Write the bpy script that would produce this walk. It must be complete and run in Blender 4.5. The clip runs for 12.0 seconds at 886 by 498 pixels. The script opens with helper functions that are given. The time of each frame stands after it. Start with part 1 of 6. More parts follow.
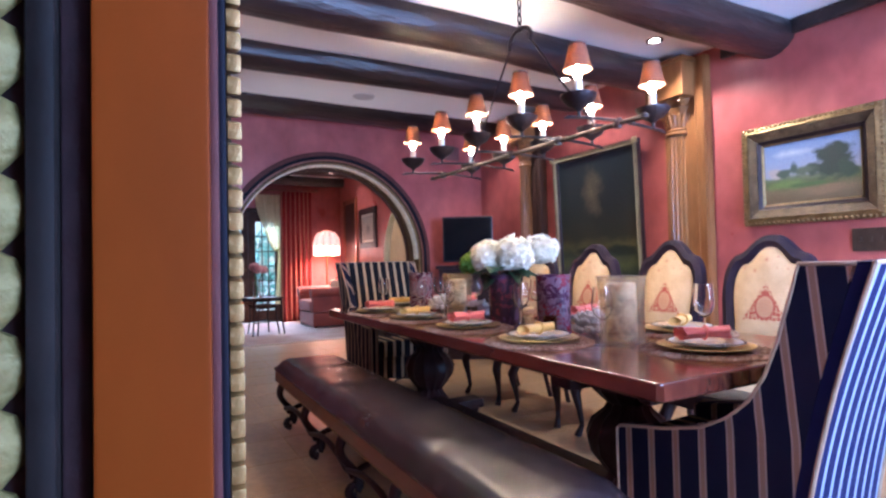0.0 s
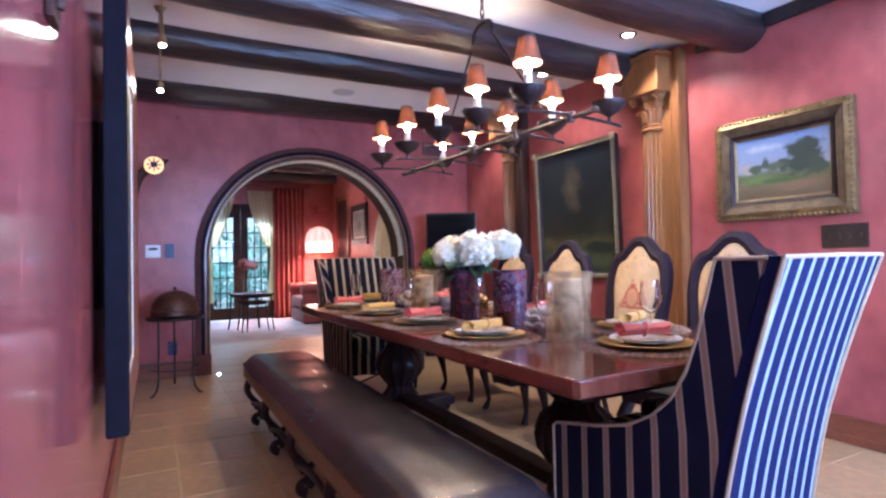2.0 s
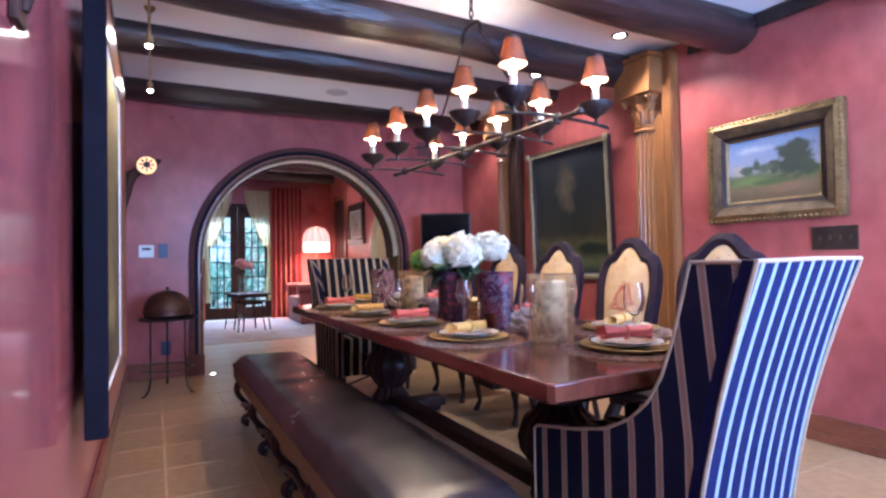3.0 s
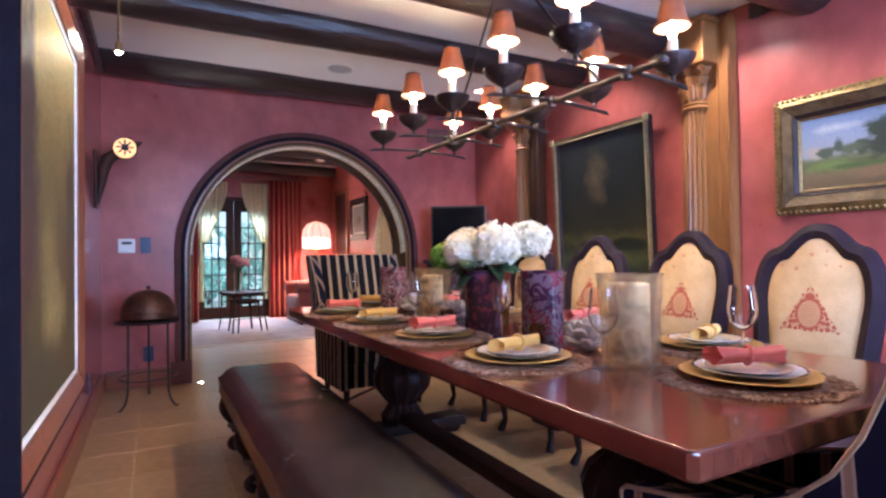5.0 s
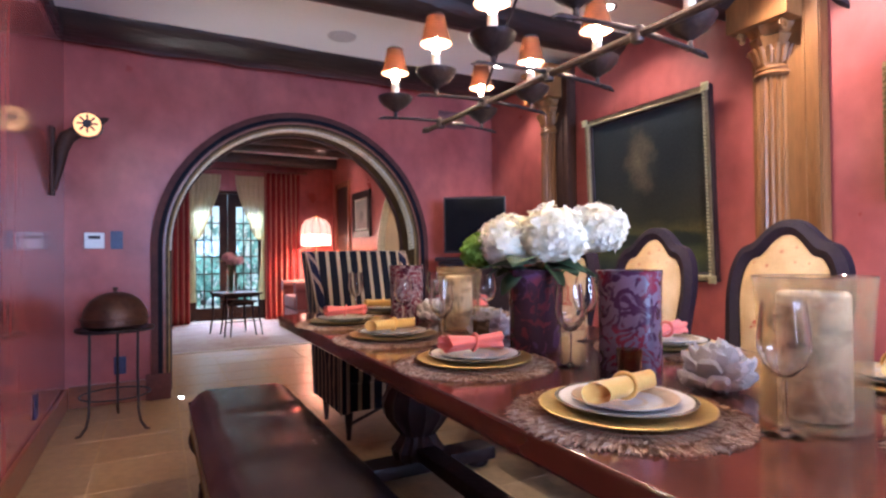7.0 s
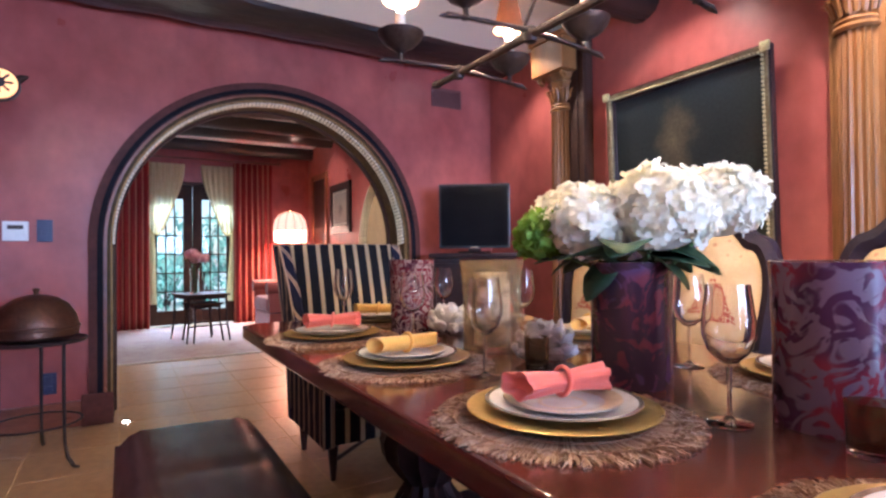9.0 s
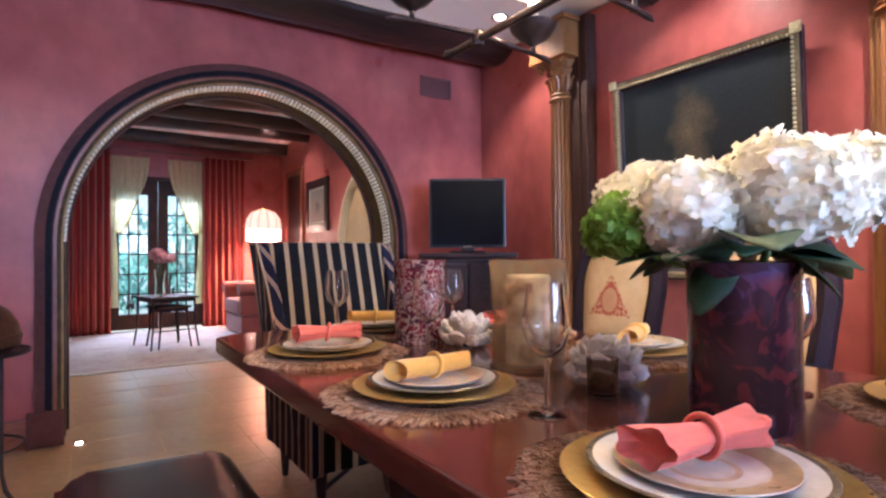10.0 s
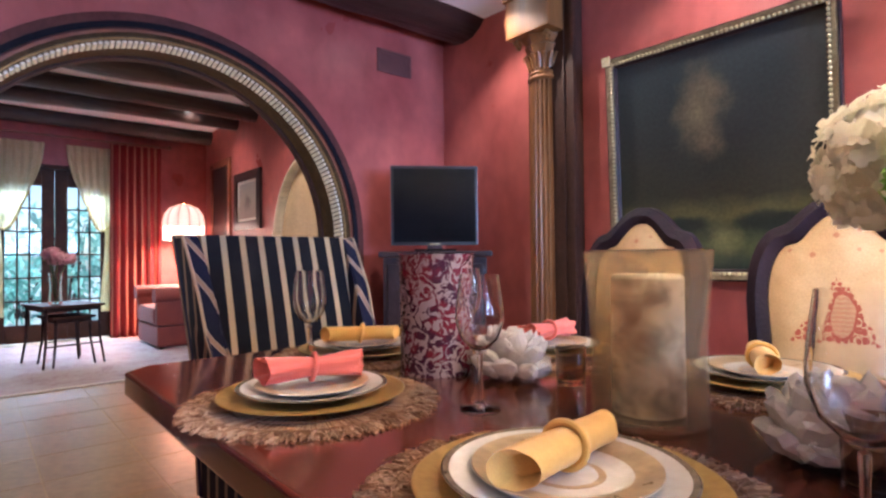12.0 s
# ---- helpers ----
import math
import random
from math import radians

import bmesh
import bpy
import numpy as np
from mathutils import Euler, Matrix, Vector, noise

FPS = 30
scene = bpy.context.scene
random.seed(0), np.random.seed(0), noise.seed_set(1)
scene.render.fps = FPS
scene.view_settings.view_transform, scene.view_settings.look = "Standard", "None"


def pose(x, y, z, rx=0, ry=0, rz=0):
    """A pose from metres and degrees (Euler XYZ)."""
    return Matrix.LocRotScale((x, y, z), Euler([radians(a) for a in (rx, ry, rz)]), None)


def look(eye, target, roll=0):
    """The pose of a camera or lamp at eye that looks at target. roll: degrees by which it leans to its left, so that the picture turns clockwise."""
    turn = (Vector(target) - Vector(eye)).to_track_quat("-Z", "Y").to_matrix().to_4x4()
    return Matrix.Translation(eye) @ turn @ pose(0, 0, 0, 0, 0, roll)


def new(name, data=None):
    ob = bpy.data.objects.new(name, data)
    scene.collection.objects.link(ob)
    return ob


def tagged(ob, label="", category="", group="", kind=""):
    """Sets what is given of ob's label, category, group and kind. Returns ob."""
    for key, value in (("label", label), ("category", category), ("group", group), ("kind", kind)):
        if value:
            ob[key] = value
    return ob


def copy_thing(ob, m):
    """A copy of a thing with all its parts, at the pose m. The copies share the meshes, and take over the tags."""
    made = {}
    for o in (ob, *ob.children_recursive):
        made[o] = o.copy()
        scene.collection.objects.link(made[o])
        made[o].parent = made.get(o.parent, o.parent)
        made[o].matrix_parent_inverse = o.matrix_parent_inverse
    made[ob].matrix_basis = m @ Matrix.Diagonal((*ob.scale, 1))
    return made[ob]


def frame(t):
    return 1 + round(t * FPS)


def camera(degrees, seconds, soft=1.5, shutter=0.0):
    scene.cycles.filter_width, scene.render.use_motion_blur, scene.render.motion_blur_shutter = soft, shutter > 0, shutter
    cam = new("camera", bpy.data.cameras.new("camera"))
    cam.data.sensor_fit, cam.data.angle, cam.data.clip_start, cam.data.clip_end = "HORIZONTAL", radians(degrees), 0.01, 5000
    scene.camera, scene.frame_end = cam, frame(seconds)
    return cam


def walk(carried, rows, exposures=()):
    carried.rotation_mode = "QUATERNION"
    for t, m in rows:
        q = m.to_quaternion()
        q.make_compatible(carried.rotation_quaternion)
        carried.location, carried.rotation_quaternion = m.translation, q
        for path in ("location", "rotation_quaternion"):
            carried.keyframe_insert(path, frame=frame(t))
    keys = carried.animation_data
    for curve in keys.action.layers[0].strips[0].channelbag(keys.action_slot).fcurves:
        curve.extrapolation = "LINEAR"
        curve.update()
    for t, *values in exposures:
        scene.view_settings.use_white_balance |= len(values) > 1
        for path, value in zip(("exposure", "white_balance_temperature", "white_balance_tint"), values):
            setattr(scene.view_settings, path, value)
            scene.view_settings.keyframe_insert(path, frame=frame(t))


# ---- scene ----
cam = camera(78.3, 12.0, soft=2.5)
METRES, EYE, TILT, TURN = 3.08, 1.09, -1.25, -28.6
ROWS = [
    (0.0, 0.0, 0.0, 0.0, 0.08, 2.48, 1.85),
    (0.5, 0.0178, 0.005, -0.0013, 0.25, 2.36, 1.8),
    (1.0, 0.0378, 0.0072, -0.0019, 0.37, 2.24, 1.76),
    (1.5, 0.0581, 0.0077, -0.0031, 0.48, 2.2, 1.71),
    (2.0, 0.0779, 0.0074, -0.005, 0.58, 2.2, 1.68),
    (2.5, 0.0936, 0.0062, -0.0065, 0.62, 2.19, 1.67),
    (3.0, 0.1002, 0.0094, -0.0027, 0.66, 2.17, 1.55),
    (5.0, 0.0574, 0.1834, -0.002, 0.66, 1.96, 1.31),
    (5.5, 0.0483, 0.232, -0.002, 0.85, 1.9, 1.27),
    (6.0, 0.0387, 0.2802, -0.0027, 1.02, 1.9, 1.28),
    (6.5, 0.0291, 0.335, -0.0014, 1.03, 1.84, 1.29),
    (7.0, 0.0169, 0.3868, -0.0014, 0.78, 1.83, 1.23),
    (9.0, -0.0368, 0.5904, -0.0065, -1.83, 1.74, 1.23),
    (9.5, -0.0558, 0.6417, -0.0058, -3.12, 1.77, 1.21),
    (10.0, -0.076, 0.6921, -0.0052, -4.7, 1.73, 1.2),
    (10.5, -0.093, 0.7469, -0.0048, -6.02, 1.75, 1.21),
    (11.0, -0.1079, 0.7957, -0.0045, -7.81, 1.72, 1.27),
    (11.5, -0.1201, 0.8329, -0.0077, -9.92, 1.72, 1.35),
    (12.0, -0.1335, 0.8734, -0.0074, -12.21, 1.79, 1.38),
]
EXPOSURES = [(0.0, 0.67, 4900, 10), (3.0, 0.59, 4900, 10), (5.0, 0.56, 5360, 10), (7.0, 0.68, 5360, 10), (9.0, 0.84, 5380, 9), (12.0, 0.87, 5180, 8)]
walk(cam, [(t, pose(0, 0, EYE, TILT) @ pose(0, 0, 0, 0, 0, TURN) @ pose(METRES * x, METRES * y, METRES * z, 90 + pitch, roll, yaw))
           for t, x, y, z, yaw, pitch, roll in ROWS], EXPOSURES)

# ---- world and lights ----
world = bpy.data.worlds.new("world")
scene.world = world
world.use_nodes = True
wn = world.node_tree.nodes
sky = wn.new("ShaderNodeTexSky")
sky.sky_type, sky.sun_disc, sky.sun_elevation, sky.sun_rotation = "NISHITA", False, radians(51), radians(-123)
wn["Background"].inputs["Strength"].default_value = 0.15
world.node_tree.links.new(sky.outputs[0], wn["Background"].inputs["Color"])


def lamp(name, kind, place, target, watts, colour, **more):
    data = bpy.data.lights.new(name, kind)
    data.energy, data.color = watts, colour
    for key, value in more.items():
        if key == "size":
            data.size = value
        if key == "size_y":
            data.shape, data.size_y = "RECTANGLE", value
        if key == "radius":
            data.shadow_soft_size = value
        if key == "cone":
            data.spot_size, data.spot_blend = radians(value), 0.6
    ob = new(name, data)
    ob.matrix_world = look(place, target)
    return ob


SUN = lamp("sun", "SUN", (-9, 6, 16), (1.8, 13, 0), 5.0, (1, 0.95, 0.86))
SUN.data.angle = radians(0.6)
WARM, DAY = (1.0, 0.66, 0.36), (0.52, 0.66, 1.0)
lamp("window_light", "AREA", (2.3, -1.72, 1.35), (2.4, 1.3, 3.1), 245, DAY, size=2.4, size_y=1.5)
lamp("garden_door_light", "AREA", (1.7, 12.2, 2.78), (1.7, 8.5, 0.15), 290, (0.72, 0.84, 1.0), size=1.3, size_y=0.6)


# ---- materials ----
def surf(name, c1, c2, scale=6.0, rough=0.5, bump=0.1, metal=0.0, stretch=(1, 1, 1), coat=0.0, vary=0.08, fine=60.0, sheen=0.0, spec=0.5):
    """Two colours mixed by large and fine noise, with roughness variation and fine relief."""
    m = bpy.data.materials.new(name)
    m.use_nodes = True
    n, link = m.node_tree.nodes, m.node_tree.links.new
    b = n["Principled BSDF"]
    co, mp = n.new("ShaderNodeTexCoord"), n.new("ShaderNodeMapping")
    mp.inputs["Scale"].default_value = stretch
    link(co.outputs["Object"], mp.inputs["Vector"])
    big, small = n.new("ShaderNodeTexNoise"), n.new("ShaderNodeTexNoise")
    for tex, s in ((big, scale), (small, fine)):
        tex.inputs["Scale"].default_value, tex.inputs["Detail"].default_value = s, 6
        link(mp.outputs[0], tex.inputs["Vector"])
    ramp = n.new("ShaderNodeValToRGB")
    ramp.color_ramp.elements[0].position, ramp.color_ramp.elements[1].position = 0.32, 0.68
    ramp.color_ramp.elements[0].color, ramp.color_ramp.elements[1].color = (*c1, 1), (*c2, 1)
    link(big.outputs["Fac"], ramp.inputs["Fac"])
    mix = n.new("ShaderNodeMix")
    mix.data_type, mix.blend_type = "RGBA", "OVERLAY"
    mix.inputs["Factor"].default_value = 0.35
    link(ramp.outputs["Color"], mix.inputs["A"])
    link(small.outputs["Fac"], mix.inputs["B"])
    info, hsv, amount = n.new("ShaderNodeObjectInfo"), n.new("ShaderNodeHueSaturation"), n.new("ShaderNodeMapRange")
    amount.inputs["To Min"].default_value, amount.inputs["To Max"].default_value = 1 - vary, 1 + vary
    link(info.outputs["Random"], amount.inputs["Value"])
    link(amount.outputs[0], hsv.inputs["Value"])
    link(mix.outputs["Result"], hsv.inputs["Color"])
    link(hsv.outputs[0], b.inputs["Base Color"])
    rr = n.new("ShaderNodeMapRange")
    rr.inputs["To Min"].default_value, rr.inputs["To Max"].default_value = max(0.02, rough * 0.75), min(1, rough * 1.25)
    link(big.outputs["Fac"], rr.inputs["Value"])
    link(rr.outputs[0], b.inputs["Roughness"])
    if bump:
        bp = n.new("ShaderNodeBump")
        bp.inputs["Strength"].default_value, bp.inputs["Distance"].default_value = bump, 0.01
        link(small.outputs["Fac"], bp.inputs["Height"])
        link(bp.outputs[0], b.inputs["Normal"])
    b.inputs["Metallic"].default_value = metal
    b.inputs["Coat Weight"].default_value = coat
    b.inputs["Coat Roughness"].default_value = 0.12
    b.inputs["Sheen Weight"].default_value = sheen
    b.inputs["Specular IOR Level"].default_value = spec
    return m


def striped(name, axis, period, ground, line, width, edge=None, lean=0.0):
    """Woven stripes along one axis of the thing."""
    m = surf(name, ground, ground, 8, 0.85, 0.25, fine=400, spec=0.2)
    n, link = m.node_tree.nodes, m.node_tree.links.new
    b = n["Principled BSDF"]
    co, sep, add, mul, frac, dist = (n.new(k) for k in ("ShaderNodeTexCoord", "ShaderNodeSeparateXYZ", "ShaderNodeMath", "ShaderNodeMath", "ShaderNodeMath", "ShaderNodeMath"))
    link(co.outputs["Object"], sep.inputs[0])
    lz = n.new("ShaderNodeMath")
    lz.operation = "MULTIPLY_ADD"
    link(sep.outputs["Z"], lz.inputs[0])
    lz.inputs[1].default_value = lean
    if axis == "XY":
        both = n.new("ShaderNodeMath")
        link(sep.outputs["X"], both.inputs[0])
        link(sep.outputs["Y"], both.inputs[1])
        link(both.outputs[0], lz.inputs[2])
    else:
        link(sep.outputs[axis], lz.inputs[2])
    mul.operation, mul.inputs[1].default_value = "MULTIPLY", 1 / period
    link(lz.outputs[0], mul.inputs[0])
    add.operation, add.inputs[1].default_value = "ADD", 100.0
    link(mul.outputs[0], add.inputs[0])
    frac.operation = "FRACT"
    link(add.outputs[0], frac.inputs[0])
    dist.operation, dist.inputs[1].default_value = "PINGPONG", 0.5
    link(frac.outputs[0], dist.inputs[0])
    ramp = n.new("ShaderNodeValToRGB")
    ramp.color_ramp.interpolation = "CONSTANT"
    e = ramp.color_ramp.elements
    e[0].position, e[0].color = 0.0, (*line, 1)
    e[1].position, e[1].color = width, (*ground, 1)
    if edge:
        k = e.new(width * 0.55)
        k.color = (*edge, 1)
    link(dist.outputs[0], ramp.inputs["Fac"])
    old = b.inputs["Base Color"].links[0].from_node
    mixed = n.new("ShaderNodeMix")
    mixed.data_type, mixed.blend_type = "RGBA", "MULTIPLY"
    mixed.inputs["Factor"].default_value = 0.4
    weave = n.new("ShaderNodeTexNoise")
    weave.inputs["Scale"].default_value = 300
    link(co.outputs["Object"], weave.inputs["Vector"])
    link(ramp.outputs[0], mixed.inputs["A"])
    link(weave.outputs["Fac"], mixed.inputs["B"])
    link(mixed.outputs["Result"], b.inputs["Base Color"])
    n.remove(old)
    return m


def glass(name, tint=(1, 1, 1), rough=0.0):
    m = bpy.data.materials.new(name)
    m.use_nodes = True
    b = m.node_tree.nodes["Principled BSDF"]
    b.inputs["Base Color"].default_value = (*tint, 1)
    b.inputs["Roughness"].default_value, b.inputs["Transmission Weight"].default_value, b.inputs["IOR"].default_value = rough, 1.0, 1.45
    return m


def glow(name, colour, strength):
    m = bpy.data.materials.new(name)
    m.use_nodes = True
    b = m.node_tree.nodes["Principled BSDF"]
    b.inputs["Base Color"].default_value = (*colour, 1)
    b.inputs["Emission Color"].default_value, b.inputs["Emission Strength"].default_value = (*colour, 1), strength
    return m


PLASTER = surf("polished_pink_plaster", (0.286, 0.066, 0.060), (0.388, 0.104, 0.089), 2.2, 0.30, 0.04, fine=9, vary=0.0, stretch=(1, 1, 0.75), spec=0.4)
BURNISHED = surf("burnished_pink_plaster", (0.295, 0.072, 0.070), (0.40, 0.114, 0.104), 2.2, 0.125, 0.045, fine=6, vary=0.0, stretch=(1, 3, 0.45))
CEILING = surf("ceiling_paint", (0.89, 0.89, 0.90), (0.93, 0.93, 0.94), 1.5, 0.7, 0.1, fine=40, vary=0)
LOG = surf("dark_timber", (0.012, 0.008, 0.009), (0.040, 0.021, 0.017), 3.5, 0.36, 0.6, stretch=(0.35, 2, 2), fine=9, vary=0.1)
LOG.node_tree.nodes["Bump"].inputs["Distance"].default_value = 0.03
TILE = surf("floor_tile", (0.34, 0.215, 0.10), (0.43, 0.28, 0.145), 2.5, 0.3, 0.05, fine=22, vary=0.04)
GROUT = surf("grout", (0.46, 0.33, 0.19), (0.55, 0.41, 0.25), 9, 0.8, 0.3, vary=0)
OAK = surf("golden_oak", (0.15, 0.058, 0.017), (0.25, 0.107, 0.033), 3, 0.4, 0.25, stretch=(3, 3, 0.35), fine=30, vary=0.05, coat=0.08, spec=0.3)
REDWOOD = surf("red_brown_wood", (0.16, 0.045, 0.022), (0.25, 0.08, 0.038), 3, 0.3, 0.2, stretch=(1, 1, 4), fine=25, vary=0.05, coat=0.3)
JAMB = surf("orange_brown_jamb", (0.13, 0.023, 0.0014), (0.185, 0.040, 0.0035), 2.5, 0.55, 0.05, stretch=(1.2, 1.2, 0.5), fine=9, vary=0.0, spec=0.06)
MAHOGANY = surf("polished_mahogany", (0.062, 0.014, 0.009), (0.115, 0.030, 0.016), 2.2, 0.13, 0.03, stretch=(4, 0.35, 1), fine=20, vary=0.04, coat=0.5)
EBONY = surf("dark_carved_wood", (0.016, 0.009, 0.010), (0.038, 0.020, 0.020), 5, 0.38, 0.25, fine=40, vary=0.06, coat=0.05, spec=0.2)
DULLWOOD = surf("dull_dark_wood", (0.035, 0.015, 0.011), (0.06, 0.027, 0.018), 5, 0.6, 0.2, fine=40, vary=0.06, spec=0.2)
LEATHER = surf("dark_leather", (0.018, 0.011, 0.012), (0.034, 0.020, 0.019), 5, 0.25, 0.16, fine=120, vary=0.03)
BROWNLEATHER = surf("brown_leather", (0.085, 0.032, 0.020), (0.13, 0.055, 0.032), 5, 0.38, 0.25, fine=120, vary=0.03)
IRON = surf("wrought_iron", (0.030, 0.022, 0.024), (0.060, 0.045, 0.045), 12, 0.42, 0.4, metal=0.7, fine=70, vary=0.05)
BLUETRIM = surf("blue_black_lacquer", (0.005, 0.0042, 0.0075), (0.010, 0.0085, 0.014), 5, 0.6, 0.15, fine=30, vary=0.04, spec=0.1)
GILT = surf("aged_gilt", (0.15, 0.095, 0.036), (0.29, 0.195, 0.08), 14, 0.45, 0.5, metal=0.75, fine=60, vary=0.05)
GILTPALE = surf("pale_gilt", (0.42, 0.35, 0.18), (0.62, 0.55, 0.33), 14, 0.4, 0.5, metal=0.6, fine=60, vary=0.1)
DULLGILT = surf("dull_olive_gilt", (0.12, 0.095, 0.028), (0.22, 0.18, 0.065), 14, 0.55, 0.5, metal=0.2, fine=60, vary=0.1, spec=0.2)
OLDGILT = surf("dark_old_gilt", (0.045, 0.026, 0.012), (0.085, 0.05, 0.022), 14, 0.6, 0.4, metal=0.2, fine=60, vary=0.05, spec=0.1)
GREYSTRIP = surf("grey_black_strip", (0.009, 0.007, 0.006), (0.017, 0.013, 0.011), 5, 0.6, 0.15, fine=30, vary=0.04, spec=0.1)
PLUMWOOD = surf("plum_brown_moulding", (0.072, 0.025, 0.022), (0.105, 0.038, 0.032), 5, 0.55, 0.15, fine=30, vary=0.04, spec=0.1)
CREAMTILE = surf("cream_relief_tile", (0.72, 0.66, 0.50), (0.82, 0.76, 0.60), 10, 0.3, 0.3, fine=50, vary=0.1)
NAVY_X = striped("navy_stripe_across", "X", 0.075, (0.004, 0.004, 0.008), (0.50, 0.36, 0.20), 0.15)
NAVY_Y = striped("navy_stripe_along", "XY", 0.087, (0.006, 0.007, 0.026), (0.33, 0.20, 0.125), 0.13, (0.42, 0.31, 0.24))
# Same navy cloth; the window's blue light is put into its colours.
DAYLITBACK = striped("navy_stripe_daylit", "X", 0.064, (0.006, 0.009, 0.062), (0.36, 0.40, 0.48), 0.13)
PIPING = surf("fawn_piping", (0.35, 0.24, 0.15), (0.45, 0.32, 0.2), 30, 0.7, 0.3, fine=300)
GLASS = glass("clear_glass")
PANE = glass("window_glass", (0.97, 1, 1))
WINELIP = glass("wine_glass")
BULB = glow("candle_bulb", (1.0, 0.78, 0.52), 110)
CANDLE = surf("ivory_candle", (0.82, 0.74, 0.58), (0.88, 0.80, 0.64), 20, 0.5, 0.05)


# ---- shaping helpers ----
def box(bm, x0, x1, y0, y1, z0, z1, bevel=0.0, m=None):
    made = bmesh.ops.create_cube(bm, size=1)["verts"]
    for v in made:
        v.co = Vector(((x0 + x1) / 2 + v.co.x * (x1 - x0), (y0 + y1) / 2 + v.co.y * (y1 - y0), (z0 + z1) / 2 + v.co.z * (z1 - z0)))
    if bevel:
        edges = list({e for v in made for e in v.link_edges})
        out = bmesh.ops.bevel(bm, geom=edges, offset=bevel, segments=2, affect="EDGES", profile=0.6)
        made = list({v for f in out["faces"] for v in f.verts} | {v for v in made if v.is_valid})
    if m is not None:
        bmesh.ops.transform(bm, matrix=m, verts=made)
    return bm


def lathe(bm, profile, seg=20, at=(0, 0, 0), m=None, flutes=0, depth=0.0):
    """Turns (radius, height) pairs about the upright axis."""
    rings = []
    for r, z in profile:
        if r < 1e-5:
            rings.append([bm.verts.new((0, 0, z))])
        else:
            ring = []
            for k in range(seg):
                a = 2 * math.pi * k / seg
                rad = r - (depth * abs(math.sin(a * flutes / 2)) if flutes else 0)
                ring.append(bm.verts.new((rad * math.cos(a), rad * math.sin(a), z)))
            rings.append(ring)
    for a, b in zip(rings, rings[1:]):
        for k in range(seg):
            if len(a) == 1 and len(b) > 1:
                bm.faces.new((a[0], b[(k + 1) % seg], b[k]))
            elif len(b) == 1 and len(a) > 1:
                bm.faces.new((a[k], a[(k + 1) % seg], b[0]))
            elif len(a) > 1:
                bm.faces.new((a[k], a[(k + 1) % seg], b[(k + 1) % seg], b[k]))
    made = [v for r in rings for v in r]
    mm = Matrix.Translation(at) @ (m if m is not None else Matrix())
    for v in made:
        v.co = mm @ v.co
    return bm


def tube(bm, pts, rad, seg=8, flat=1.0, up=(0, 0, 1)):
    """Sweeps a round (or flattened) section along points; rad may be one value or one a point."""
    pts = [Vector(p) for p in pts]
    rads = rad if isinstance(rad, (list, tuple)) else [rad] * len(pts)
    rings = []
    side = None
    for i, p in enumerate(pts):
        d = (pts[min(i + 1, len(pts) - 1)] - pts[max(i - 1, 0)]).normalized()
        if side is None:
            side = d.cross(Vector(up))
            if side.length < 1e-3:
                side = d.cross(Vector((1, 0, 0)))
        side = (side - d * side.dot(d)).normalized()
        top = side.cross(d)
        rings.append([bm.verts.new(p + side * rads[i] * math.cos(2 * math.pi * k / seg) + top * rads[i] * flat * math.sin(2 * math.pi * k / seg)) for k in range(seg)])
    for a, b in zip(rings, rings[1:]):
        for k in range(seg):
            bm.faces.new((a[k], a[(k + 1) % seg], b[(k + 1) % seg], b[k]))
    bm.faces.new(rings[0][::-1])
    bm.faces.new(rings[-1])
    return bm


def slab(bm, outline, thick, m):
    """A flat outline of (u, v), thick along its normal, laid by m (u, v, n to x, y, z)."""
    low = [bm.verts.new(m @ Vector((u, v, 0))) for u, v in outline]
    high = [bm.verts.new(m @ Vector((u, v, thick))) for u, v in outline]
    bm.faces.new(low[::-1])
    bm.faces.new(high)
    for k in range(len(low)):
        j = (k + 1) % len(low)
        bm.faces.new((low[k], low[j], high[j], high[k]))
    return bm


def mesh(name, bm, mat, smooth=True):
    bmesh.ops.recalc_face_normals(bm, faces=bm.faces)
    data = bpy.data.meshes.new(name)
    bm.to_mesh(data)
    bm.free()
    data.materials.append(mat)
    if smooth:
        data.polygons.foreach_set("use_smooth", [True] * len(data.polygons))
        data.set_sharp_from_angle(angle=radians(38))
    return new(name, data)


def part(name, bm, mat, parent, label=""):
    ob = mesh(name, bm, mat)
    ob.modifiers.new("normals", "WEIGHTED_NORMAL").keep_sharp = True
    ob.parent = parent
    if label:
        ob["label"] = label
    return ob


def thing(name, label, category, group="", at=None, kind=""):
    ob = new(name)
    ob.empty_display_size = 0.1
    if at is not None:
        ob.matrix_basis = at
    return tagged(ob, label, category, group, kind)


def struct(name, bm, mat, label, smooth=False):
    return tagged(mesh(name, bm, mat, smooth), label, "structure", kind="structure")


B = bmesh.new


# ---- structure: dining room ----
LX, RX, AY, NY = 0.04, 3.68, 5.72, -1.8
ACX, ACZ, AR = 1.752, 1.13, 1.05      # arch centre, springing height, inner radius


def ceil_z(y):
    return 2.55 + 0.03 * y


def half_arch(side, x_end, top):
    pts = [(x_end, 0), (ACX + side * AR, 0)]
    pts += [(ACX + side * AR * math.cos(a), ACZ + AR * math.sin(a)) for a in np.linspace(0, math.pi / 2, 24)]
    return pts + [(ACX, top), (x_end, top)]


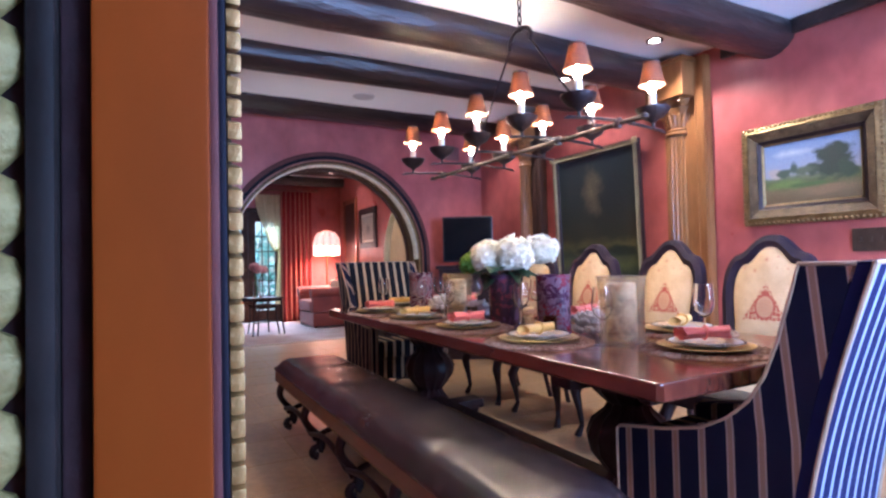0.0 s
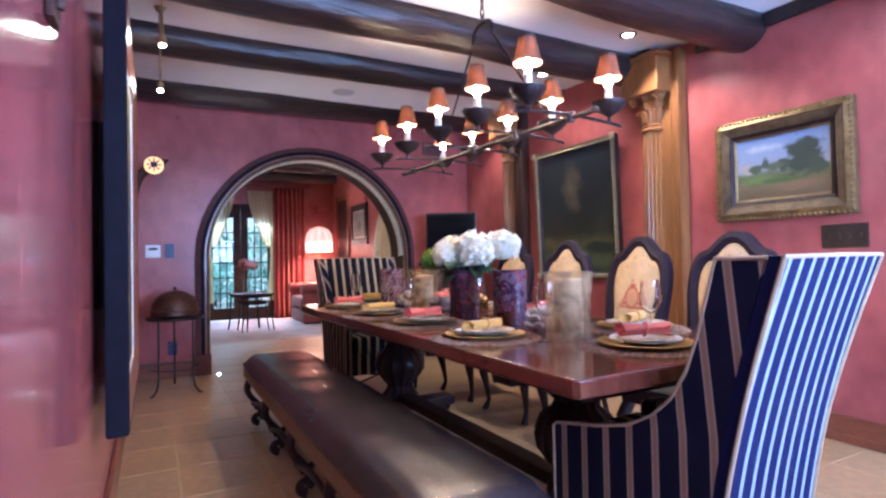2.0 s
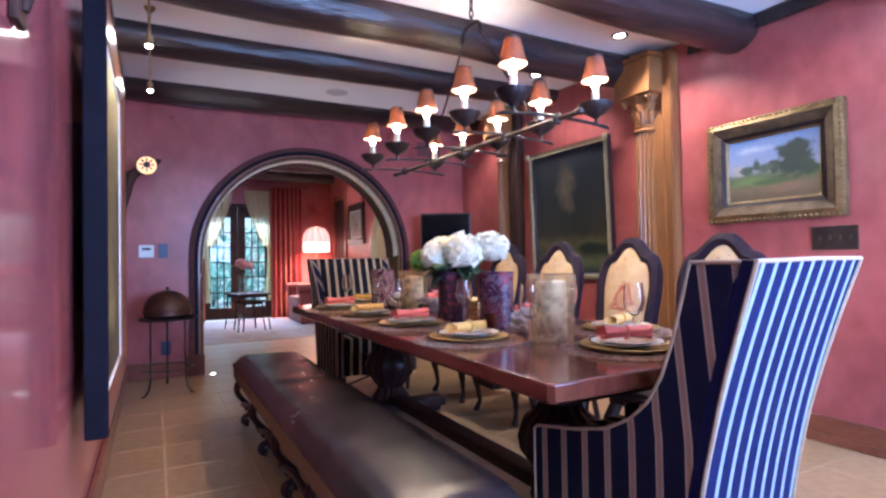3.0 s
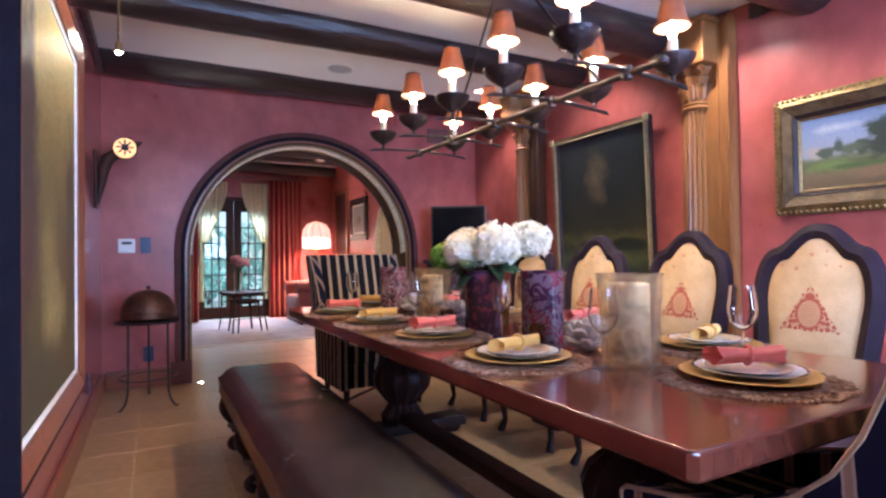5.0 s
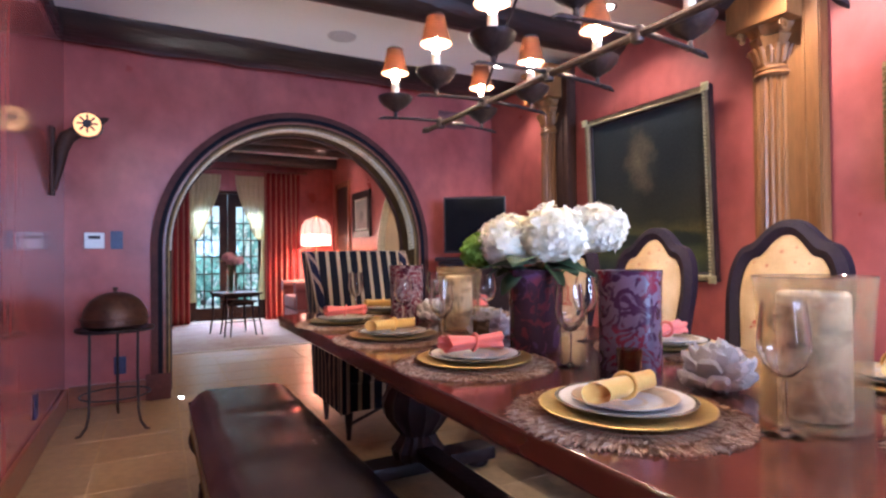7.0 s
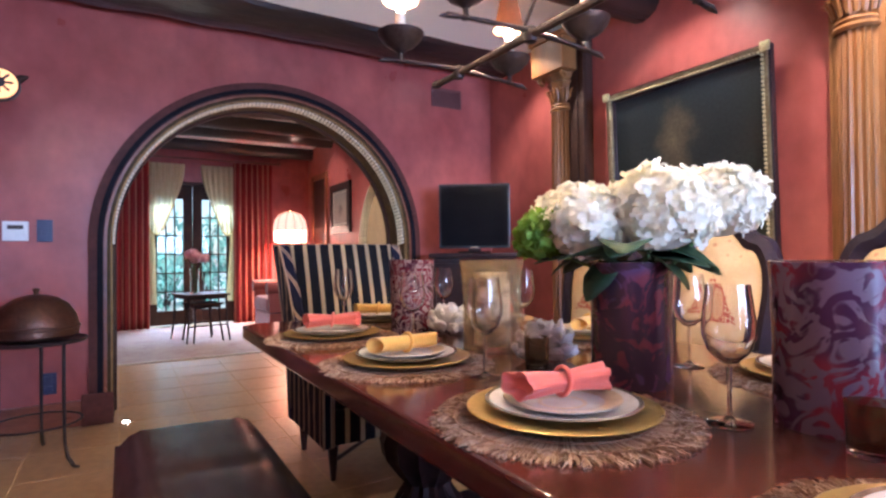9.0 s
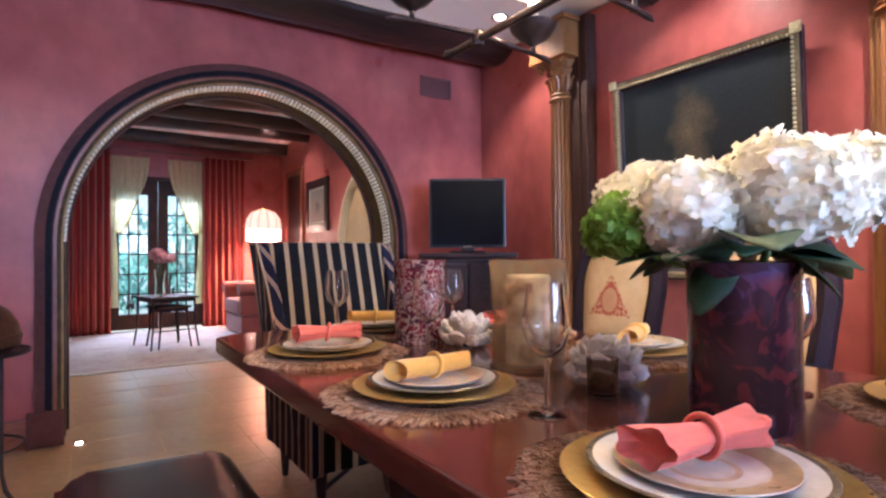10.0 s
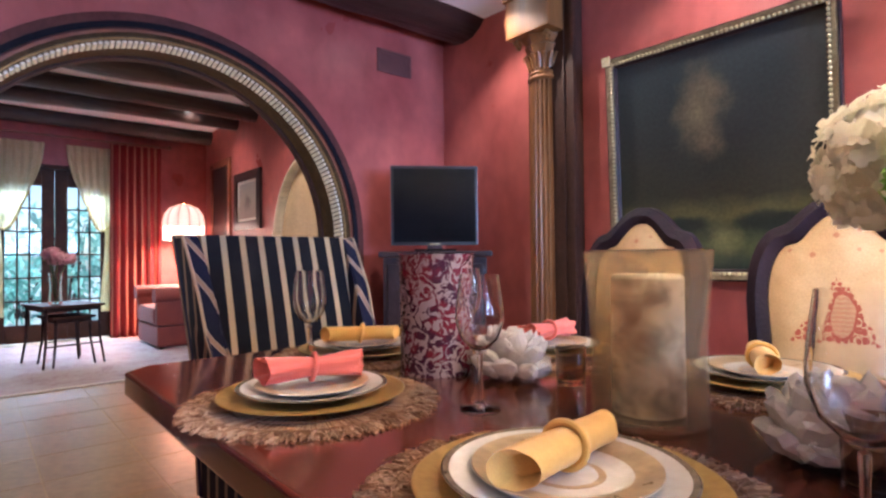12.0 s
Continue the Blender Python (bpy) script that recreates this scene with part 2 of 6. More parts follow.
UPRIGHT = Matrix(((1, 0, 0, 0), (0, 0, 1, AY), (0, 1, 0, 0), (0, 0, 0, 1)))   # u to x, v to z, n to y
bm = B()
for side, xe in ((-1, -1.6), (1, 3.96)):
    slab(bm, half_arch(side, xe, 3.0), 0.30, UPRIGHT)
struct("wall_north", bm, PLASTER, "polished pink plaster wall with a wide round arch")
struct("wall_west", box(box(box(B(), -0.3, LX, 0.46, AY - 0.002, 0, 2.8), -0.3, LX, -0.95, 0.459, 2.3, 2.8), -0.3, LX, NY, -0.951, 0, 2.8), BURNISHED, "polished pink plaster wall with a doorway")
struct("wall_east", box(B(), RX, RX + 0.28, NY, AY - 0.002, 0, 2.8), PLASTER, "polished pink plaster wall")
bm = B()
box(bm, -0.3, 1.0, NY - 0.25, NY, 0, 2.8)
box(bm, 3.5, 3.96, NY - 0.25, NY, 0, 2.8)
box(bm, 1.002, 3.498, NY - 0.25, NY, 0, 0.6)
box(bm, 1.002, 3.498, NY - 0.25, NY, 2.1, 2.8)
struct("wall_south", bm, PLASTER, "pink plaster wall with a wide window")
# hall beyond the doorway
bm = B()
box(bm, -2.2, -2.0, -2.4, 2.0, 0, 2.8)
box(bm, -2.0, -0.302, 1.8, 2.0, 0, 2.8)
box(bm, -2.0, -0.302, -2.4, -2.2, 0, 2.8)
struct("wall_hall", bm, PLASTER, "pink plaster hall walls")
struct("ceiling_hall", box(B(), -2.2, -0.302, -2.4, 2.0, 2.6, 2.7), CEILING, "white hall ceiling")

bm = B()
slab(bm, [(NY - 0.2, ceil_z(NY - 0.2)), (AY - 0.004, ceil_z(AY)), (AY - 0.004, ceil_z(AY) + 0.1), (NY - 0.2, ceil_z(NY - 0.2) + 0.1)], 4.2,
     Matrix(((0, 0, 1, -0.28), (1, 0, 0, 0), (0, 1, 0, 0), (0, 0, 0, 1))))
struct("ceiling", bm, CEILING, "white painted ceiling between dark log beams")


def log_beam(name, x0, x1, y, bottom, r, label, drop=0.0, parent=None):
    """A rough hewn log, slightly crooked and uneven in girth."""
    bm = B()
    n, seg = 40, 16
    rings = []
    for i in range(n + 1):
        u = i / n
        x = x0 + u * (x1 - x0)
        wob = 0.5 * noise.noise((x * 0.9, y * 3, 1.0)) + 0.3 * noise.noise((x * 2.3, y * 5, 4.0))
        rr = r * (1 + 0.16 * wob)
        cy, cz = y + 0.035 * noise.noise((x * 0.6, y, 7)), bottom + r - drop * u + 0.03 * noise.noise((x * 0.8, y, 11))
        ring = []
        for k in range(seg):
            a = 2 * math.pi * k / seg
            k2 = 1 + 0.05 * noise.noise((x * 3, math.cos(a) * 2 + y, math.sin(a) * 2))
            ring.append(bm.verts.new((x, cy + rr * 1.12 * k2 * math.cos(a), cz + rr * k2 * math.sin(a))))
        rings.append(ring)
    for a, b in zip(rings, rings[1:]):
        for k in range(seg):
            bm.faces.new((a[k], a[(k + 1) % seg], b[(k + 1) % seg], b[k]))
    bm.faces.new(rings[0])
    bm.faces.new(rings[-1][::-1])
    ob = mesh(name, bm, LOG)
    return tagged(ob, label, "beam", "ceiling beams", "structure")


for y, bottom, r, drop in ((1.2, 2.38, 0.135, 0), (2.10, 2.43, 0.135, 0.02), (3.01, 2.455, 0.13, 0.03), (4.03, 2.505, 0.125, -0.025)):
    log_beam("ceiling_beam", LX - 0.02, RX + 0.02, y, bottom, r, "rough dark-stained log beam under the ceiling", drop)
log_beam("ceiling_beam", LX - 0.02, RX + 0.02, 5.50, 2.585, 0.235, "dark log beam along the arch wall")
struct("trim_cornice", box(B(), RX - 0.035, RX - 0.002, NY, 2.45, ceil_z(0.2) - 0.045, ceil_z(2.3) - 0.02, 0.006), LOG, "dark timber cornice strip")
struct("trim_cornice", box(B(), LX + 0.002, LX + 0.035, 0.46, 5.4, ceil_z(2) - 0.05, ceil_z(5) - 0.06, 0.006), LOG, "dark timber cornice strip")

# baseboards
struct("baseboard", box(B(), LX + 0.002, LX + 0.022, 0.56, AY - 0.03, 0.002, 0.15, 0.006), REDWOOD, "red-brown wooden baseboard")
bm = box(B(), RX - 0.026, RX - 0.002, NY, 2.5, 0.002, 0.15, 0.006)
box(bm, RX - 0.034, RX - 0.027, NY, 2.5, 0.002, 0.05, 0.003)
struct("baseboard", bm, REDWOOD, "tall red-brown wooden baseboard")
struct("baseboard", box(B(), RX - 0.026, RX - 0.002, 2.96, 4.38, 0.002, 0.15, 0.006), REDWOOD, "tall red-brown wooden baseboard")
struct("baseboard", box(B(), LX + 0.024, ACX - 1.2, AY - 0.026, AY - 0.002, 0.002, 0.16, 0.006), REDWOOD, "red-brown wooden baseboard")
struct("baseboard", box(B(), ACX + 1.2, RX - 0.003, AY - 0.026, AY - 0.002, 0.002, 0.16, 0.006), REDWOOD, "red-brown wooden baseboard")


# ---- arch trim ----
def arch_path(r, z0, n=40):
    pts = [(-r, z0), (-r, ACZ * 0.5)]
    pts += [(-r * math.cos(a), ACZ + r * math.sin(a)) for a in np.linspace(0, math.pi, n)]
    return pts + [(r, ACZ * 0.5), (r, z0)]


def arch_band(r0, r1, y0, y1, z0=0.002, half=False, n=40):
    """A flat band that follows the arch from radius r0 to r1 and from depth y0 to y1 (about its own centre)."""
    bm = B()
    a, b = arch_path(r0, z0, n), arch_path(r1, z0, n)
    if half:
        a, b = a[2:-2], b[2:-2]
    loops = [[bm.verts.new((p[0], y, p[1])) for p in path] for path, y in ((a, y0), (b, y0), (b, y1), (a, y1))]
    for i in range(len(a) - 1):
        for k in range(4):
            p, q = loops[k], loops[(k + 1) % 4]
            bm.faces.new((p[i], p[i + 1], q[i + 1], q[i]))
    bm.faces.new([l[0] for l in loops])
    bm.faces.new([l[-1] for l in loops][::-1])
    return bm


RIMGILT = surf("brown_gilt", (0.19, 0.105, 0.028), (0.30, 0.175, 0.052), 14, 0.45, 0.4, metal=0.4, fine=60, vary=0.05)


def arch_trim(label, at):
    t = thing("trim_arch", label, "arch trim", at=at, kind="structure")
    part("band", arch_band(1.086, 1.17, -0.034, -0.002), PLUMWOOD, t, "plum-brown outer moulding")
    part("band", arch_band(1.092, 1.122, -0.046, -0.035), BLUETRIM, t, "raised blue-black roll")
    part("band", arch_band(1.070, 1.0855, -0.030, -0.002), REDWOOD, t, "red-brown wooden moulding")
    part("rim", arch_band(1.050, 1.0695, -0.034, -0.002), OLDGILT, t, "dark aged gilt inner rim")
    part("edge", arch_band(1.040, 1.0495, -0.020, 0.004), RIMGILT, t, "gilt soffit edge")
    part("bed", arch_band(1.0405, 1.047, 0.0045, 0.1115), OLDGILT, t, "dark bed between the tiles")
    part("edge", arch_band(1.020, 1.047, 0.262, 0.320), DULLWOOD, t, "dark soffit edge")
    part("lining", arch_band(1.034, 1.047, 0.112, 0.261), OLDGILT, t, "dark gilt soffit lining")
    n = 118
    first = None
    for i in range(n):
        a = math.pi * (i + 0.5) / n
        if first is None:
            bm = box(B(), -0.0102, 0.0102, 0.005, 0.110, -0.010, 0.003, 0.0045)
            for v in bm.verts:
                v.co.x += 0.10 * (v.co.y - 0.057)
            first = ob = mesh("tile", bm, CREAMTILE)
        else:
            ob = new("tile", first.data)
        ob.parent = t
        ob.matrix_basis = Matrix.Translation((-1.036 * math.cos(a), 0, ACZ + 1.036 * math.sin(a))) @ Matrix.Rotation(a - math.pi / 2, 4, "Y")
    for s in (-1, 1):
        part("plinth", box(B(), s * 1.12 - 0.085, s * 1.12 + 0.085, -0.06, -0.047, 0.002, 0.2, 0.006), PLUMWOOD, t)
    return t


arch_trim("round arch trim in blue-black, gilt and cream relief tile", pose(ACX, AY, 0))

# ---- doorway casing beside the start ----
t = thing("trim_doorway", "doorway casing of orange-brown wood with gilt leaf carving", "door casing", kind="structure")
part("jamb", box(B(), -0.0272, 0.0350, 0.360, 0.458, 0.002, 2.3, 0.003), JAMB, t, "orange-brown wooden jamb board")
part("strip", box(B(), 0.0353, 0.0410, 0.369, 0.458, 0.002, 2.3, 0.002), PLUMWOOD, t, "plum-brown strip")
part("edge", box(B(), 0.0413, 0.0468, 0.379, 0.458, 0.002, 2.3, 0.002), BLUETRIM, t, "blue-black edge strip")
part("strip", box(B(), 0.0471, 0.0530, 0.402, 0.458, 0.002, 2.3, 0.002), OLDGILT, t)
part("strip", box(B(), -0.0425, -0.0275, 0.372, 0.458, 0.002, 2.3, 0.002), EBONY, t)
part("strip", box(B(), -0.0575, -0.0428, 0.358, 0.458, 0.002, 2.3, 0.005), GREYSTRIP, t)
part("strip", box(B(), -0.14, -0.0578, 0.372, 0.458, 0.002, 2.3, 0.002), EBONY, t)
leaf = bead = None
for i in range(54):
    z = 0.03 + i * 0.042
    if leaf is None:
        bm = B()
        lathe(bm, [(0.0, -0.025), (0.010, -0.022), (0.020, -0.010), (0.023, 0.003), (0.0175, 0.017), (0.008, 0.022), (0, 0.023)], 12)
        for v in bm.verts:
            v.co.y *= 0.45
        leaf = mesh("leaf", bm, DULLGILT)
        ob = leaf
    else:
        ob = new("leaf", leaf.data)
    ob.parent = t
    ob.matrix_basis = pose(-0.0790, 0.368, z)
for i in range(150):
    if bead is None:
        bm = box(B(), -0.0048, 0.0048, -0.011, 0.011, -0.0062, 0.0062, 0.0022)
        for v in bm.verts:
            v.co.z += 0.25 * v.co.y
        bead = mesh("bead", bm, RIMGILT)
        ob = bead
    else:
        ob = new("bead", bead.data)
    ob.parent = t
    ob.matrix_basis = pose(0.0518, 0.3905, 0.02 + i * 0.0151)
part("lintel", box(B(), -0.30, 0.053, -0.95, 0.3575, 2.262, 2.298, 0.004), OAK, t)

# south window
t = thing("window_1", "wide window with dark wooden frame", "window", kind="structure")
for x0, x1 in ((1.004, 1.06), (1.82, 1.87), (2.63, 2.68), (3.44, 3.496)):
    part("frame", box(B(), x0, x1, NY - 0.16, NY - 0.09, 0.602, 2.098, 0.006), REDWOOD, t)
for z0, z1 in ((0.603, 0.66), (2.04, 2.097)):
    for x0, x1 in ((1.061, 1.819), (1.871, 2.629), (2.681, 3.439)):
        part("frame", box(B(), x0, x1, NY - 0.155, NY - 0.095, z0, z1, 0.006), REDWOOD, t)
for x0, x1 in ((1.061, 1.819), (1.871, 2.629), (2.681, 3.439)):
    ob = part("pane", box(B(), x0, x1, NY - 0.13, NY - 0.124, 0.661, 2.039), PANE, t)
    ob.visible_shadow = False

# ---- structure: sitting room beyond the arch ----
FRX, FLX, FY, FCZ = 3.5, -1.5, 10.8, 2.82
D0, D1, DH = 1.06, 2.34, 2.2
struct("wall_sitting_east", box(B(), FRX, FRX + 0.2, AY + 0.302, FY, 0, 3.0), PLASTER, "pink plaster wall of the sitting room")
struct("wall_sitting_west", box(B(), FLX - 0.2, FLX, AY + 0.302, FY, 0, 3.0), PLASTER, "pink plaster wall of the sitting room")
bm = B()
box(bm, FLX - 0.2, D0, FY, FY + 0.25, 0, 3.0)
box(bm, D1, FRX + 0.2, FY, FY + 0.25, 0, 3.0)
box(bm, D0 + 0.001, D1 - 0.001, FY, FY + 0.25, DH, 3.0)
struct("wall_sitting_north", bm, PLASTER, "pink plaster wall with garden doors")
struct("ceiling_sitting", box(B(), FLX - 0.2, FRX + 0.2, AY + 0.302, FY, FCZ, FCZ + 0.1), CEILING, "white sitting room ceiling")
for y, bottom, r in ((6.8, 2.62, 0.12), (7.9, 2.60, 0.12), (8.98, 2.66, 0.095), (9.62, 2.665, 0.095), (10.63, 2.64, 0.10)):
    log_beam("ceiling_beam", FLX - 0.02, FRX + 0.02, y, bottom, r, "dark log beam in the sitting room")


def garden_leaf(x0, x1):
    t = thing("door_garden", "dark wooden garden door with small panes", "door", "garden doors", kind="structure")
    y0, y1 = FY + 0.06, FY + 0.11
    sl, sr = (0.10, 0.13) if x0 < 1.5 else (0.13, 0.10)
    head = 0.21
    for a, b in ((x0, x0 + sl), (x1 - sr, x1)):
        part("stile", box(B(), a, b, y0, y1, 0.02, DH - 0.05, 0.005), DULLWOOD, t)
    part("rail", box(B(), x0 + sl, x1 - sr, y0, y1, 0.02, 0.235, 0.005), DULLWOOD, t)
    part("rail", box(B(), x0 + sl, x1 - sr, y0, y1, DH - 0.05 - head, DH - 0.05, 0.005), DULLWOOD, t)
    gx0, gx1, gz0, gz1 = x0 + sl, x1 - sr, 0.235, DH - 0.05 - head
    nx, nz = 3, 6
    for i in range(1, nx):
        xx = gx0 + (gx1 - gx0) * i / nx
        part("muntin", box(B(), xx - 0.010, xx + 0.010, y0 + 0.012, y1 - 0.012, gz0, gz1), DULLWOOD, t)
    for j in range(1, nz):
        zz = gz0 + (gz1 - gz0) * j / nz
        part("muntin", box(B(), gx0, gx1, y0 + 0.010, y1 - 0.010, zz - 0.010, zz + 0.010), DULLWOOD, t)
    for i in range(nx):
        for j in range(nz):
            a, b = gx0 + (gx1 - gx0) * i / nx + 0.010, gx0 + (gx1 - gx0) * (i + 1) / nx - 0.010
            c, d = gz0 + (gz1 - gz0) * j / nz + 0.010, gz0 + (gz1 - gz0) * (j + 1) / nz - 0.010
            ob = part("pane", box(B(), a, b, y0 + 0.022, y0 + 0.027, c, d), PANE, t)
            ob.visible_shadow = False
    part("handle", tube(B(), [(x1 - 0.05, y0 - 0.001, 1.02), (x1 - 0.05, y0 - 0.045, 1.02), (x1 - 0.13, y0 - 0.05, 1.02)], 0.009), GILT, t)
    return t


garden_leaf(D0 + 0.05, (D0 + D1) / 2 - 0.003)
garden_leaf((D0 + D1) / 2 + 0.003, D1 - 0.05)
t = thing("trim_garden_doors", "dark wooden frame round the garden doors", "door frame", kind="structure")
part("jamb", box(B(), D0 + 0.002, D0 + 0.048, FY - 0.03, FY + 0.2, 0.002, DH - 0.002, 0.004), DULLWOOD, t)
part("jamb", box(B(), D1 - 0.048, D1 - 0.002, FY - 0.03, FY + 0.2, 0.002, DH - 0.002, 0.004), DULLWOOD, t)
part("head", box(B(), D0 + 0.049, D1 - 0.049, FY - 0.03, FY + 0.2, DH - 0.046, DH - 0.002, 0.004), DULLWOOD, t)

# floors
struct("floor", box(B(), -2.2, 4.0, -2.4, FY + 0.24, -0.12, -0.0022), GROUT, "tiled floor bed with pale joints")
struct("ground", box(B(), -60, 60, FY + 0.25, 90, -0.3, -0.06), surf("pale_garden_gravel", (0.28, 0.30, 0.27), (0.40, 0.42, 0.39), 2, 0.9, 0.5), "pale gravel ground of the garden")


# ---- dining table ----
TX0, TX1, TY0, TY1, TZ = 1.19, 2.28, 1.0, 4.04, 0.755
TCX = (TX0 + TX1) / 2


def dining_table():
    t = thing("dining_table", "long polished mahogany dining table with carved pedestals, set for dinner", "table")
    bm = B()
    outline = [(TX0 + 0.015, TY0), (TX1 - 0.015, TY0), (TX1, TY0 + 0.015), (TX1, TY1 - 0.06), (TX1 - 0.06, TY1), (TX0 + 0.06, TY1), (TX0, TY1 - 0.06), (TX0, TY0 + 0.015)]
    slab(bm, outline, 0.055, Matrix.Translation((0, 0, TZ - 0.055)))
    bmesh.ops.bevel(bm, geom=[e for e in bm.edges if abs(e.verts[0].co.z - e.verts[1].co.z) < 1e-4], offset=0.009, segments=3, affect="EDGES", profile=0.6)
    part("tabletop", bm, MAHOGANY, t, "polished red-brown mahogany top")
    for y0, y1 in ((TY0 + 0.25, TY0 + 0.30), (TY1 - 0.30, TY1 - 0.25)):
        part("apron", box(B(), TX0 + 0.25, TX1 - 0.25, y0, y1, TZ - 0.15, TZ - 0.056, 0.006), EBONY, t)
    for x0, x1 in ((TX0 + 0.22, TX0 + 0.26), (TX1 - 0.26, TX1 - 0.22)):
        part("apron", box(B(), x0, x1, TY0 + 0.25, TY1 - 0.25, TZ - 0.13, TZ - 0.056, 0.006), EBONY, t)
    for y in (1.62, 3.42):
        p = lathe(B(), [(0.0, 0.10), (0.12, 0.10), (0.13, 0.14), (0.10, 0.18), (0.085, 0.21), (0.12, 0.25), (0.165, 0.31), (0.175, 0.37), (0.15, 0.43), (0.10, 0.47), (0.085, 0.50), (0.12, 0.53), (0.15, 0.56), (0.15, 0.60), (0.0, 0.60)], 28, (TCX, y, 0), flutes=14, depth=0.014)
        part("pedestal", p, EBONY, t, "dark carved bulbous pedestal")
        part("bearer", box(B(), TCX - 0.36, TCX + 0.36, y - 0.06, y + 0.06, 0.60, TZ - 0.056, 0.012), EBONY, t)
        part("foot", box(B(), TCX - 0.40, TCX + 0.40, y - 0.075, y + 0.075, 0.035, 0.10, 0.015), EBONY, t)
        for s in (-1, 1):
            part("foot_pad", lathe(B(), [(0, 0.0), (0.05, 0.0), (0.06, 0.015), (0.05, 0.034), (0, 0.034)], 16, (TCX + s * 0.33, y, 0)), EBONY, t)
    part("stretcher", box(B(), TCX - 0.05, TCX + 0.05, 1.70, 3.34, 0.11, 0.17, 0.012), EBONY, t)
    return t


dining_table()


# ---- bench ----
def scroll_leg(x, y, top, s, parent):
    """An S-scrolled leg that ends in a curled foot turned outward by s."""
    pts, rad = [], []
    for k in range(15):
        u = k / 14
        z = top - u * (top - 0.045)
        pts.append((x + s * 0.045 * math.sin(u * math.pi * 1.6 + 0.2), y, z))
        rad.append(0.030 - 0.012 * math.sin(u * math.pi))
    bm = tube(B(), pts, rad, 10, up=(0, 1, 0))
    curl = []
    fx = pts[-1][0]
    for k in range(14):
        a = -math.pi / 2 + k / 13 * math.pi * 1.7
        r = 0.032 - 0.012 * k / 13
        curl.append((fx + s * (0.014 + r * math.cos(a)), y, 0.034 + r * math.sin(a)))
    tube(bm, curl, [0.024 - 0.010 * k / 13 for k in range(14)], 8, up=(0, 1, 0))
    low = min(v.co.z for v in bm.verts)
    for v in bm.verts:
        v.co.z -= low * (1 - v.co.z / top)
    part("leg", bm, EBONY, parent)


def bench():
    x0, x1, y0, y1, top = 0.745, 1.19, 1.06, 3.77, 0.475
    t = thing("bench", "long dark leather bench on scrolled carved legs beside the table", "bench")
    bm = B()
    nx, ny = 12, 60
    grid = [[None] * (nx + 1) for _ in range(ny + 1)]
    for j in range(ny + 1):
        for i in range(nx + 1):
            u, v = i / nx, j / ny
            edge = min(1, min(u, 1 - u) * 7) ** 0.5 * min(1, min(v, 1 - v) * 28) ** 0.5
            x, y = x0 + u * (x1 - x0), y0 + v * (y1 - y0)
            seam = 0.007 * max(0, 1 - abs(((v * 5) % 1) - 0.5 + 0.5 - (1 if ((v * 5) % 1) > 0.5 else 0)) * 14)
            z = top - 0.065 + 0.065 * edge - seam * edge + 0.008 * noise.noise((x * 6, y * 5, 2)) * edge
            grid[j][i] = bm.verts.new((x, y, z))
    for j in range(ny):
        for i in range(nx):
            bm.faces.new((grid[j][i], grid[j][i + 1], grid[j + 1][i + 1], grid[j + 1][i]))
    rim = [grid[0][i] for i in range(nx + 1)] + [grid[j][nx] for j in range(1, ny + 1)] + [grid[ny][i] for i in range(nx - 1, -1, -1)] + [grid[j][0] for j in range(ny - 1, 0, -1)]
    low = [bm.verts.new((v.co.x, v.co.y, top - 0.080)) for v in rim]
    for k in range(len(rim)):
        j = (k + 1) % len(rim)
        bm.faces.new((rim[k], rim[j], low[j], low[k]))
    bm.faces.new(low)
    part("cushion", bm, LEATHER, t, "dark padded leather seat, creased and shiny")
    part("skirt", box(B(), x0 + 0.004, x1 - 0.004, y0 + 0.004, y1 - 0.004, top - 0.155, top - 0.081, 0.006), BROWNLEATHER, t, "brown leather side band")
    nail = None
    for k in range(150):
        if k < 30:
            place = pose(x0 + 0.02 + k * (x1 - x0 - 0.04) / 29, y0 + 0.002, top - 0.148)
        else:
            place = pose(x0 + 0.002, y0 + 0.02 + (k - 30) * 0.0212, top - 0.148)
        if nail is None:
            bm = B()
            bmesh.ops.create_icosphere(bm, subdivisions=1, radius=0.0045)
            nail = ob = mesh("nail_head", bm, GILT)
        else:
            ob = new("nail_head", nail.data)
        ob.parent = t
        ob.matrix_basis = place
    ys = (1.16, 1.80, 2.42, 3.04, 3.68)
    for y in ys:
        for x, s in ((x0 + 0.06, -1), (x1 - 0.06, 1)):
            scroll_leg(x, y, top - 0.15, s, t)
        part("stretcher", tube(B(), [(x0 + 0.06 + (x1 - x0 - 0.12) * k / 10, y, 0.12 + 0.05 * math.sin(k / 10 * math.pi)) for k in range(11)], 0.016, 8), EBONY, t)
    for a, b in zip(ys, ys[1:]):
        x = x0 + 0.05
        part("stretcher", tube(B(), [(x, a + (b - a) * k / 12, 0.15 + 0.05 * math.sin(k / 12 * math.pi)) for k in range(13)], 0.014, 8), EBONY, t)
    return t


bench()


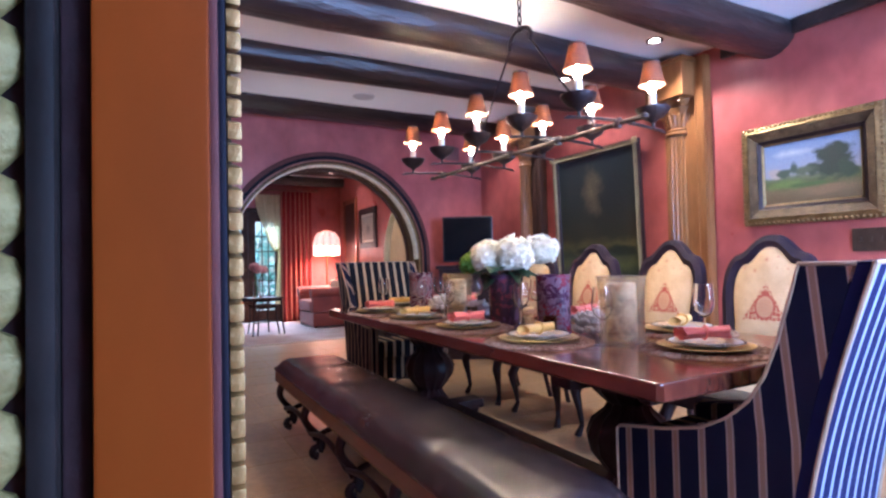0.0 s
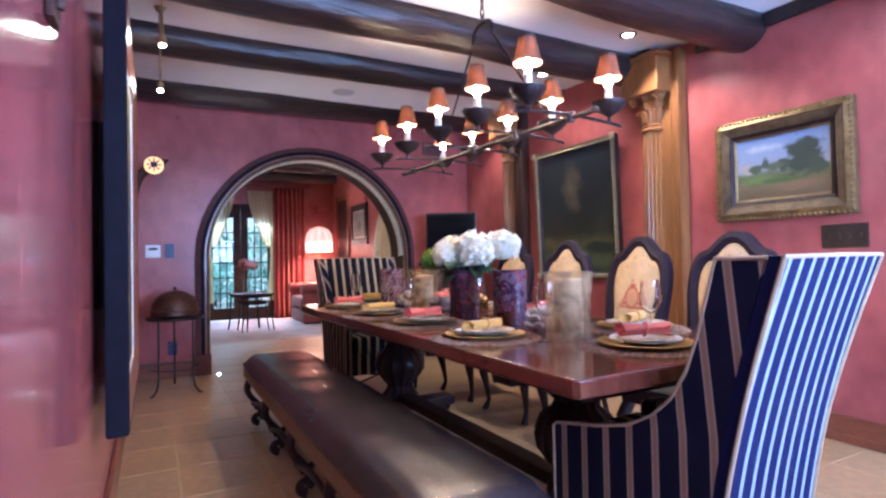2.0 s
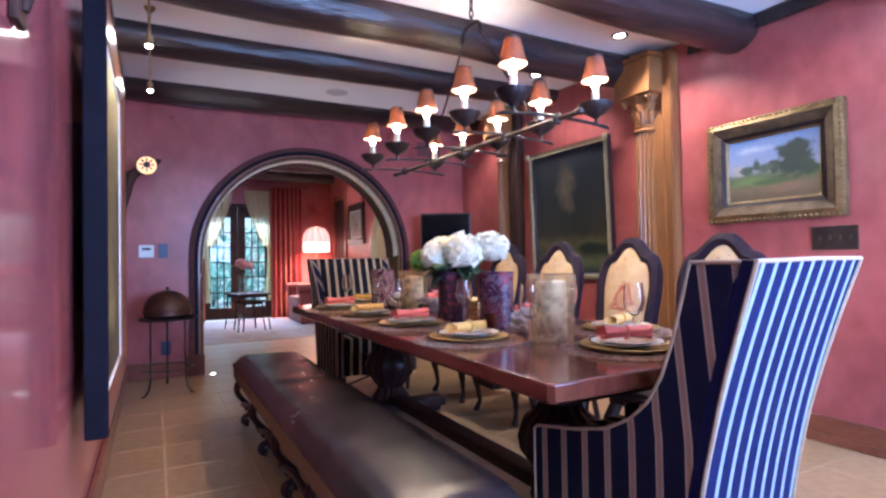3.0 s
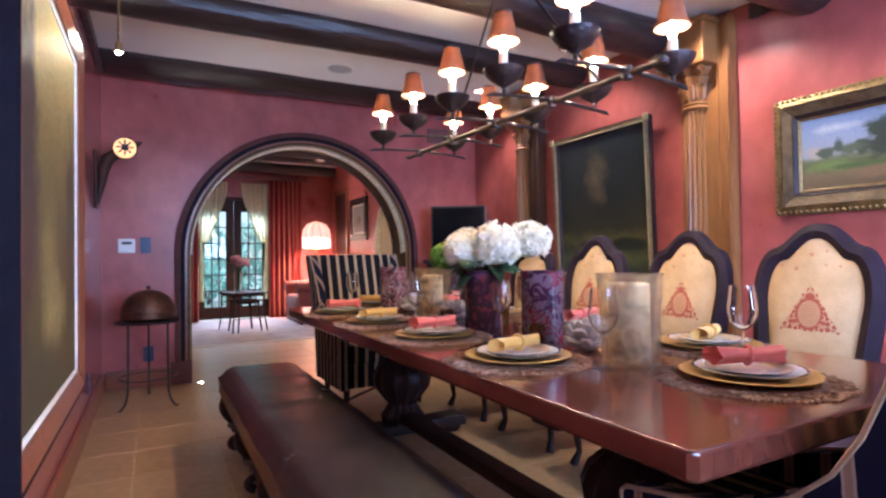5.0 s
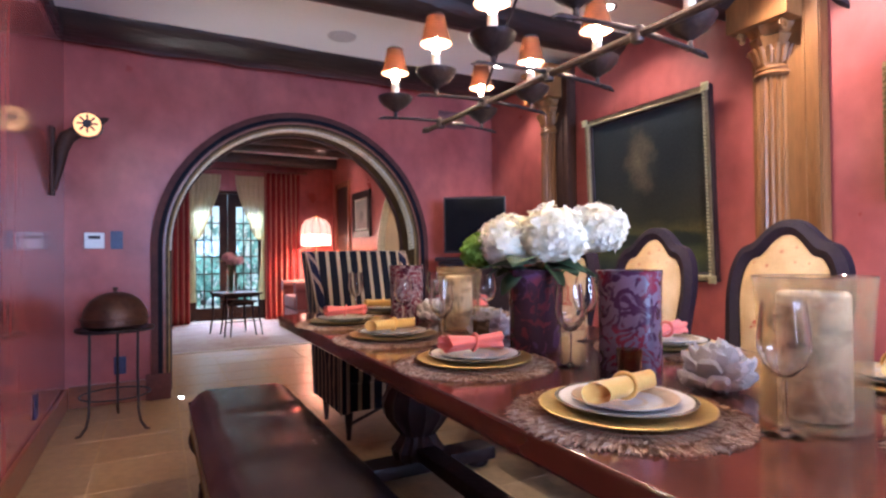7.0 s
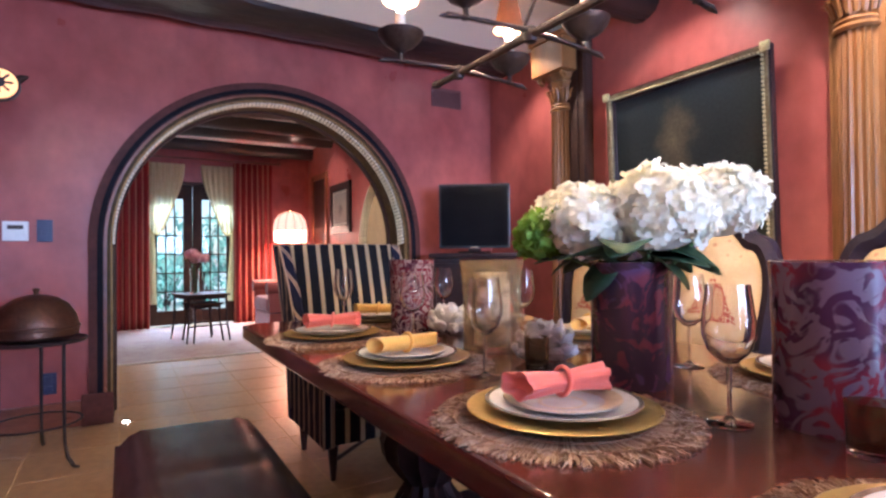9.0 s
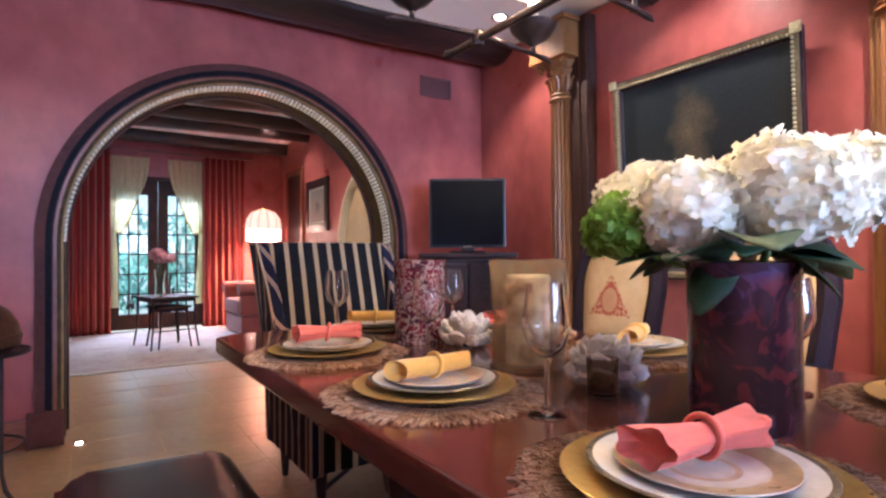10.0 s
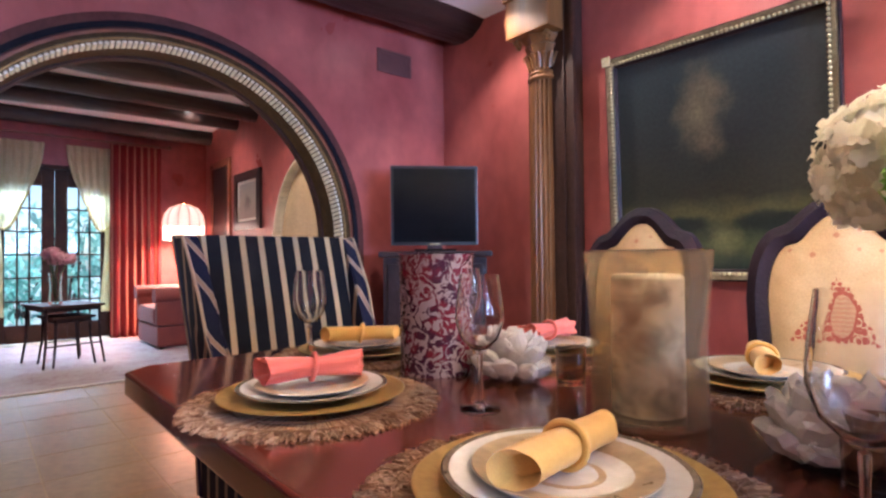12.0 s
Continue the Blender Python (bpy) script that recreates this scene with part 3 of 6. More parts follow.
# ---- host chairs: tall striped armchairs with sloping arms ----
def host_chair(at, label, wide=0.31, top=1.10, lower=0.0, wing=None):
    """Faces +y; origin on the floor under the seat's middle. The back leans and flares outward at the top."""
    t = thing("host_chair", label, "chair", "striped host chairs", at)
    w = wide
    rake = lambda z: (-0.455 if wing is None else -0.415) + 0.215 * (top - z) / 0.94 + 0.03 * math.sin((top - z) / 0.94 * math.pi)
    flare = 0.03

    def side_outline():
        # profile in (y, z): sloping arm to tall back
        back = [(rake(z), z) for z in (0.16, 0.30, 0.45, 0.60, 0.75, 0.85, 0.95, top)]
        front = wing or [(-0.365, top), (-0.31, 1.02 - lower), (-0.22, 0.88 - lower), (-0.165, 0.74 - lower), (-0.09, 0.645 - lower), (0.02, 0.60 - lower), (0.16, 0.58 - lower), (0.30, 0.575 - lower), (0.315, 0.56 - lower)]
        return back + front + [(0.315, 0.16)]

    for s in (-1, 1):
        bm = B()
        m = Matrix(((0, 0, 1, s * w - 0.03), (1, 0, 0, 0), (0, 1, 0, 0), (0, 0, 0, 1)))
        slab(bm, side_outline(), 0.06, m)
        for v in bm.verts:
            v.co.x += s * flare * max(0, (v.co.z - 0.62)) / 0.5
        bmesh.ops.bevel(bm, geom=[e for e in bm.edges], offset=0.006, segments=2, affect="EDGES")
        part("side", bm, NAVY_Y, t, "navy striped side and sloping arm")
        path = [(s * (w + 0.028 + flare * max(0, z - 0.62) / 0.5), y, z) for y, z in side_outline()[7:]]
        part("piping", tube(B(), path, 0.006, 6, up=(1, 0, 0)), PIPING, t)
    # back panel, curved outward to the top
    def back_panel(y_off, thick, mat, name, label, inset):
        bm = B()
        n = 14
        rows = []
        for i in range(n + 1):
            z = 0.16 + (top - 0.16 + 0.004) * i / n
            y = rake(z) + y_off
            ww = w + 0.03 - inset + flare * max(0, z - 0.62) / 0.5
            rows.append([bm.verts.new((x, yy, z)) for yy in (y, y + thick) for x in (-ww, -ww * 0.5, 0, ww * 0.5, ww)])
        for a, b in zip(rows, rows[1:]):
            for k in range(4):
                bm.faces.new((a[k], a[k + 1], b[k + 1], b[k]))
                bm.faces.new((a[5 + k], b[5 + k], b[6 + k], a[6 + k]))
            bm.faces.new((a[0], b[0], b[5], a[5]))
            bm.faces.new((a[4], a[9], b[9], b[4]))
        bm.faces.new(rows[0][:5] + rows[0][:4:-1])
        bm.faces.new(rows[-1][:5] + rows[-1][:4:-1])
        part(name, bm, mat, t, label)

    back_panel(-0.035, 0.034, DAYLITBACK, "back_cover", "navy striped outer back with window blue put into its colour", 0.0)
    back_panel(0.001, 0.10, NAVY_X, "backrest", "navy and beige striped padded back", 0.062)
    for s in (-1, 1):
        path = []
        for i in range(15):
            z = 0.16 + (top - 0.16) * i / 14
            path.append((s * (w + 0.03 + flare * max(0, z - 0.62) / 0.5), rake(z) - 0.037, z))
        part("piping", tube(B(), path, 0.006, 6), PIPING, t)
    part("piping", tube(B(), [(-(w + 0.06), rake(top) - 0.036, top + 0.002), (0, rake(top) - 0.036, top + 0.004), (w + 0.06, rake(top) - 0.036, top + 0.002)], 0.006, 6), PIPING, t)
    part("seat", box(B(), -w + 0.032, w - 0.032, -0.19, 0.33, 0.33, 0.47, 0.03), NAVY_X, t, "navy striped seat cushion")
    part("seat_frame", box(B(), -w + 0.031, w - 0.031, -0.22, 0.314, 0.17, 0.328, 0.006), NAVY_X, t)
    for x in (-1, 1):
        for y in (-0.20, 0.27):
            part("leg", lathe(B(), [(0, 0), (0.013, 0), (0.020, 0.08), (0.026, 0.158), (0, 0.158)], 10, (x * (w - 0.03), y, 0)), EBONY, t)
    part("stretcher", tube(B(), [(-w + 0.05, -0.19, 0.085), (w - 0.05, 0.25, 0.085)], 0.010, 6), EBONY, t)
    part("stretcher", tube(B(), [(w - 0.05, -0.19, 0.108), (-w + 0.05, 0.25, 0.108)], 0.010, 6), EBONY, t)
    return t


host_chair(pose(1.734, 1.112, 0, 0, 0, 6), "tall navy striped host chair with a daylight-tinted back at the table's near end", 0.236, 1.066, 0.022,
           [(-0.288, 1.066), (-0.262, 0.976), (-0.225, 0.856), (-0.187, 0.76), (-0.140, 0.682), (-0.078, 0.621), (0.010, 0.572), (0.129, 0.541), (0.300, 0.512), (0.315, 0.500)])
host_chair(pose(1.885, 4.36, 0, 0, 0, 180), "tall navy and beige striped host chair at the table's far end")


# ---- side chairs: carved dark frame, cream embroidered backs ----
def embroidered():
    """Cream cloth with a red pointed scroll medallion and scattered sprigs, laid out on the back's own y and z."""
    m = surf("cream_embroidery", (0.46, 0.335, 0.185), (0.55, 0.42, 0.25), 12, 0.8, 0.3, fine=260)
    n, link = m.node_tree.nodes, m.node_tree.links.new
    b = n["Principled BSDF"]
    co, sep = n.new("ShaderNodeTexCoord"), n.new("ShaderNodeSeparateXYZ")
    link(co.outputs["Object"], sep.inputs[0])

    def calc(op, a, c, d=None):
        k = n.new("ShaderNodeMath")
        k.operation = op
        for i, v in enumerate((a, c, d)):
            if v is None:
                continue
            if isinstance(v, (int, float)):
                k.inputs[i].default_value = v
            else:
                link(v, k.inputs[i])
        return k.outputs[0]

    yy, zz = sep.outputs["Y"], calc("SUBTRACT", sep.outputs["Z"], 0.84)
    side = calc("ABSOLUTE", yy, 0)
    r = calc("SQRT", calc("ADD", calc("MULTIPLY", yy, yy), calc("MULTIPLY", zz, zz)), 0)
    ey, ez = calc("DIVIDE", yy, 0.046), calc("DIVIDE", calc("ADD", zz, 0.022), 0.058)
    egg = calc("SQRT", calc("ADD", calc("MULTIPLY", ey, ey), calc("MULTIPLY", ez, ez)), 0)
    curl = n.new("ShaderNodeTexVoronoi")
    curl.inputs["Scale"].default_value, curl.inputs["Randomness"].default_value = 42, 0.7
    fold = n.new("ShaderNodeCombineXYZ")
    link(side, fold.inputs["Y"])
    link(zz, fold.inputs["Z"])
    link(fold.outputs[0], curl.inputs["Vector"])
    scroll = calc("GREATER_THAN", calc("PINGPONG", curl.outputs["Distance"], 0.26), 0.075)
    ragged = calc("MULTIPLY", curl.outputs["Distance"], 0.016)
    spread = calc("SUBTRACT", calc("MULTIPLY", calc("SUBTRACT", 0.118, zz), 0.58), ragged)
    tent = calc("MULTIPLY", calc("LESS_THAN", side, spread), calc("GREATER_THAN", calc("SUBTRACT", zz, calc("MULTIPLY", ragged, 1.5)), -0.105))
    frame_band = calc("MULTIPLY", calc("MULTIPLY", tent, calc("GREATER_THAN", egg, 1.0)), scroll)
    rim = calc("LESS_THAN", calc("ABSOLUTE", calc("SUBTRACT", egg, 1.05), 0), 0.09)
    rows = calc("LESS_THAN", calc("PINGPONG", calc("ADD", zz, calc("MULTIPLY", calc("SINE", calc("MULTIPLY", yy, 260.0), 0), 0.0015)), 0.006), 0.0022)
    inner = calc("MULTIPLY", calc("LESS_THAN", egg, 1.0), calc("ADD", calc("MULTIPLY", rows, 0.25), 0.32))
    vor = n.new("ShaderNodeTexVoronoi")
    vor.inputs["Scale"].default_value, vor.inputs["Randomness"].default_value = 16, 0.35
    link(co.outputs["Object"], vor.inputs["Vector"])
    dots = calc("LESS_THAN", vor.outputs["Distance"], 0.14)
    away = calc("GREATER_THAN", calc("SUBTRACT", side, spread), 0.02)
    mask = calc("MAXIMUM", calc("MAXIMUM", frame_band, rim), calc("MULTIPLY", calc("MULTIPLY", dots, away), 0.55))
    mask = calc("MAXIMUM", mask, inner)
    old = b.inputs["Base Color"].links[0].from_socket
    mix = n.new("ShaderNodeMix")
    mix.data_type = "RGBA"
    link(mask, mix.inputs["Factor"])
    link(old, mix.inputs["A"])
    mix.inputs["B"].default_value = (0.33, 0.075, 0.045, 1)
    link(mix.outputs["Result"], b.inputs["Base Color"])
    return m


CREAM = embroidered()
PLUM = surf("plum_velvet_frame", (0.009, 0.005, 0.011), (0.017, 0.009, 0.018), 6, 0.62, 0.3, fine=80, spec=0.2)


def back_shape(grow):
    """The arched, shouldered outline of the back in (y, z)."""
    pts = []
    for k in range(49):
        a = math.pi * k / 48
        c, s = math.cos(a), math.sin(a)
        cc, ss = math.copysign(abs(c) ** 0.78, c), s ** 0.72
        crest = 0.044 * math.exp(-(c / 0.26) ** 2) - 0.022 * math.exp(-((abs(c) - 0.50) / 0.17) ** 2)
        pts.append((cc * (0.190 + grow), 0.865 + ss * (0.228 + grow) + crest))
    return pts + [(-0.165 - grow, 0.64 - grow), (0.165 + grow, 0.64 - grow)]


def side_chair(at):
    """Faces -x towards the table; the back stands at x = 0.28."""
    t = thing("side_chair", "dark carved side chair with a cream embroidered back", "chair", "chairs along the table", at)
    lean = Matrix(((0, 0.0, 1, 0.245), (1, 0, 0, 0), (0, 1, 0, 0), (0, 0, 0, 1)))
    shear = lambda bm: [setattr(v.co, "x", v.co.x + 0.16 * (v.co.z - 0.5)) for v in bm.verts] and bm
    bm = B()
    out, inn = back_shape(0.062), back_shape(-0.002)
    loops = []
    for path, x in ((out, 0.250), (out, 0.292), (inn, 0.292), (inn, 0.250)):
        loops.append([bm.verts.new((x, y, z)) for y, z in path])
    mid = [bm.verts.new((0.232, (a[0] + b[0]) / 2, (a[1] + b[1]) / 2)) for a, b in zip(out, inn)]
    order = [loops[0], loops[1], loops[2], loops[3], mid]
    for k in range(5):
        p, q = order[k], order[(k + 1) % 5]
        for i in range(len(out)):
            j = (i + 1) % len(out)
            bm.faces.new((p[i], p[j], q[j], q[i]))
    part("back_frame", shear(bm), PLUM, t, "dark carved arched back frame")
    bm = B()
    rings = []
    for g, x in ((-0.003, 0.256), (-0.03, 0.240), (-0.07, 0.232), (-0.13, 0.229)):
        rings.append([bm.verts.new((x, y, z)) for y, z in back_shape(g)])
    for p, q in zip(rings, rings[1:]):
        for i in range(len(p)):
            j = (i + 1) % len(p)
            bm.faces.new((p[i], p[j], q[j], q[i]))
    bm.faces.new(rings[-1])
    rear = [bm.verts.new((0.288, y, z)) for y, z in back_shape(-0.003)]
    for i in range(len(rear)):
        j = (i + 1) % len(rear)
        bm.faces.new((rear[i], rings[0][i], rings[0][j], rear[j]))
    bm.faces.new(rear)
    part("backrest", shear(bm), CREAM, t, "cream cloth embroidered with a red wreath")
    part("seat", box(B(), -0.24, 0.235, -0.24, 0.24, 0.42, 0.49, 0.025), CREAM, t)
    part("seat_frame", box(B(), -0.245, 0.25, -0.245, 0.245, 0.345, 0.419, 0.012), EBONY, t)
    for s in (-1, 1):
        part("stile", tube(B(), [(0.225, s * 0.18, 0.40), (0.255, s * 0.185, 0.55), (0.275, s * 0.19, 0.66)], 0.022, 8), PLUM, t)
        part("leg", tube(B(), [(-0.215, s * 0.215, 0.345), (-0.245, s * 0.235, 0.27), (-0.225, s * 0.225, 0.16), (-0.215, s * 0.215, 0.07), (-0.24, s * 0.23, 0.0)], [0.032, 0.034, 0.020, 0.015, 0.024], 10), EBONY, t)
        part("leg", tube(B(), [(0.215, s * 0.215, 0.345), (0.225, s * 0.215, 0.18), (0.27, s * 0.22, 0.0)], [0.024, 0.018, 0.018], 10), EBONY, t)
    return t


first = side_chair(pose(2.565, 1.70, 0, 0, 0, 2))
for y, turn in ((2.35, -2), (3.01, 1), (3.67, -1)):
    copy_thing(first, pose(2.56, y, 0, 0, 0, turn))


# ---- chandelier ----
CHX, CHZ = 1.836, 1.690
SHADE = surf("amber_mica_shade", (0.10, 0.036, 0.018), (0.16, 0.062, 0.03), 20, 0.6, 0.3, fine=90)
SHADE.node_tree.nodes["Principled BSDF"].inputs["Transmission Weight"].default_value = 0.0
n_ = SHADE.node_tree.nodes
tr_, mx_ = n_.new("ShaderNodeBsdfTranslucent"), n_.new("ShaderNodeMixShader")
tr_.inputs["Color"].default_value = (0.50, 0.27, 0.16, 1)
mx_.inputs[0].default_value = 0.11
SHADE.node_tree.links.new(n_["Principled BSDF"].outputs[0], mx_.inputs[1])
SHADE.node_tree.links.new(tr_.outputs[0], mx_.inputs[2])
SHADE.node_tree.links.new(mx_.outputs[0], n_["Material Output"].inputs["Surface"])


def chandelier():
    t = thing("chandelier", "long wrought-iron chandelier with candle bulbs and small amber shades", "chandelier")
    turn = lambda x, y: (CHX + x - (y - 2.525) * 0.022, y + x * 0.022)
    ys = [2.525 + 0.391 * k for k in (-2, -1, 0, 1, 2)]
    part("bar", tube(B(), [(*turn(0, 1.60), CHZ), (*turn(0, 2.5), CHZ + 0.004), (*turn(0, 3.46), CHZ)], [0.012, 0.014, 0.012], 8), IRON, t)
    for y in (1.60, 3.46):
        part("bar_tip", lathe(B(), [(0, -0.012), (0.018, -0.008), (0.020, 0.004), (0.010, 0.016), (0, 0.018)], 10, (*turn(0, y), CHZ)), IRON, t)
    for i, y in enumerate(ys):
        reach = 0.234
        for s in (-1, 1):
            pts = [(*turn(0, y), CHZ + 0.016), (*turn(s * 0.10, y), CHZ + 0.012), (*turn(s * reach, y), CHZ + 0.004), (*turn(s * (reach + 0.06), y), CHZ - 0.002), (*turn(s * (reach + 0.085), y), CHZ - 0.010)]
            part("arm", tube(B(), pts, [0.012, 0.011, 0.009, 0.012, 0.003], 8, flat=0.7), IRON, t, "hammered arm with a leaf tip")
        part("collar", lathe(B(), [(0, -0.02), (0.018, -0.018), (0.022, 0.0), (0.018, 0.026), (0, 0.028)], 12, (*turn(0, y), CHZ)), IRON, t)
        for s in (-1, 1):
            x, yy = turn(s * reach, y)
            holder = part("drip_cup", lathe(B(), [(0, 0.0), (0.014, 0.0), (0.009, 0.012), (0.008, 0.028), (0.022, 0.040), (0.050, 0.056), (0.072, 0.080), (0.079, 0.098), (0.075, 0.099), (0.064, 0.082), (0.040, 0.066), (0.0, 0.06)], 22, (x, yy, CHZ)), IRON, t, "dark iron drip bowl")
            part("candle", lathe(B(), [(0.018, 0.0601), (0.0185, 0.10), (0.0175, 0.163), (0.0, 0.165)], 14, (x, yy, CHZ)), CANDLE, holder, "ivory candle sleeve")
            part("bulb", lathe(B(), [(0, 0.165), (0.011, 0.170), (0.018, 0.188), (0.014, 0.212), (0, 0.242)], 12, (x, yy, CHZ)), BULB, holder, "lit flame bulb")
            bm = lathe(B(), [(0.063, 0.205), (0.052, 0.236), (0.036, 0.312), (0.0345, 0.312), (0.050, 0.237), (0.0615, 0.205), (0.063, 0.205)], 22, (x, yy, CHZ))
            part("shade", bm, SHADE, holder, "small amber mica shade")
            part("shade_ring", lathe(B(), [(0.0365, 0.311), (0.038, 0.315), (0.035, 0.319), (0.033, 0.315), (0.0365, 0.311)], 18, (x, yy, CHZ)), IRON, holder)
            lamp("candle_light", "POINT", (x, yy, CHZ + 0.238), (x, yy, 0), 14.5, WARM, radius=0.02)
    hook = (CHX, 2.42, 2.37)
    for y in (1.86, 2.98):
        part("rod", tube(B(), [(CHX, y, CHZ + 0.012), (CHX, y + (2.42 - y) * 0.5, CHZ + 0.36), (CHX, 2.42 + (y - 2.42) * 0.12, 2.33)], 0.006, 6), IRON, t)
    part("hook", tube(B(), [(CHX, 2.42 + 0.10 * math.cos(a), 2.31 + 0.07 * math.sin(a)) for a in np.linspace(-0.4, math.pi + 0.4, 14)], 0.011, 8, up=(1, 0, 0)), IRON, t)
    for k in range(5):
        z = 2.39 + k * 0.045
        ring = [(CHX + (0.011 * math.cos(a) if k % 2 else 0), 2.42 + (0 if k % 2 else 0.011 * math.cos(a)), z + 0.028 * math.sin(a)) for a in np.linspace(0, 2 * math.pi, 13)]
        part("chain_link", tube(B(), ring, 0.0045, 6, up=(1, 0.3, 0)), IRON, t)
    part("ceiling_rose", lathe(B(), [(0, 2.575), (0.03, 2.58), (0.06, 2.60), (0.07, 2.621), (0, 2.621)], 20, (CHX, 2.42, 0)), IRON, t)
    return t


chandelier()


# ---- columns on the east wall ----
def column(y, lift, board):
    """An engaged fluted shaft before a flat board; lift raises the neck and capital."""
    t = thing("column", "fluted golden oak column with carved capital on the wall", "column", "wall columns", kind="structure")
    x = RX - 0.055
    top = ceil_z(y)
    part("pilaster", box(B(), RX - 0.075, RX - 0.002, y - 0.250, y + 0.11, 0.002, top - 0.05, 0.006), board, t, "tall brown pilaster board")
    part("pilaster_edge", box(B(), RX - 0.088, RX - 0.0765, y - 0.245, y - 0.215, 0.002, top - 0.06, 0.004), board, t)
    part("pilaster_edge", box(B(), RX - 0.084, RX - 0.0765, y - 0.175, y - 0.160, 0.002, top - 0.06, 0.003), board, t)
    part("base", box(B(), x - 0.13, RX - 0.0775, y - 0.13, y + 0.13, 0.002, 0.30, 0.008), OAK, t)
    part("base_ring", lathe(B(), [(0.115, 0.301), (0.125, 0.32), (0.115, 0.345), (0.104, 0.355), (0.108, 0.375), (0.098, 0.39), (0, 0.39)], 32, (x, y, 0)), OAK, t)
    n = 2.015 + lift
    part("shaft", lathe(B(), [(0.096, 0.391), (0.096, 0.8), (0.094, 1.4), (0.090, 1.85), (0.088, n - 0.001)], 120, (x, y, 0), flutes=20, depth=0.013), OAK, t, "fluted golden oak shaft")
    part("neck_ring", lathe(B(), [(0.0, n), (0.092, n), (0.101, n + 0.012), (0.092, n + 0.026), (0.086, n + 0.030), (0.093, n + 0.042), (0.084, n + 0.055), (0, n + 0.055)], 36, (x, y, 0)), OAK, t)
    part("capital", lathe(B(), [(0.078, n + 0.056), (0.082, n + 0.10), (0.098, n + 0.135), (0.090, n + 0.150), (0.100, n + 0.175), (0.120, n + 0.212), (0.106, n + 0.222), (0.128, n + 0.250), (0.136, n + 0.270), (0, n + 0.270)], 64, (x, y, 0), flutes=8, depth=0.014), OAK, t, "carved leaf capital")
    for k in range(9):
        a = radians(95 + k * 21)
        c, d = math.cos(a), math.sin(a)
        pts = [(x + 0.088 * c, y + 0.088 * d, n + 0.07), (x + 0.100 * c, y + 0.100 * d, n + 0.12), (x + 0.118 * c, y + 0.118 * d, n + 0.155), (x + 0.132 * c, y + 0.132 * d, n + 0.150)]
        part("leaf", tube(B(), pts, [0.012, 0.018, 0.014, 0.006], 6, flat=0.5), OAK, t)
    for s in (-1, 1):
        part("volute", tube(B(), [(x - 0.105 - r * math.cos(a), y + s * 0.115, n + 0.235 + r * math.sin(a)) for a, r in [(k * 0.5, 0.034 - 0.0018 * k) for k in range(15)]], 0.010, 6, up=(0, 1, 0)), OAK, t)
    part("block", box(B(), x - 0.165, RX - 0.0765, y - 0.17, y + 0.17, n + 0.271, top - 0.09, 0.010), OAK, t, "polished oak block over the capital")
    part("block_moulding", box(B(), x - 0.180, RX - 0.0765, y - 0.185, y + 0.185, top - 0.089, top - 0.055, 0.008), OAK, t)
    return t


column(2.80, 0.0, OAK)
# Shade on the far board is put into its colour by darker wood.
column(4.70, 0.08, DULLWOOD)


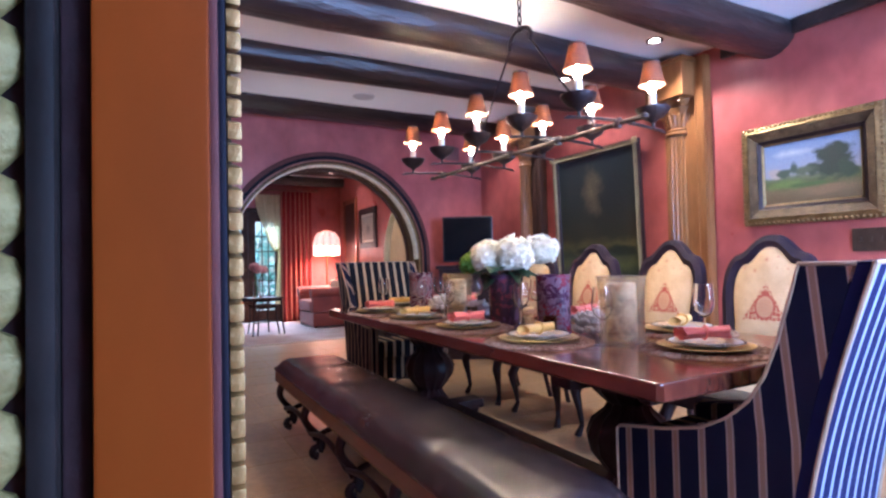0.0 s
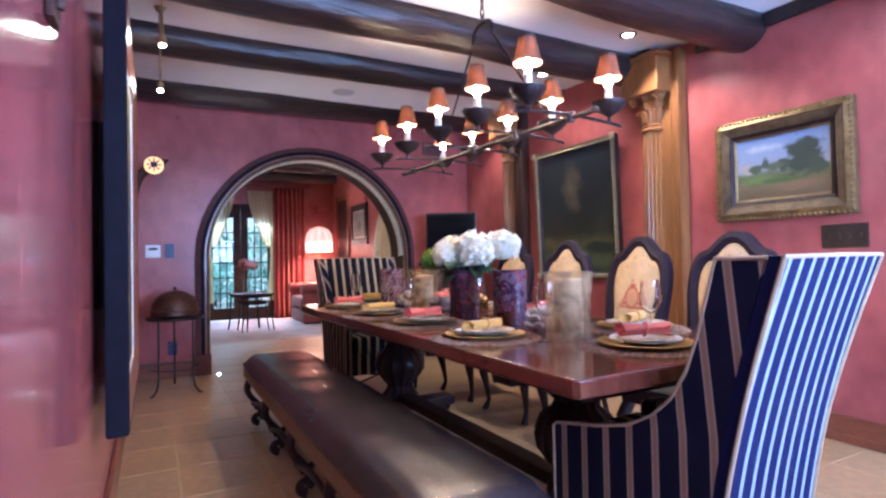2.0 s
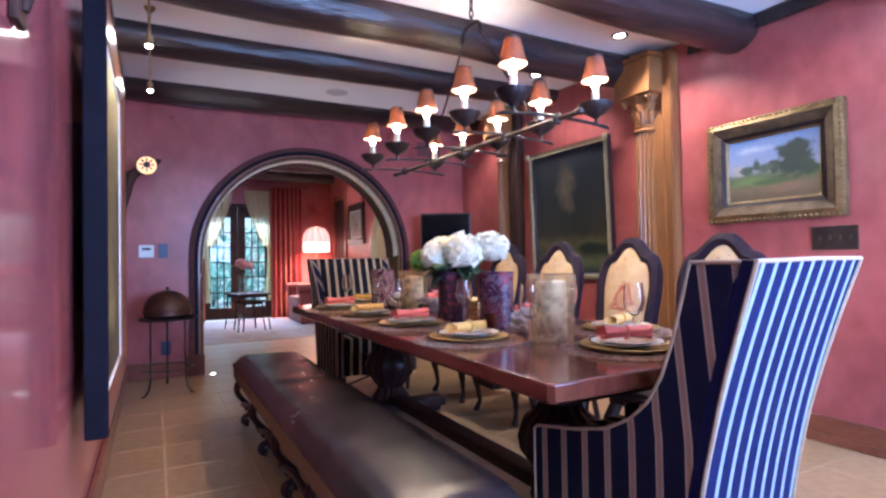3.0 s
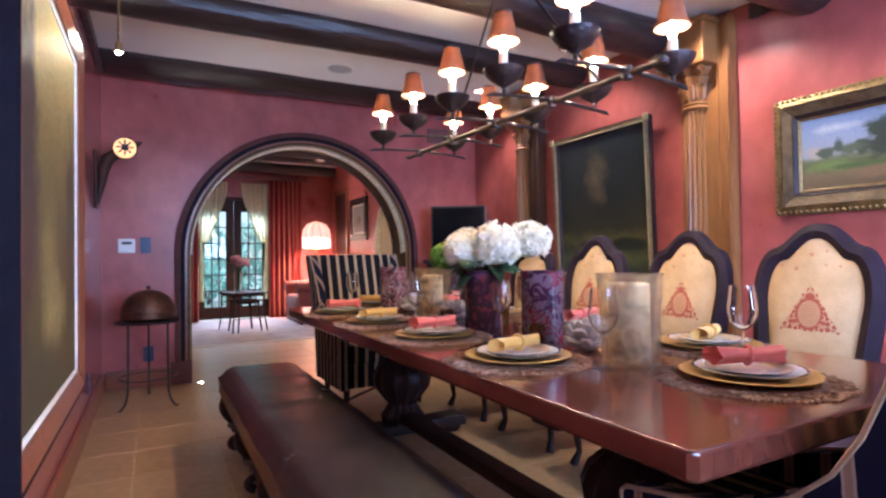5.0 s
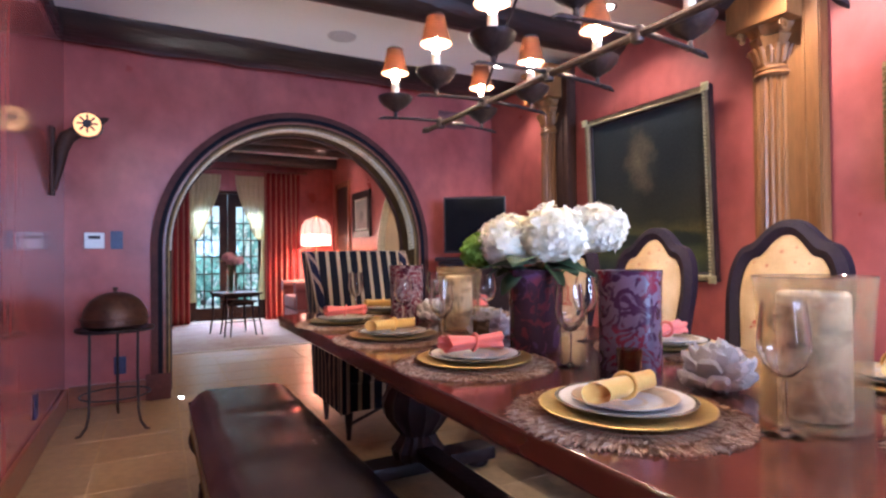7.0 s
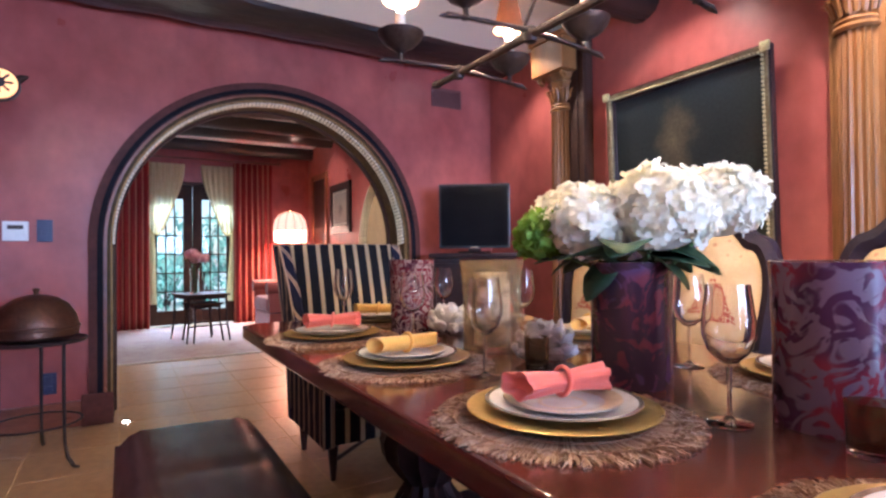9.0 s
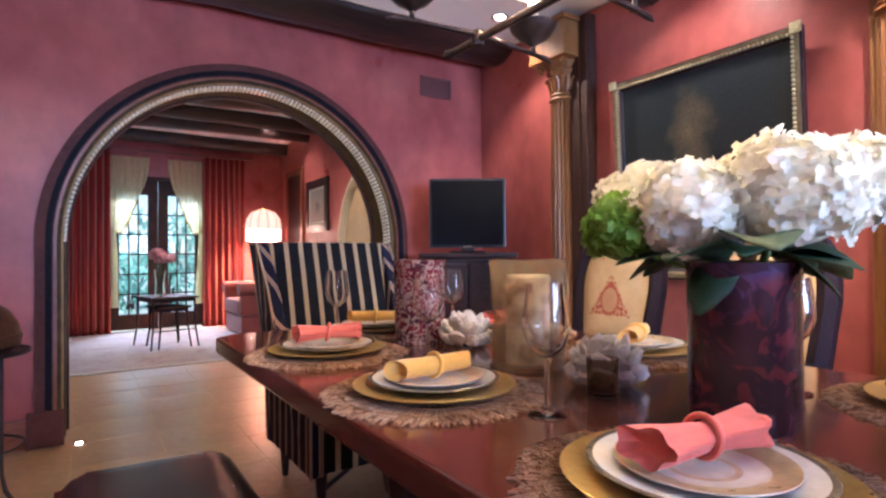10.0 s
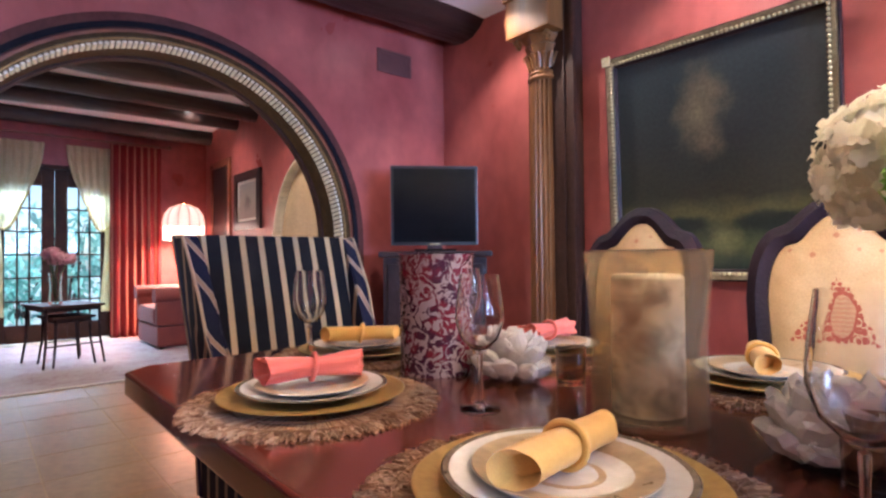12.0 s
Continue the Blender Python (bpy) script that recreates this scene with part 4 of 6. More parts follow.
# ---- paintings ----
def painted(name, ramp, blobs, rough=0.35):
    """A landscape in oils: a tone ramp up the canvas, broken by noise, with soft masses (u, v, ru, rv, colour, edge)."""
    m = bpy.data.materials.new(name)
    m.use_nodes = True
    n, link = m.node_tree.nodes, m.node_tree.links.new
    b = n["Principled BSDF"]
    co, sep = n.new("ShaderNodeTexCoord"), n.new("ShaderNodeSeparateXYZ")
    ns, fine = n.new("ShaderNodeTexNoise"), n.new("ShaderNodeTexNoise")
    ns.inputs["Scale"].default_value, fine.inputs["Scale"].default_value = 7, 60
    ns.inputs["Detail"].default_value = 8
    link(co.outputs["Object"], ns.inputs["Vector"])
    link(co.outputs["Object"], fine.inputs["Vector"])
    link(co.outputs["Object"], sep.inputs[0])

    def calc(op, a, c):
        k = n.new("ShaderNodeMath")
        k.operation = op
        for i, v in enumerate((a, c)):
            if isinstance(v, (int, float)):
                k.inputs[i].default_value = v
            else:
                link(v, k.inputs[i])
        return k.outputs[0]

    wob = calc("MULTIPLY", calc("SUBTRACT", ns.outputs["Fac"], 0.5), 0.16)
    rmp = n.new("ShaderNodeValToRGB")
    e = rmp.color_ramp.elements
    while len(e) < len(ramp):
        e.new(0.5)
    for k, (p, c) in enumerate(ramp):
        e[k].position, e[k].color = p, (*c, 1)
    link(calc("ADD", sep.outputs["Y"], wob), rmp.inputs["Fac"])
    last = rmp.outputs["Color"]
    for u, v, ru, rv, colour, edge in blobs:
        du = calc("DIVIDE", calc("SUBTRACT", sep.outputs["X"], u), ru)
        dv = calc("DIVIDE", calc("SUBTRACT", sep.outputs["Y"], v), rv)
        r = calc("ADD", calc("SQRT", calc("ADD", calc("MULTIPLY", du, du), calc("MULTIPLY", dv, dv)), 0), calc("MULTIPLY", calc("SUBTRACT", ns.outputs["Fac"], 0.5), 1.6))
        mr = n.new("ShaderNodeMapRange")
        mr.inputs["From Min"].default_value, mr.inputs["From Max"].default_value = 1.0, 1.0 - edge
        link(r, mr.inputs["Value"])
        mix = n.new("ShaderNodeMix")
        mix.data_type = "RGBA"
        link(mr.outputs[0], mix.inputs["Factor"])
        link(last, mix.inputs["A"])
        mix.inputs["B"].default_value = (*colour, 1)
        last = mix.outputs["Result"]
    mul = n.new("ShaderNodeMix")
    mul.data_type, mul.blend_type = "RGBA", "OVERLAY"
    mul.inputs["Factor"].default_value = 0.45
    link(last, mul.inputs["A"])
    link(fine.outputs["Fac"], mul.inputs["B"])
    link(mul.outputs["Result"], b.inputs["Base Color"])
    b.inputs["Roughness"].default_value = rough
    bp = n.new("ShaderNodeBump")
    bp.inputs["Strength"].default_value, bp.inputs["Distance"].default_value = 0.25, 0.004
    link(fine.outputs["Fac"], bp.inputs["Height"])
    link(bp.outputs[0], b.inputs["Normal"])
    return m


def bars(u0, u1, v0, v1, w, n0, n1, tip=None):
    """Four mitred bars of width w round the rectangle, from height n0 to n1 (outer edge) and tip (inner edge)."""
    out = []
    tip = n1 if tip is None else tip
    O = [(u0, v0), (u1, v0), (u1, v1), (u0, v1)]
    I = [(u0 + w, v0 + w), (u1 - w, v0 + w), (u1 - w, v1 - w), (u0 + w, v1 - w)]
    for k in range(4):
        j = (k + 1) % 4
        bm = B()
        v = [bm.verts.new(p) for p in ((*O[k], n0), (*O[j], n0), (*I[j], n0), (*I[k], n0), (*O[k], n1), (*O[j], n1), (*I[j], tip), (*I[k], tip))]
        for f in ((0, 1, 2, 3), (4, 5, 6, 7), (0, 1, 5, 4), (1, 2, 6, 5), (2, 3, 7, 6), (3, 0, 4, 7)):
            bm.faces.new([v[i] for i in f])
        bmesh.ops.bevel(bm, geom=bm.edges[:], offset=0.004, segments=2, affect="EDGES")
        out.append(bm)
    return out


def picture(label, at, w, h, canvas, layers, beads=None, depth=0.003, back=0.0):
    """A framed painting; u to the right, v up, n out from the wall. layers: (bar width, outer height, inner height, material)."""
    t = thing("painting", label, "painting", at=at)
    inset = 0.0
    for k, (bw, n1, tip, mat) in enumerate(layers):
        for bm in bars(-w / 2 + inset, w / 2 - inset, inset, h - inset, bw, max(0.002, back), n1, tip):
            part("frame_bar" if k == 0 else "frame_liner", bm, mat, t)
        inset += bw + 0.0005
    cw, chh = w - 2 * inset, h - 2 * inset
    if back:
        part("back_board", box(B(), -w / 2 + 0.4, w / 2 - 0.4, 0.4, h - 0.4, 0.001, depth - 0.001), EBONY, t)
    bm = box(B(), 0, 1, 0, 1, 0, 1)
    ob = mesh("canvas", bm, canvas, False)
    ob.parent = t
    ob["label"] = "painted canvas"
    ob.matrix_basis = Matrix.Translation((-cw / 2, inset, depth)) @ Matrix.Diagonal((cw, chh, 0.009, 1))
    if beads:
        spacing, size, off, mat, height = beads
        one = None
        places = []
        for k in range(int((w - 2 * off) / spacing)):
            places += [(-w / 2 + off + (k + 0.5) * spacing, off), (-w / 2 + off + (k + 0.5) * spacing, h - off)]
        for k in range(int((h - 2 * off) / spacing)):
            places += [(-w / 2 + off, off + (k + 0.5) * spacing), (w / 2 - off, off + (k + 0.5) * spacing)]
        for u, v in places:
            if one is None:
                bm = B()
                bmesh.ops.create_icosphere(bm, subdivisions=1, radius=size)
                one = ob = mesh("bead", bm, mat)
            else:
                ob = new("bead", one.data)
            ob.parent = t
            ob.matrix_basis = pose(u, v, height)
    return t


DIMPALE = surf("tarnished_silver_gilt", (0.20, 0.155, 0.09), (0.33, 0.27, 0.17), 16, 0.4, 0.4, metal=0.6, fine=60)
BRONZEGILT = surf("dark_bronze_gilt", (0.075, 0.050, 0.028), (0.14, 0.10, 0.055), 16, 0.45, 0.5, metal=0.6, fine=60)
EAST = Matrix(((0, 0, -1, 0), (-1, 0, 0, 0), (0, 1, 0, 0), (0, 0, 0, 1)))   # hung on the east wall, facing -x
WEST = Matrix(((0, 0, 1, 0), (1, 0, 0, 0), (0, 1, 0, 0), (0, 0, 0, 1)))     # hung on the west wall, facing +x
MEADOW = painted("meadow_oil", [(0.0, (0.085, 0.058, 0.030)), (0.20, (0.13, 0.095, 0.050)), (0.33, (0.062, 0.085, 0.030)), (0.42, (0.10, 0.12, 0.07)), (0.48, (0.24, 0.25, 0.31)), (0.70, (0.19, 0.23, 0.34)), (1.0, (0.13, 0.18, 0.30))],
                 [(0.74, 0.60, 0.24, 0.34, (0.016, 0.030, 0.022), 0.35), (0.52, 0.50, 0.08, 0.14, (0.03, 0.045, 0.03), 0.4), (0.40, 0.50, 0.14, 0.10, (0.06, 0.08, 0.05), 0.5), (0.12, 0.50, 0.10, 0.12, (0.30, 0.26, 0.24), 0.5), (0.25, 0.30, 0.25, 0.10, (0.10, 0.15, 0.04), 0.6), (0.22, 0.50, 0.09, 0.09, (0.045, 0.065, 0.045), 0.4), (0.33, 0.57, 0.05, 0.12, (0.04, 0.06, 0.045), 0.4), (0.88, 0.46, 0.11, 0.18, (0.02, 0.04, 0.025), 0.4), (0.50, 0.27, 0.30, 0.05, (0.05, 0.09, 0.025), 0.5), (0.30, 0.82, 0.25, 0.08, (0.34, 0.36, 0.42), 0.9), (0.65, 0.16, 0.3, 0.10, (0.16, 0.10, 0.055), 0.6)])
POND = painted("dusk_pond_oil", [(0.0, (0.022, 0.032, 0.030)), (0.10, (0.07, 0.085, 0.035)), (0.17, (0.035, 0.042, 0.025)), (0.24, (0.085, 0.080, 0.030)), (0.32, (0.030, 0.030, 0.018)), (0.6, (0.022, 0.026, 0.024)), (1.0, (0.020, 0.028, 0.032))],
               [(0.45, 0.70, 0.16, 0.24, (0.17, 0.13, 0.07), 1.2), (0.30, 0.20, 0.20, 0.045, (0.016, 0.022, 0.016), 0.5), (0.78, 0.20, 0.24, 0.05, (0.016, 0.022, 0.016), 0.5), (0.55, 0.13, 0.10, 0.08, (0.16, 0.15, 0.06), 0.9)])
CLIFF = painted("golden_cliff_oil", [(0.0, (0.05, 0.045, 0.018)), (0.2, (0.065, 0.057, 0.018)), (0.45, (0.09, 0.078, 0.025)), (0.68, (0.24, 0.18, 0.05)), (1.0, (0.62, 0.48, 0.17))],
                [(0.10, 0.55, 0.22, 0.55, (0.045, 0.030, 0.022), 0.5), (0.90, 0.45, 0.13, 0.36, (0.060, 0.045, 0.022), 0.5), (0.45, 0.38, 0.16, 0.20, (0.20, 0.17, 0.05), 0.8), (0.55, 0.22, 0.25, 0.12, (0.30, 0.24, 0.09), 0.9), (0.35, 0.06, 0.4, 0.10, (0.045, 0.04, 0.018), 0.6)], 0.5)
picture("small meadow landscape in a wide aged gilt frame", Matrix.Translation((RX - 0.003, 1.885, 1.29)) @ EAST, 0.835, 0.66, MEADOW,
        [(0.045, 0.045, 0.06, GILT), (0.055, 0.055, 0.035, BRONZEGILT), (0.022, 0.04, 0.02, EBONY), (0.012, 0.028, 0.018, GILT)], (0.03, 0.012, 0.012, GILT, 0.048))
t = picture("large dark pond landscape in a narrow gilt frame", Matrix.Translation((RX - 0.028, 3.692, 0.885)) @ EAST @ pose(0, 0, 0, 2.0), 1.075, 1.205, POND,
        [(0.008, 0.045, 0.05, EBONY), (0.034, 0.054, 0.042, DIMPALE), (0.014, 0.035, 0.02, EBONY)], (0.022, 0.009, 0.038, GILTPALE, 0.05))
for u in (-0.5375, 0.5375):
    for v in (0.0, 1.205):
        bm = box(B(), u - 0.008 * (u < 0) - 0.042 * (u > 0), u + 0.042 * (u < 0) + 0.008 * (u > 0), v - 0.008 * (v < 1) - 0.042 * (v > 1), v + 0.042 * (v < 1) + 0.008 * (v > 1), 0.054, 0.066, 0.004)
        lathe(bm, [(0, 0.002), (0.012, 0.001), (0.016, -0.004)], 12, (u - 0.017 * (1 if u > 0 else -1), v - 0.017 * (1 if v > 1 else -1), 0.068))
        part("corner_boss", bm, GILTPALE, t, "square rosette at the frame's corner")
t = picture("tall golden cliff landscape in a red-brown frame with a white slip", Matrix.Translation((LX + 0.002, 2.685, 0.51)) @ WEST, 1.37, 1.53, CLIFF,
            [(0.014, 0.106, 0.108, BLUETRIM), (0.065, 0.108, 0.09, REDWOOD), (0.020, 0.086, 0.078, surf("white_slip", (0.75, 0.72, 0.66), (0.8, 0.77, 0.7), 20, 0.5, 0.1))], depth=0.068, back=0.038)

# ---- television on a corner cabinet ----
SCREEN = surf("black_screen", (0.003, 0.003, 0.004), (0.005, 0.005, 0.006), 3, 0.22, 0.0, spec=0.06)
t = thing("corner_cabinet", "dark wooden corner cabinet under the television", "cabinet", at=pose(3.16, 5.22, 0, 0, 0, -35))
part("body", box(B(), -0.33, 0.33, -0.03, 0.30, 0.06, 1.01, 0.006), EBONY, t)
part("top", box(B(), -0.36, 0.36, -0.06, 0.31, 1.011, 1.05, 0.010), EBONY, t)
part("plinth", box(B(), -0.31, 0.31, -0.01, 0.29, 0.0, 0.059, 0.004), EBONY, t)
for s in (-1, 1):
    d = part("door", box(B(), s * 0.155 - 0.148, s * 0.155 + 0.148, -0.052, -0.031, 0.10, 0.97, 0.008), EBONY, t)
    part("handle", lathe(B(), [(0, 0), (0.009, 0.0), (0.012, 0.012), (0.006, 0.02), (0, 0.022)], 12, (s * 0.03, -0.053, 0.62), Matrix.Rotation(radians(90), 4, "X")), GILT, d)
t = thing("television", "small black flat television standing on the corner cabinet", "television", at=pose(3.16, 5.22, 1.051, 0, 0, -35))
part("screen", box(B(), -0.262, 0.262, -0.012, -0.008, 0.055, 0.525, 0.001), SCREEN, t, "dark glossy screen")
part("case", box(B(), -0.280, 0.280, -0.0075, 0.045, 0.035, 0.545, 0.008), surf("black_plastic", (0.008, 0.008, 0.010), (0.014, 0.014, 0.016), 8, 0.3, 0.1), t)
part("stand", box(B(), -0.05, 0.05, 0.0, 0.03, 0.012, 0.034, 0.004), IRON, t)
part("foot", box(B(), -0.13, 0.13, -0.07, 0.10, 0.0, 0.0115, 0.004), SCREEN, t)
part("mark", box(B(), -0.03, 0.03, -0.0095, -0.0078, 0.041, 0.047), GILTPALE, t, "small pale mark under the screen")

# ---- wall fittings ----
DARKPLATE = surf("dark_bronze_plate", (0.035, 0.024, 0.020), (0.055, 0.038, 0.030), 20, 0.4, 0.3, metal=0.5)
WHITEPLASTIC = surf("white_plastic", (0.75, 0.75, 0.73), (0.8, 0.8, 0.78), 20, 0.4, 0.05)
BLUEPLATE = surf("navy_switch_plate", (0.015, 0.020, 0.070), (0.022, 0.028, 0.09), 20, 0.35, 0.1)
WOY = 4.63
t = thing("thermostat", "white thermostat with a small dark display on the wall", "thermostat")
part("body", box(B(), 0.16, 0.285, AY - 0.022, AY - 0.002, 1.145, 1.262, 0.006), WHITEPLASTIC, t)
part("display", box(B(), 0.185, 0.26, AY - 0.0245, AY - 0.0225, 1.215, 1.238), DARKPLATE, t)
t = thing("light_switch", "navy blue switch plate beside the thermostat", "switch")
part("plate", box(B(), 0.322, 0.402, AY - 0.010, AY - 0.002, 1.140, 1.275, 0.003), BLUEPLATE, t)
part("rocker", box(B(), 0.345, 0.379, AY - 0.014, AY - 0.0105, 1.175, 1.24, 0.002), BLUEPLATE, t)
t = thing("wall_outlet", "navy blue socket plate low on the arch wall", "socket")
part("plate", box(B(), 0.34, 0.42, AY - 0.010, AY - 0.002, 0.215, 0.345, 0.003), BLUEPLATE, t)
for z in (0.25, 0.31):
    part("socket", box(B(), 0.362, 0.398, AY - 0.013, AY - 0.0105, z - 0.018, z + 0.018, 0.003), BLUEPLATE, t)
t = thing("wall_outlet", "dark socket plate low on the west wall", "socket")
part("plate", box(B(), LX + 0.002, LX + 0.010, WOY - 0.04, WOY + 0.04, 0.215, 0.345, 0.003), BLUEPLATE, t)
for z in (0.25, 0.31):
    part("socket", box(B(), LX + 0.0105, LX + 0.013, WOY - 0.018, WOY + 0.018, z - 0.018, z + 0.018, 0.003), BLUEPLATE, t)
t = thing("switch_bank", "wide bronze plate with four switches on the wall", "switch")
part("plate", box(B(), RX - 0.010, RX - 0.002, 1.43, 1.67, 1.10, 1.235, 0.003), DARKPLATE, t)
for k in range(4):
    part("toggle", box(B(), RX - 0.022, RX - 0.0105, 1.462 + k * 0.052, 1.476 + k * 0.052, 1.155, 1.182, 0.002), DARKPLATE, t)
VENTM = surf("painted_vent", (0.11, 0.040, 0.036), (0.15, 0.055, 0.05), 20, 0.5, 0.1)
t = thing("air_vent", "brown painted air vent grille high on the wall", "vent")
for bm in bars(0, 0.30, 0, 0.165, 0.022, 0.001, 0.012):
    ob = part("frame", bm, VENTM, t)
    ob.matrix_basis = Matrix(((1, 0, 0, 3.06), (0, 0, -1, AY - 0.002), (0, 1, 0, 2.32), (0, 0, 0, 1)))
part("backing", box(B(), 3.08, 3.34, AY - 0.004, AY - 0.0022, 2.34, 2.465), VENTM, t)
for k in range(9):
    ob = part("slat", box(B(), 3.083, 3.337, -0.005, 0.001, -0.001, 0.001), VENTM, t)
    ob.matrix_basis = pose(0, AY - 0.0085, 2.347 + k * 0.0135, 35)


def downlight(x, y, ceiling, watts, target, cone):
    t = thing("downlight", "recessed ceiling spotlight with chrome ring", "downlight", "ceiling spotlights")
    part("ring", lathe(B(), [(0.038, -0.004), (0.055, -0.010), (0.060, -0.003), (0.060, 0.004), (0.038, 0.004), (0.038, -0.004)], 24, (x, y, ceiling - 0.002)), DOWNRING, t)
    part("bulb", lathe(B(), [(0, -0.004), (0.025, -0.003), (0.0375, 0.002), (0, 0.003)], 18, (x, y, ceiling - 0.002)), DOWNBULB, t, "lit lamp face")
    if watts:
        lamp("downlight_beam", "SPOT", (x, y, ceiling - 0.03), target, watts, (1.0, 0.80, 0.62), radius=0.03, cone=cone)
    return t


DOWNRING = surf("brushed_chrome", (0.5, 0.48, 0.46), (0.6, 0.58, 0.56), 20, 0.25, 0.05, metal=1.0)
DOWNBULB = glow("downlight_face", (1.0, 0.88, 0.72), 30)
downlight(3.17, 2.62, ceil_z(2.62), 75, (3.60, 2.20, 0.3), 105)
downlight(3.24, 4.92, ceil_z(4.92), 38, (3.45, 4.7, 0.2), 110)
downlight(3.20, 3.60, ceil_z(3.60), 26, (3.62, 3.70, 0.9), 115)
# Unseen fitting, added to light the small painting from above.
downlight(3.05, 1.45, ceil_z(1.45), 9, (3.5, 1.5, 0.6), 120)
t = thing("ceiling_speaker", "round white speaker grille in the ceiling", "speaker")
part("grille", lathe(B(), [(0, -0.008), (0.085, -0.008), (0.10, -0.004), (0.105, 0.002), (0, 0.003)], 28, (1.84, 4.9, ceil_z(4.9) - 0.004)), surf("grey_grille", (0.5, 0.49, 0.5), (0.56, 0.55, 0.56), 90, 0.6, 0.5), t)
for x, y, zz in ((0.27, 2.80, 2.13), (0.27, 3.63, 2.15)):
    t = thing("picture_spotlight", "small bronze picture spotlight on a thin ceiling rod", "spotlight", "picture spotlights")
    part("rod", tube(B(), [(x, y, ceil_z(y) - 0.002), (x, y, zz + 0.03)], 0.006, 8), GILT, t)
    part("canopy", lathe(B(), [(0, -0.03), (0.02, -0.028), (0.035, -0.003), (0, -0.002)], 16, (x, y, ceil_z(y))), GILT, t)
    part("head", lathe(B(), [(0.013, 0.05), (0.017, 0.045), (0.019, 0.0), (0.017, 0.0), (0.014, 0.04), (0.0, 0.045)], 16, (x, y, zz - 0.005)), GILT, t)
    part("bulb", lathe(B(), [(0, -0.018), (0.012, -0.012), (0.0165, 0.002), (0.0165, 0.010), (0, 0.014)], 14, (x, y, zz)), BULB, t, "bright bare bulb")
    lamp("picture_beam", "POINT", (x + 0.0, y, zz - 0.03), (0, y, 1.5), 3.0, (1, 0.8, 0.55), radius=0.015)

# sconce: bracket with a round star-pierced lantern
t = thing("wall_sconce", "carved bracket sconce with a glowing star-pierced gilt disc", "sconce", "wall sconces")
part("bracket", tube(B(), [(LX + 0.02, 5.16, 1.50), (LX + 0.03, 5.16, 1.58), (LX + 0.045, 5.16, 1.66), (LX + 0.055, 5.16, 1.76), (0.12, 5.18, 1.84), (0.17, 5.20, 1.885), (0.22, 5.205, 1.90)], [0.010, 0.020, 0.028, 0.040, 0.046, 0.040, 0.022], 10, up=(0, 1, 0)), DULLWOOD, t, "dark carved corbel")
part("finial", tube(B(), [(0.29, 5.17, 1.95), (0.325, 5.17, 1.975), (0.35, 5.17, 1.985)], [0.026, 0.018, 0.004], 8), DULLWOOD, t)
part("wall_plate", box(B(), LX + 0.002, LX + 0.018, 5.12, 5.20, 1.47, 1.90, 0.005), DULLWOOD, t)
part("drum", lathe(B(), [(0, 0.05), (0.075, 0.05), (0.083, 0.03), (0.083, -0.01), (0.078, -0.012), (0.078, 0.028), (0, 0.03)], 28, (0.235, 5.15, 1.925), Matrix.Rotation(radians(-90), 4, "X")), IRON, t)
part("disc", lathe(B(), [(0, -0.006), (0.070, -0.006), (0.076, 0.0), (0.070, 0.008), (0, 0.008)], 28, (0.235, 5.135, 1.925), Matrix.Rotation(radians(90), 4, "X")), glow("amber_disc", (1.0, 0.50, 0.18), 0.85), t, "glowing amber disc")
bm = B()
star = []
for k in range(96):
    a = 2 * math.pi * k / 96
    r = 0.026 + 0.034 * max(0.0, math.cos(8 * a)) ** 0.45
    star.append((r * math.cos(a), r * math.sin(a) + 0.006))
slab(bm, star, 0.004, Matrix(((1, 0, 0, 0.235), (0, 0, -1, 5.1285), (0, 1, 0, 1.925), (0, 0, 0, 1))))
part("star", bm, IRON, t, "dark eight-petal star")
copy_thing(t, pose(0, -3.95, 0.09))

# domed copper vessel on an iron stand
t = thing("iron_stand", "slender wrought-iron stand with three splayed legs", "stand", at=pose(0.385, 5.12, 0))
ring = [(0.215 * math.cos(a), 0.215 * math.sin(a), 0.615) for a in np.linspace(0, 2 * math.pi, 33)]
part("top_ring", tube(B(), ring, 0.008, 6), IRON, t)
part("tray", lathe(B(), [(0, 0.606), (0.20, 0.608), (0.225, 0.622), (0.222, 0.626), (0.198, 0.613), (0, 0.612)], 32), IRON, t)
for a in (230, 310, 90):
    c, s = math.cos(radians(a)), math.sin(radians(a))
    k = 1.0
    pts = [(0.20 * c, 0.20 * s, 0.607), (0.20 * c, 0.20 * s, 0.35), (0.205 * c, 0.205 * s, 0.12), (0.225 * c, 0.225 * s, 0.05), (0.27 * c, 0.27 * s, 0.01), (0.30 * c, 0.30 * s, 0.012)]
    part("leg", tube(B(), pts, [0.008, 0.008, 0.008, 0.009, 0.009, 0.007], 8), IRON, t)
ring = [(0.198 * math.cos(a), 0.198 * math.sin(a), 0.20) for a in np.linspace(0, 2 * math.pi, 25)]
part("lower_ring", tube(B(), ring, 0.005, 6), IRON, t)
t = thing("copper_dome", "dull brown copper dome with a small knob on the iron stand", "dish cover", at=pose(0.385, 5.12, 0.627))
COPPER = surf("old_copper", (0.060, 0.026, 0.016), (0.115, 0.052, 0.030), 10, 0.42, 0.4, metal=0.6, fine=50)
part("dome", lathe(B(), [(0, 0.0), (0.155, 0.0), (0.185, 0.02), (0.188, 0.06), (0.175, 0.12), (0.14, 0.175), (0.09, 0.21), (0.04, 0.225), (0, 0.228)], 36), COPPER, t)
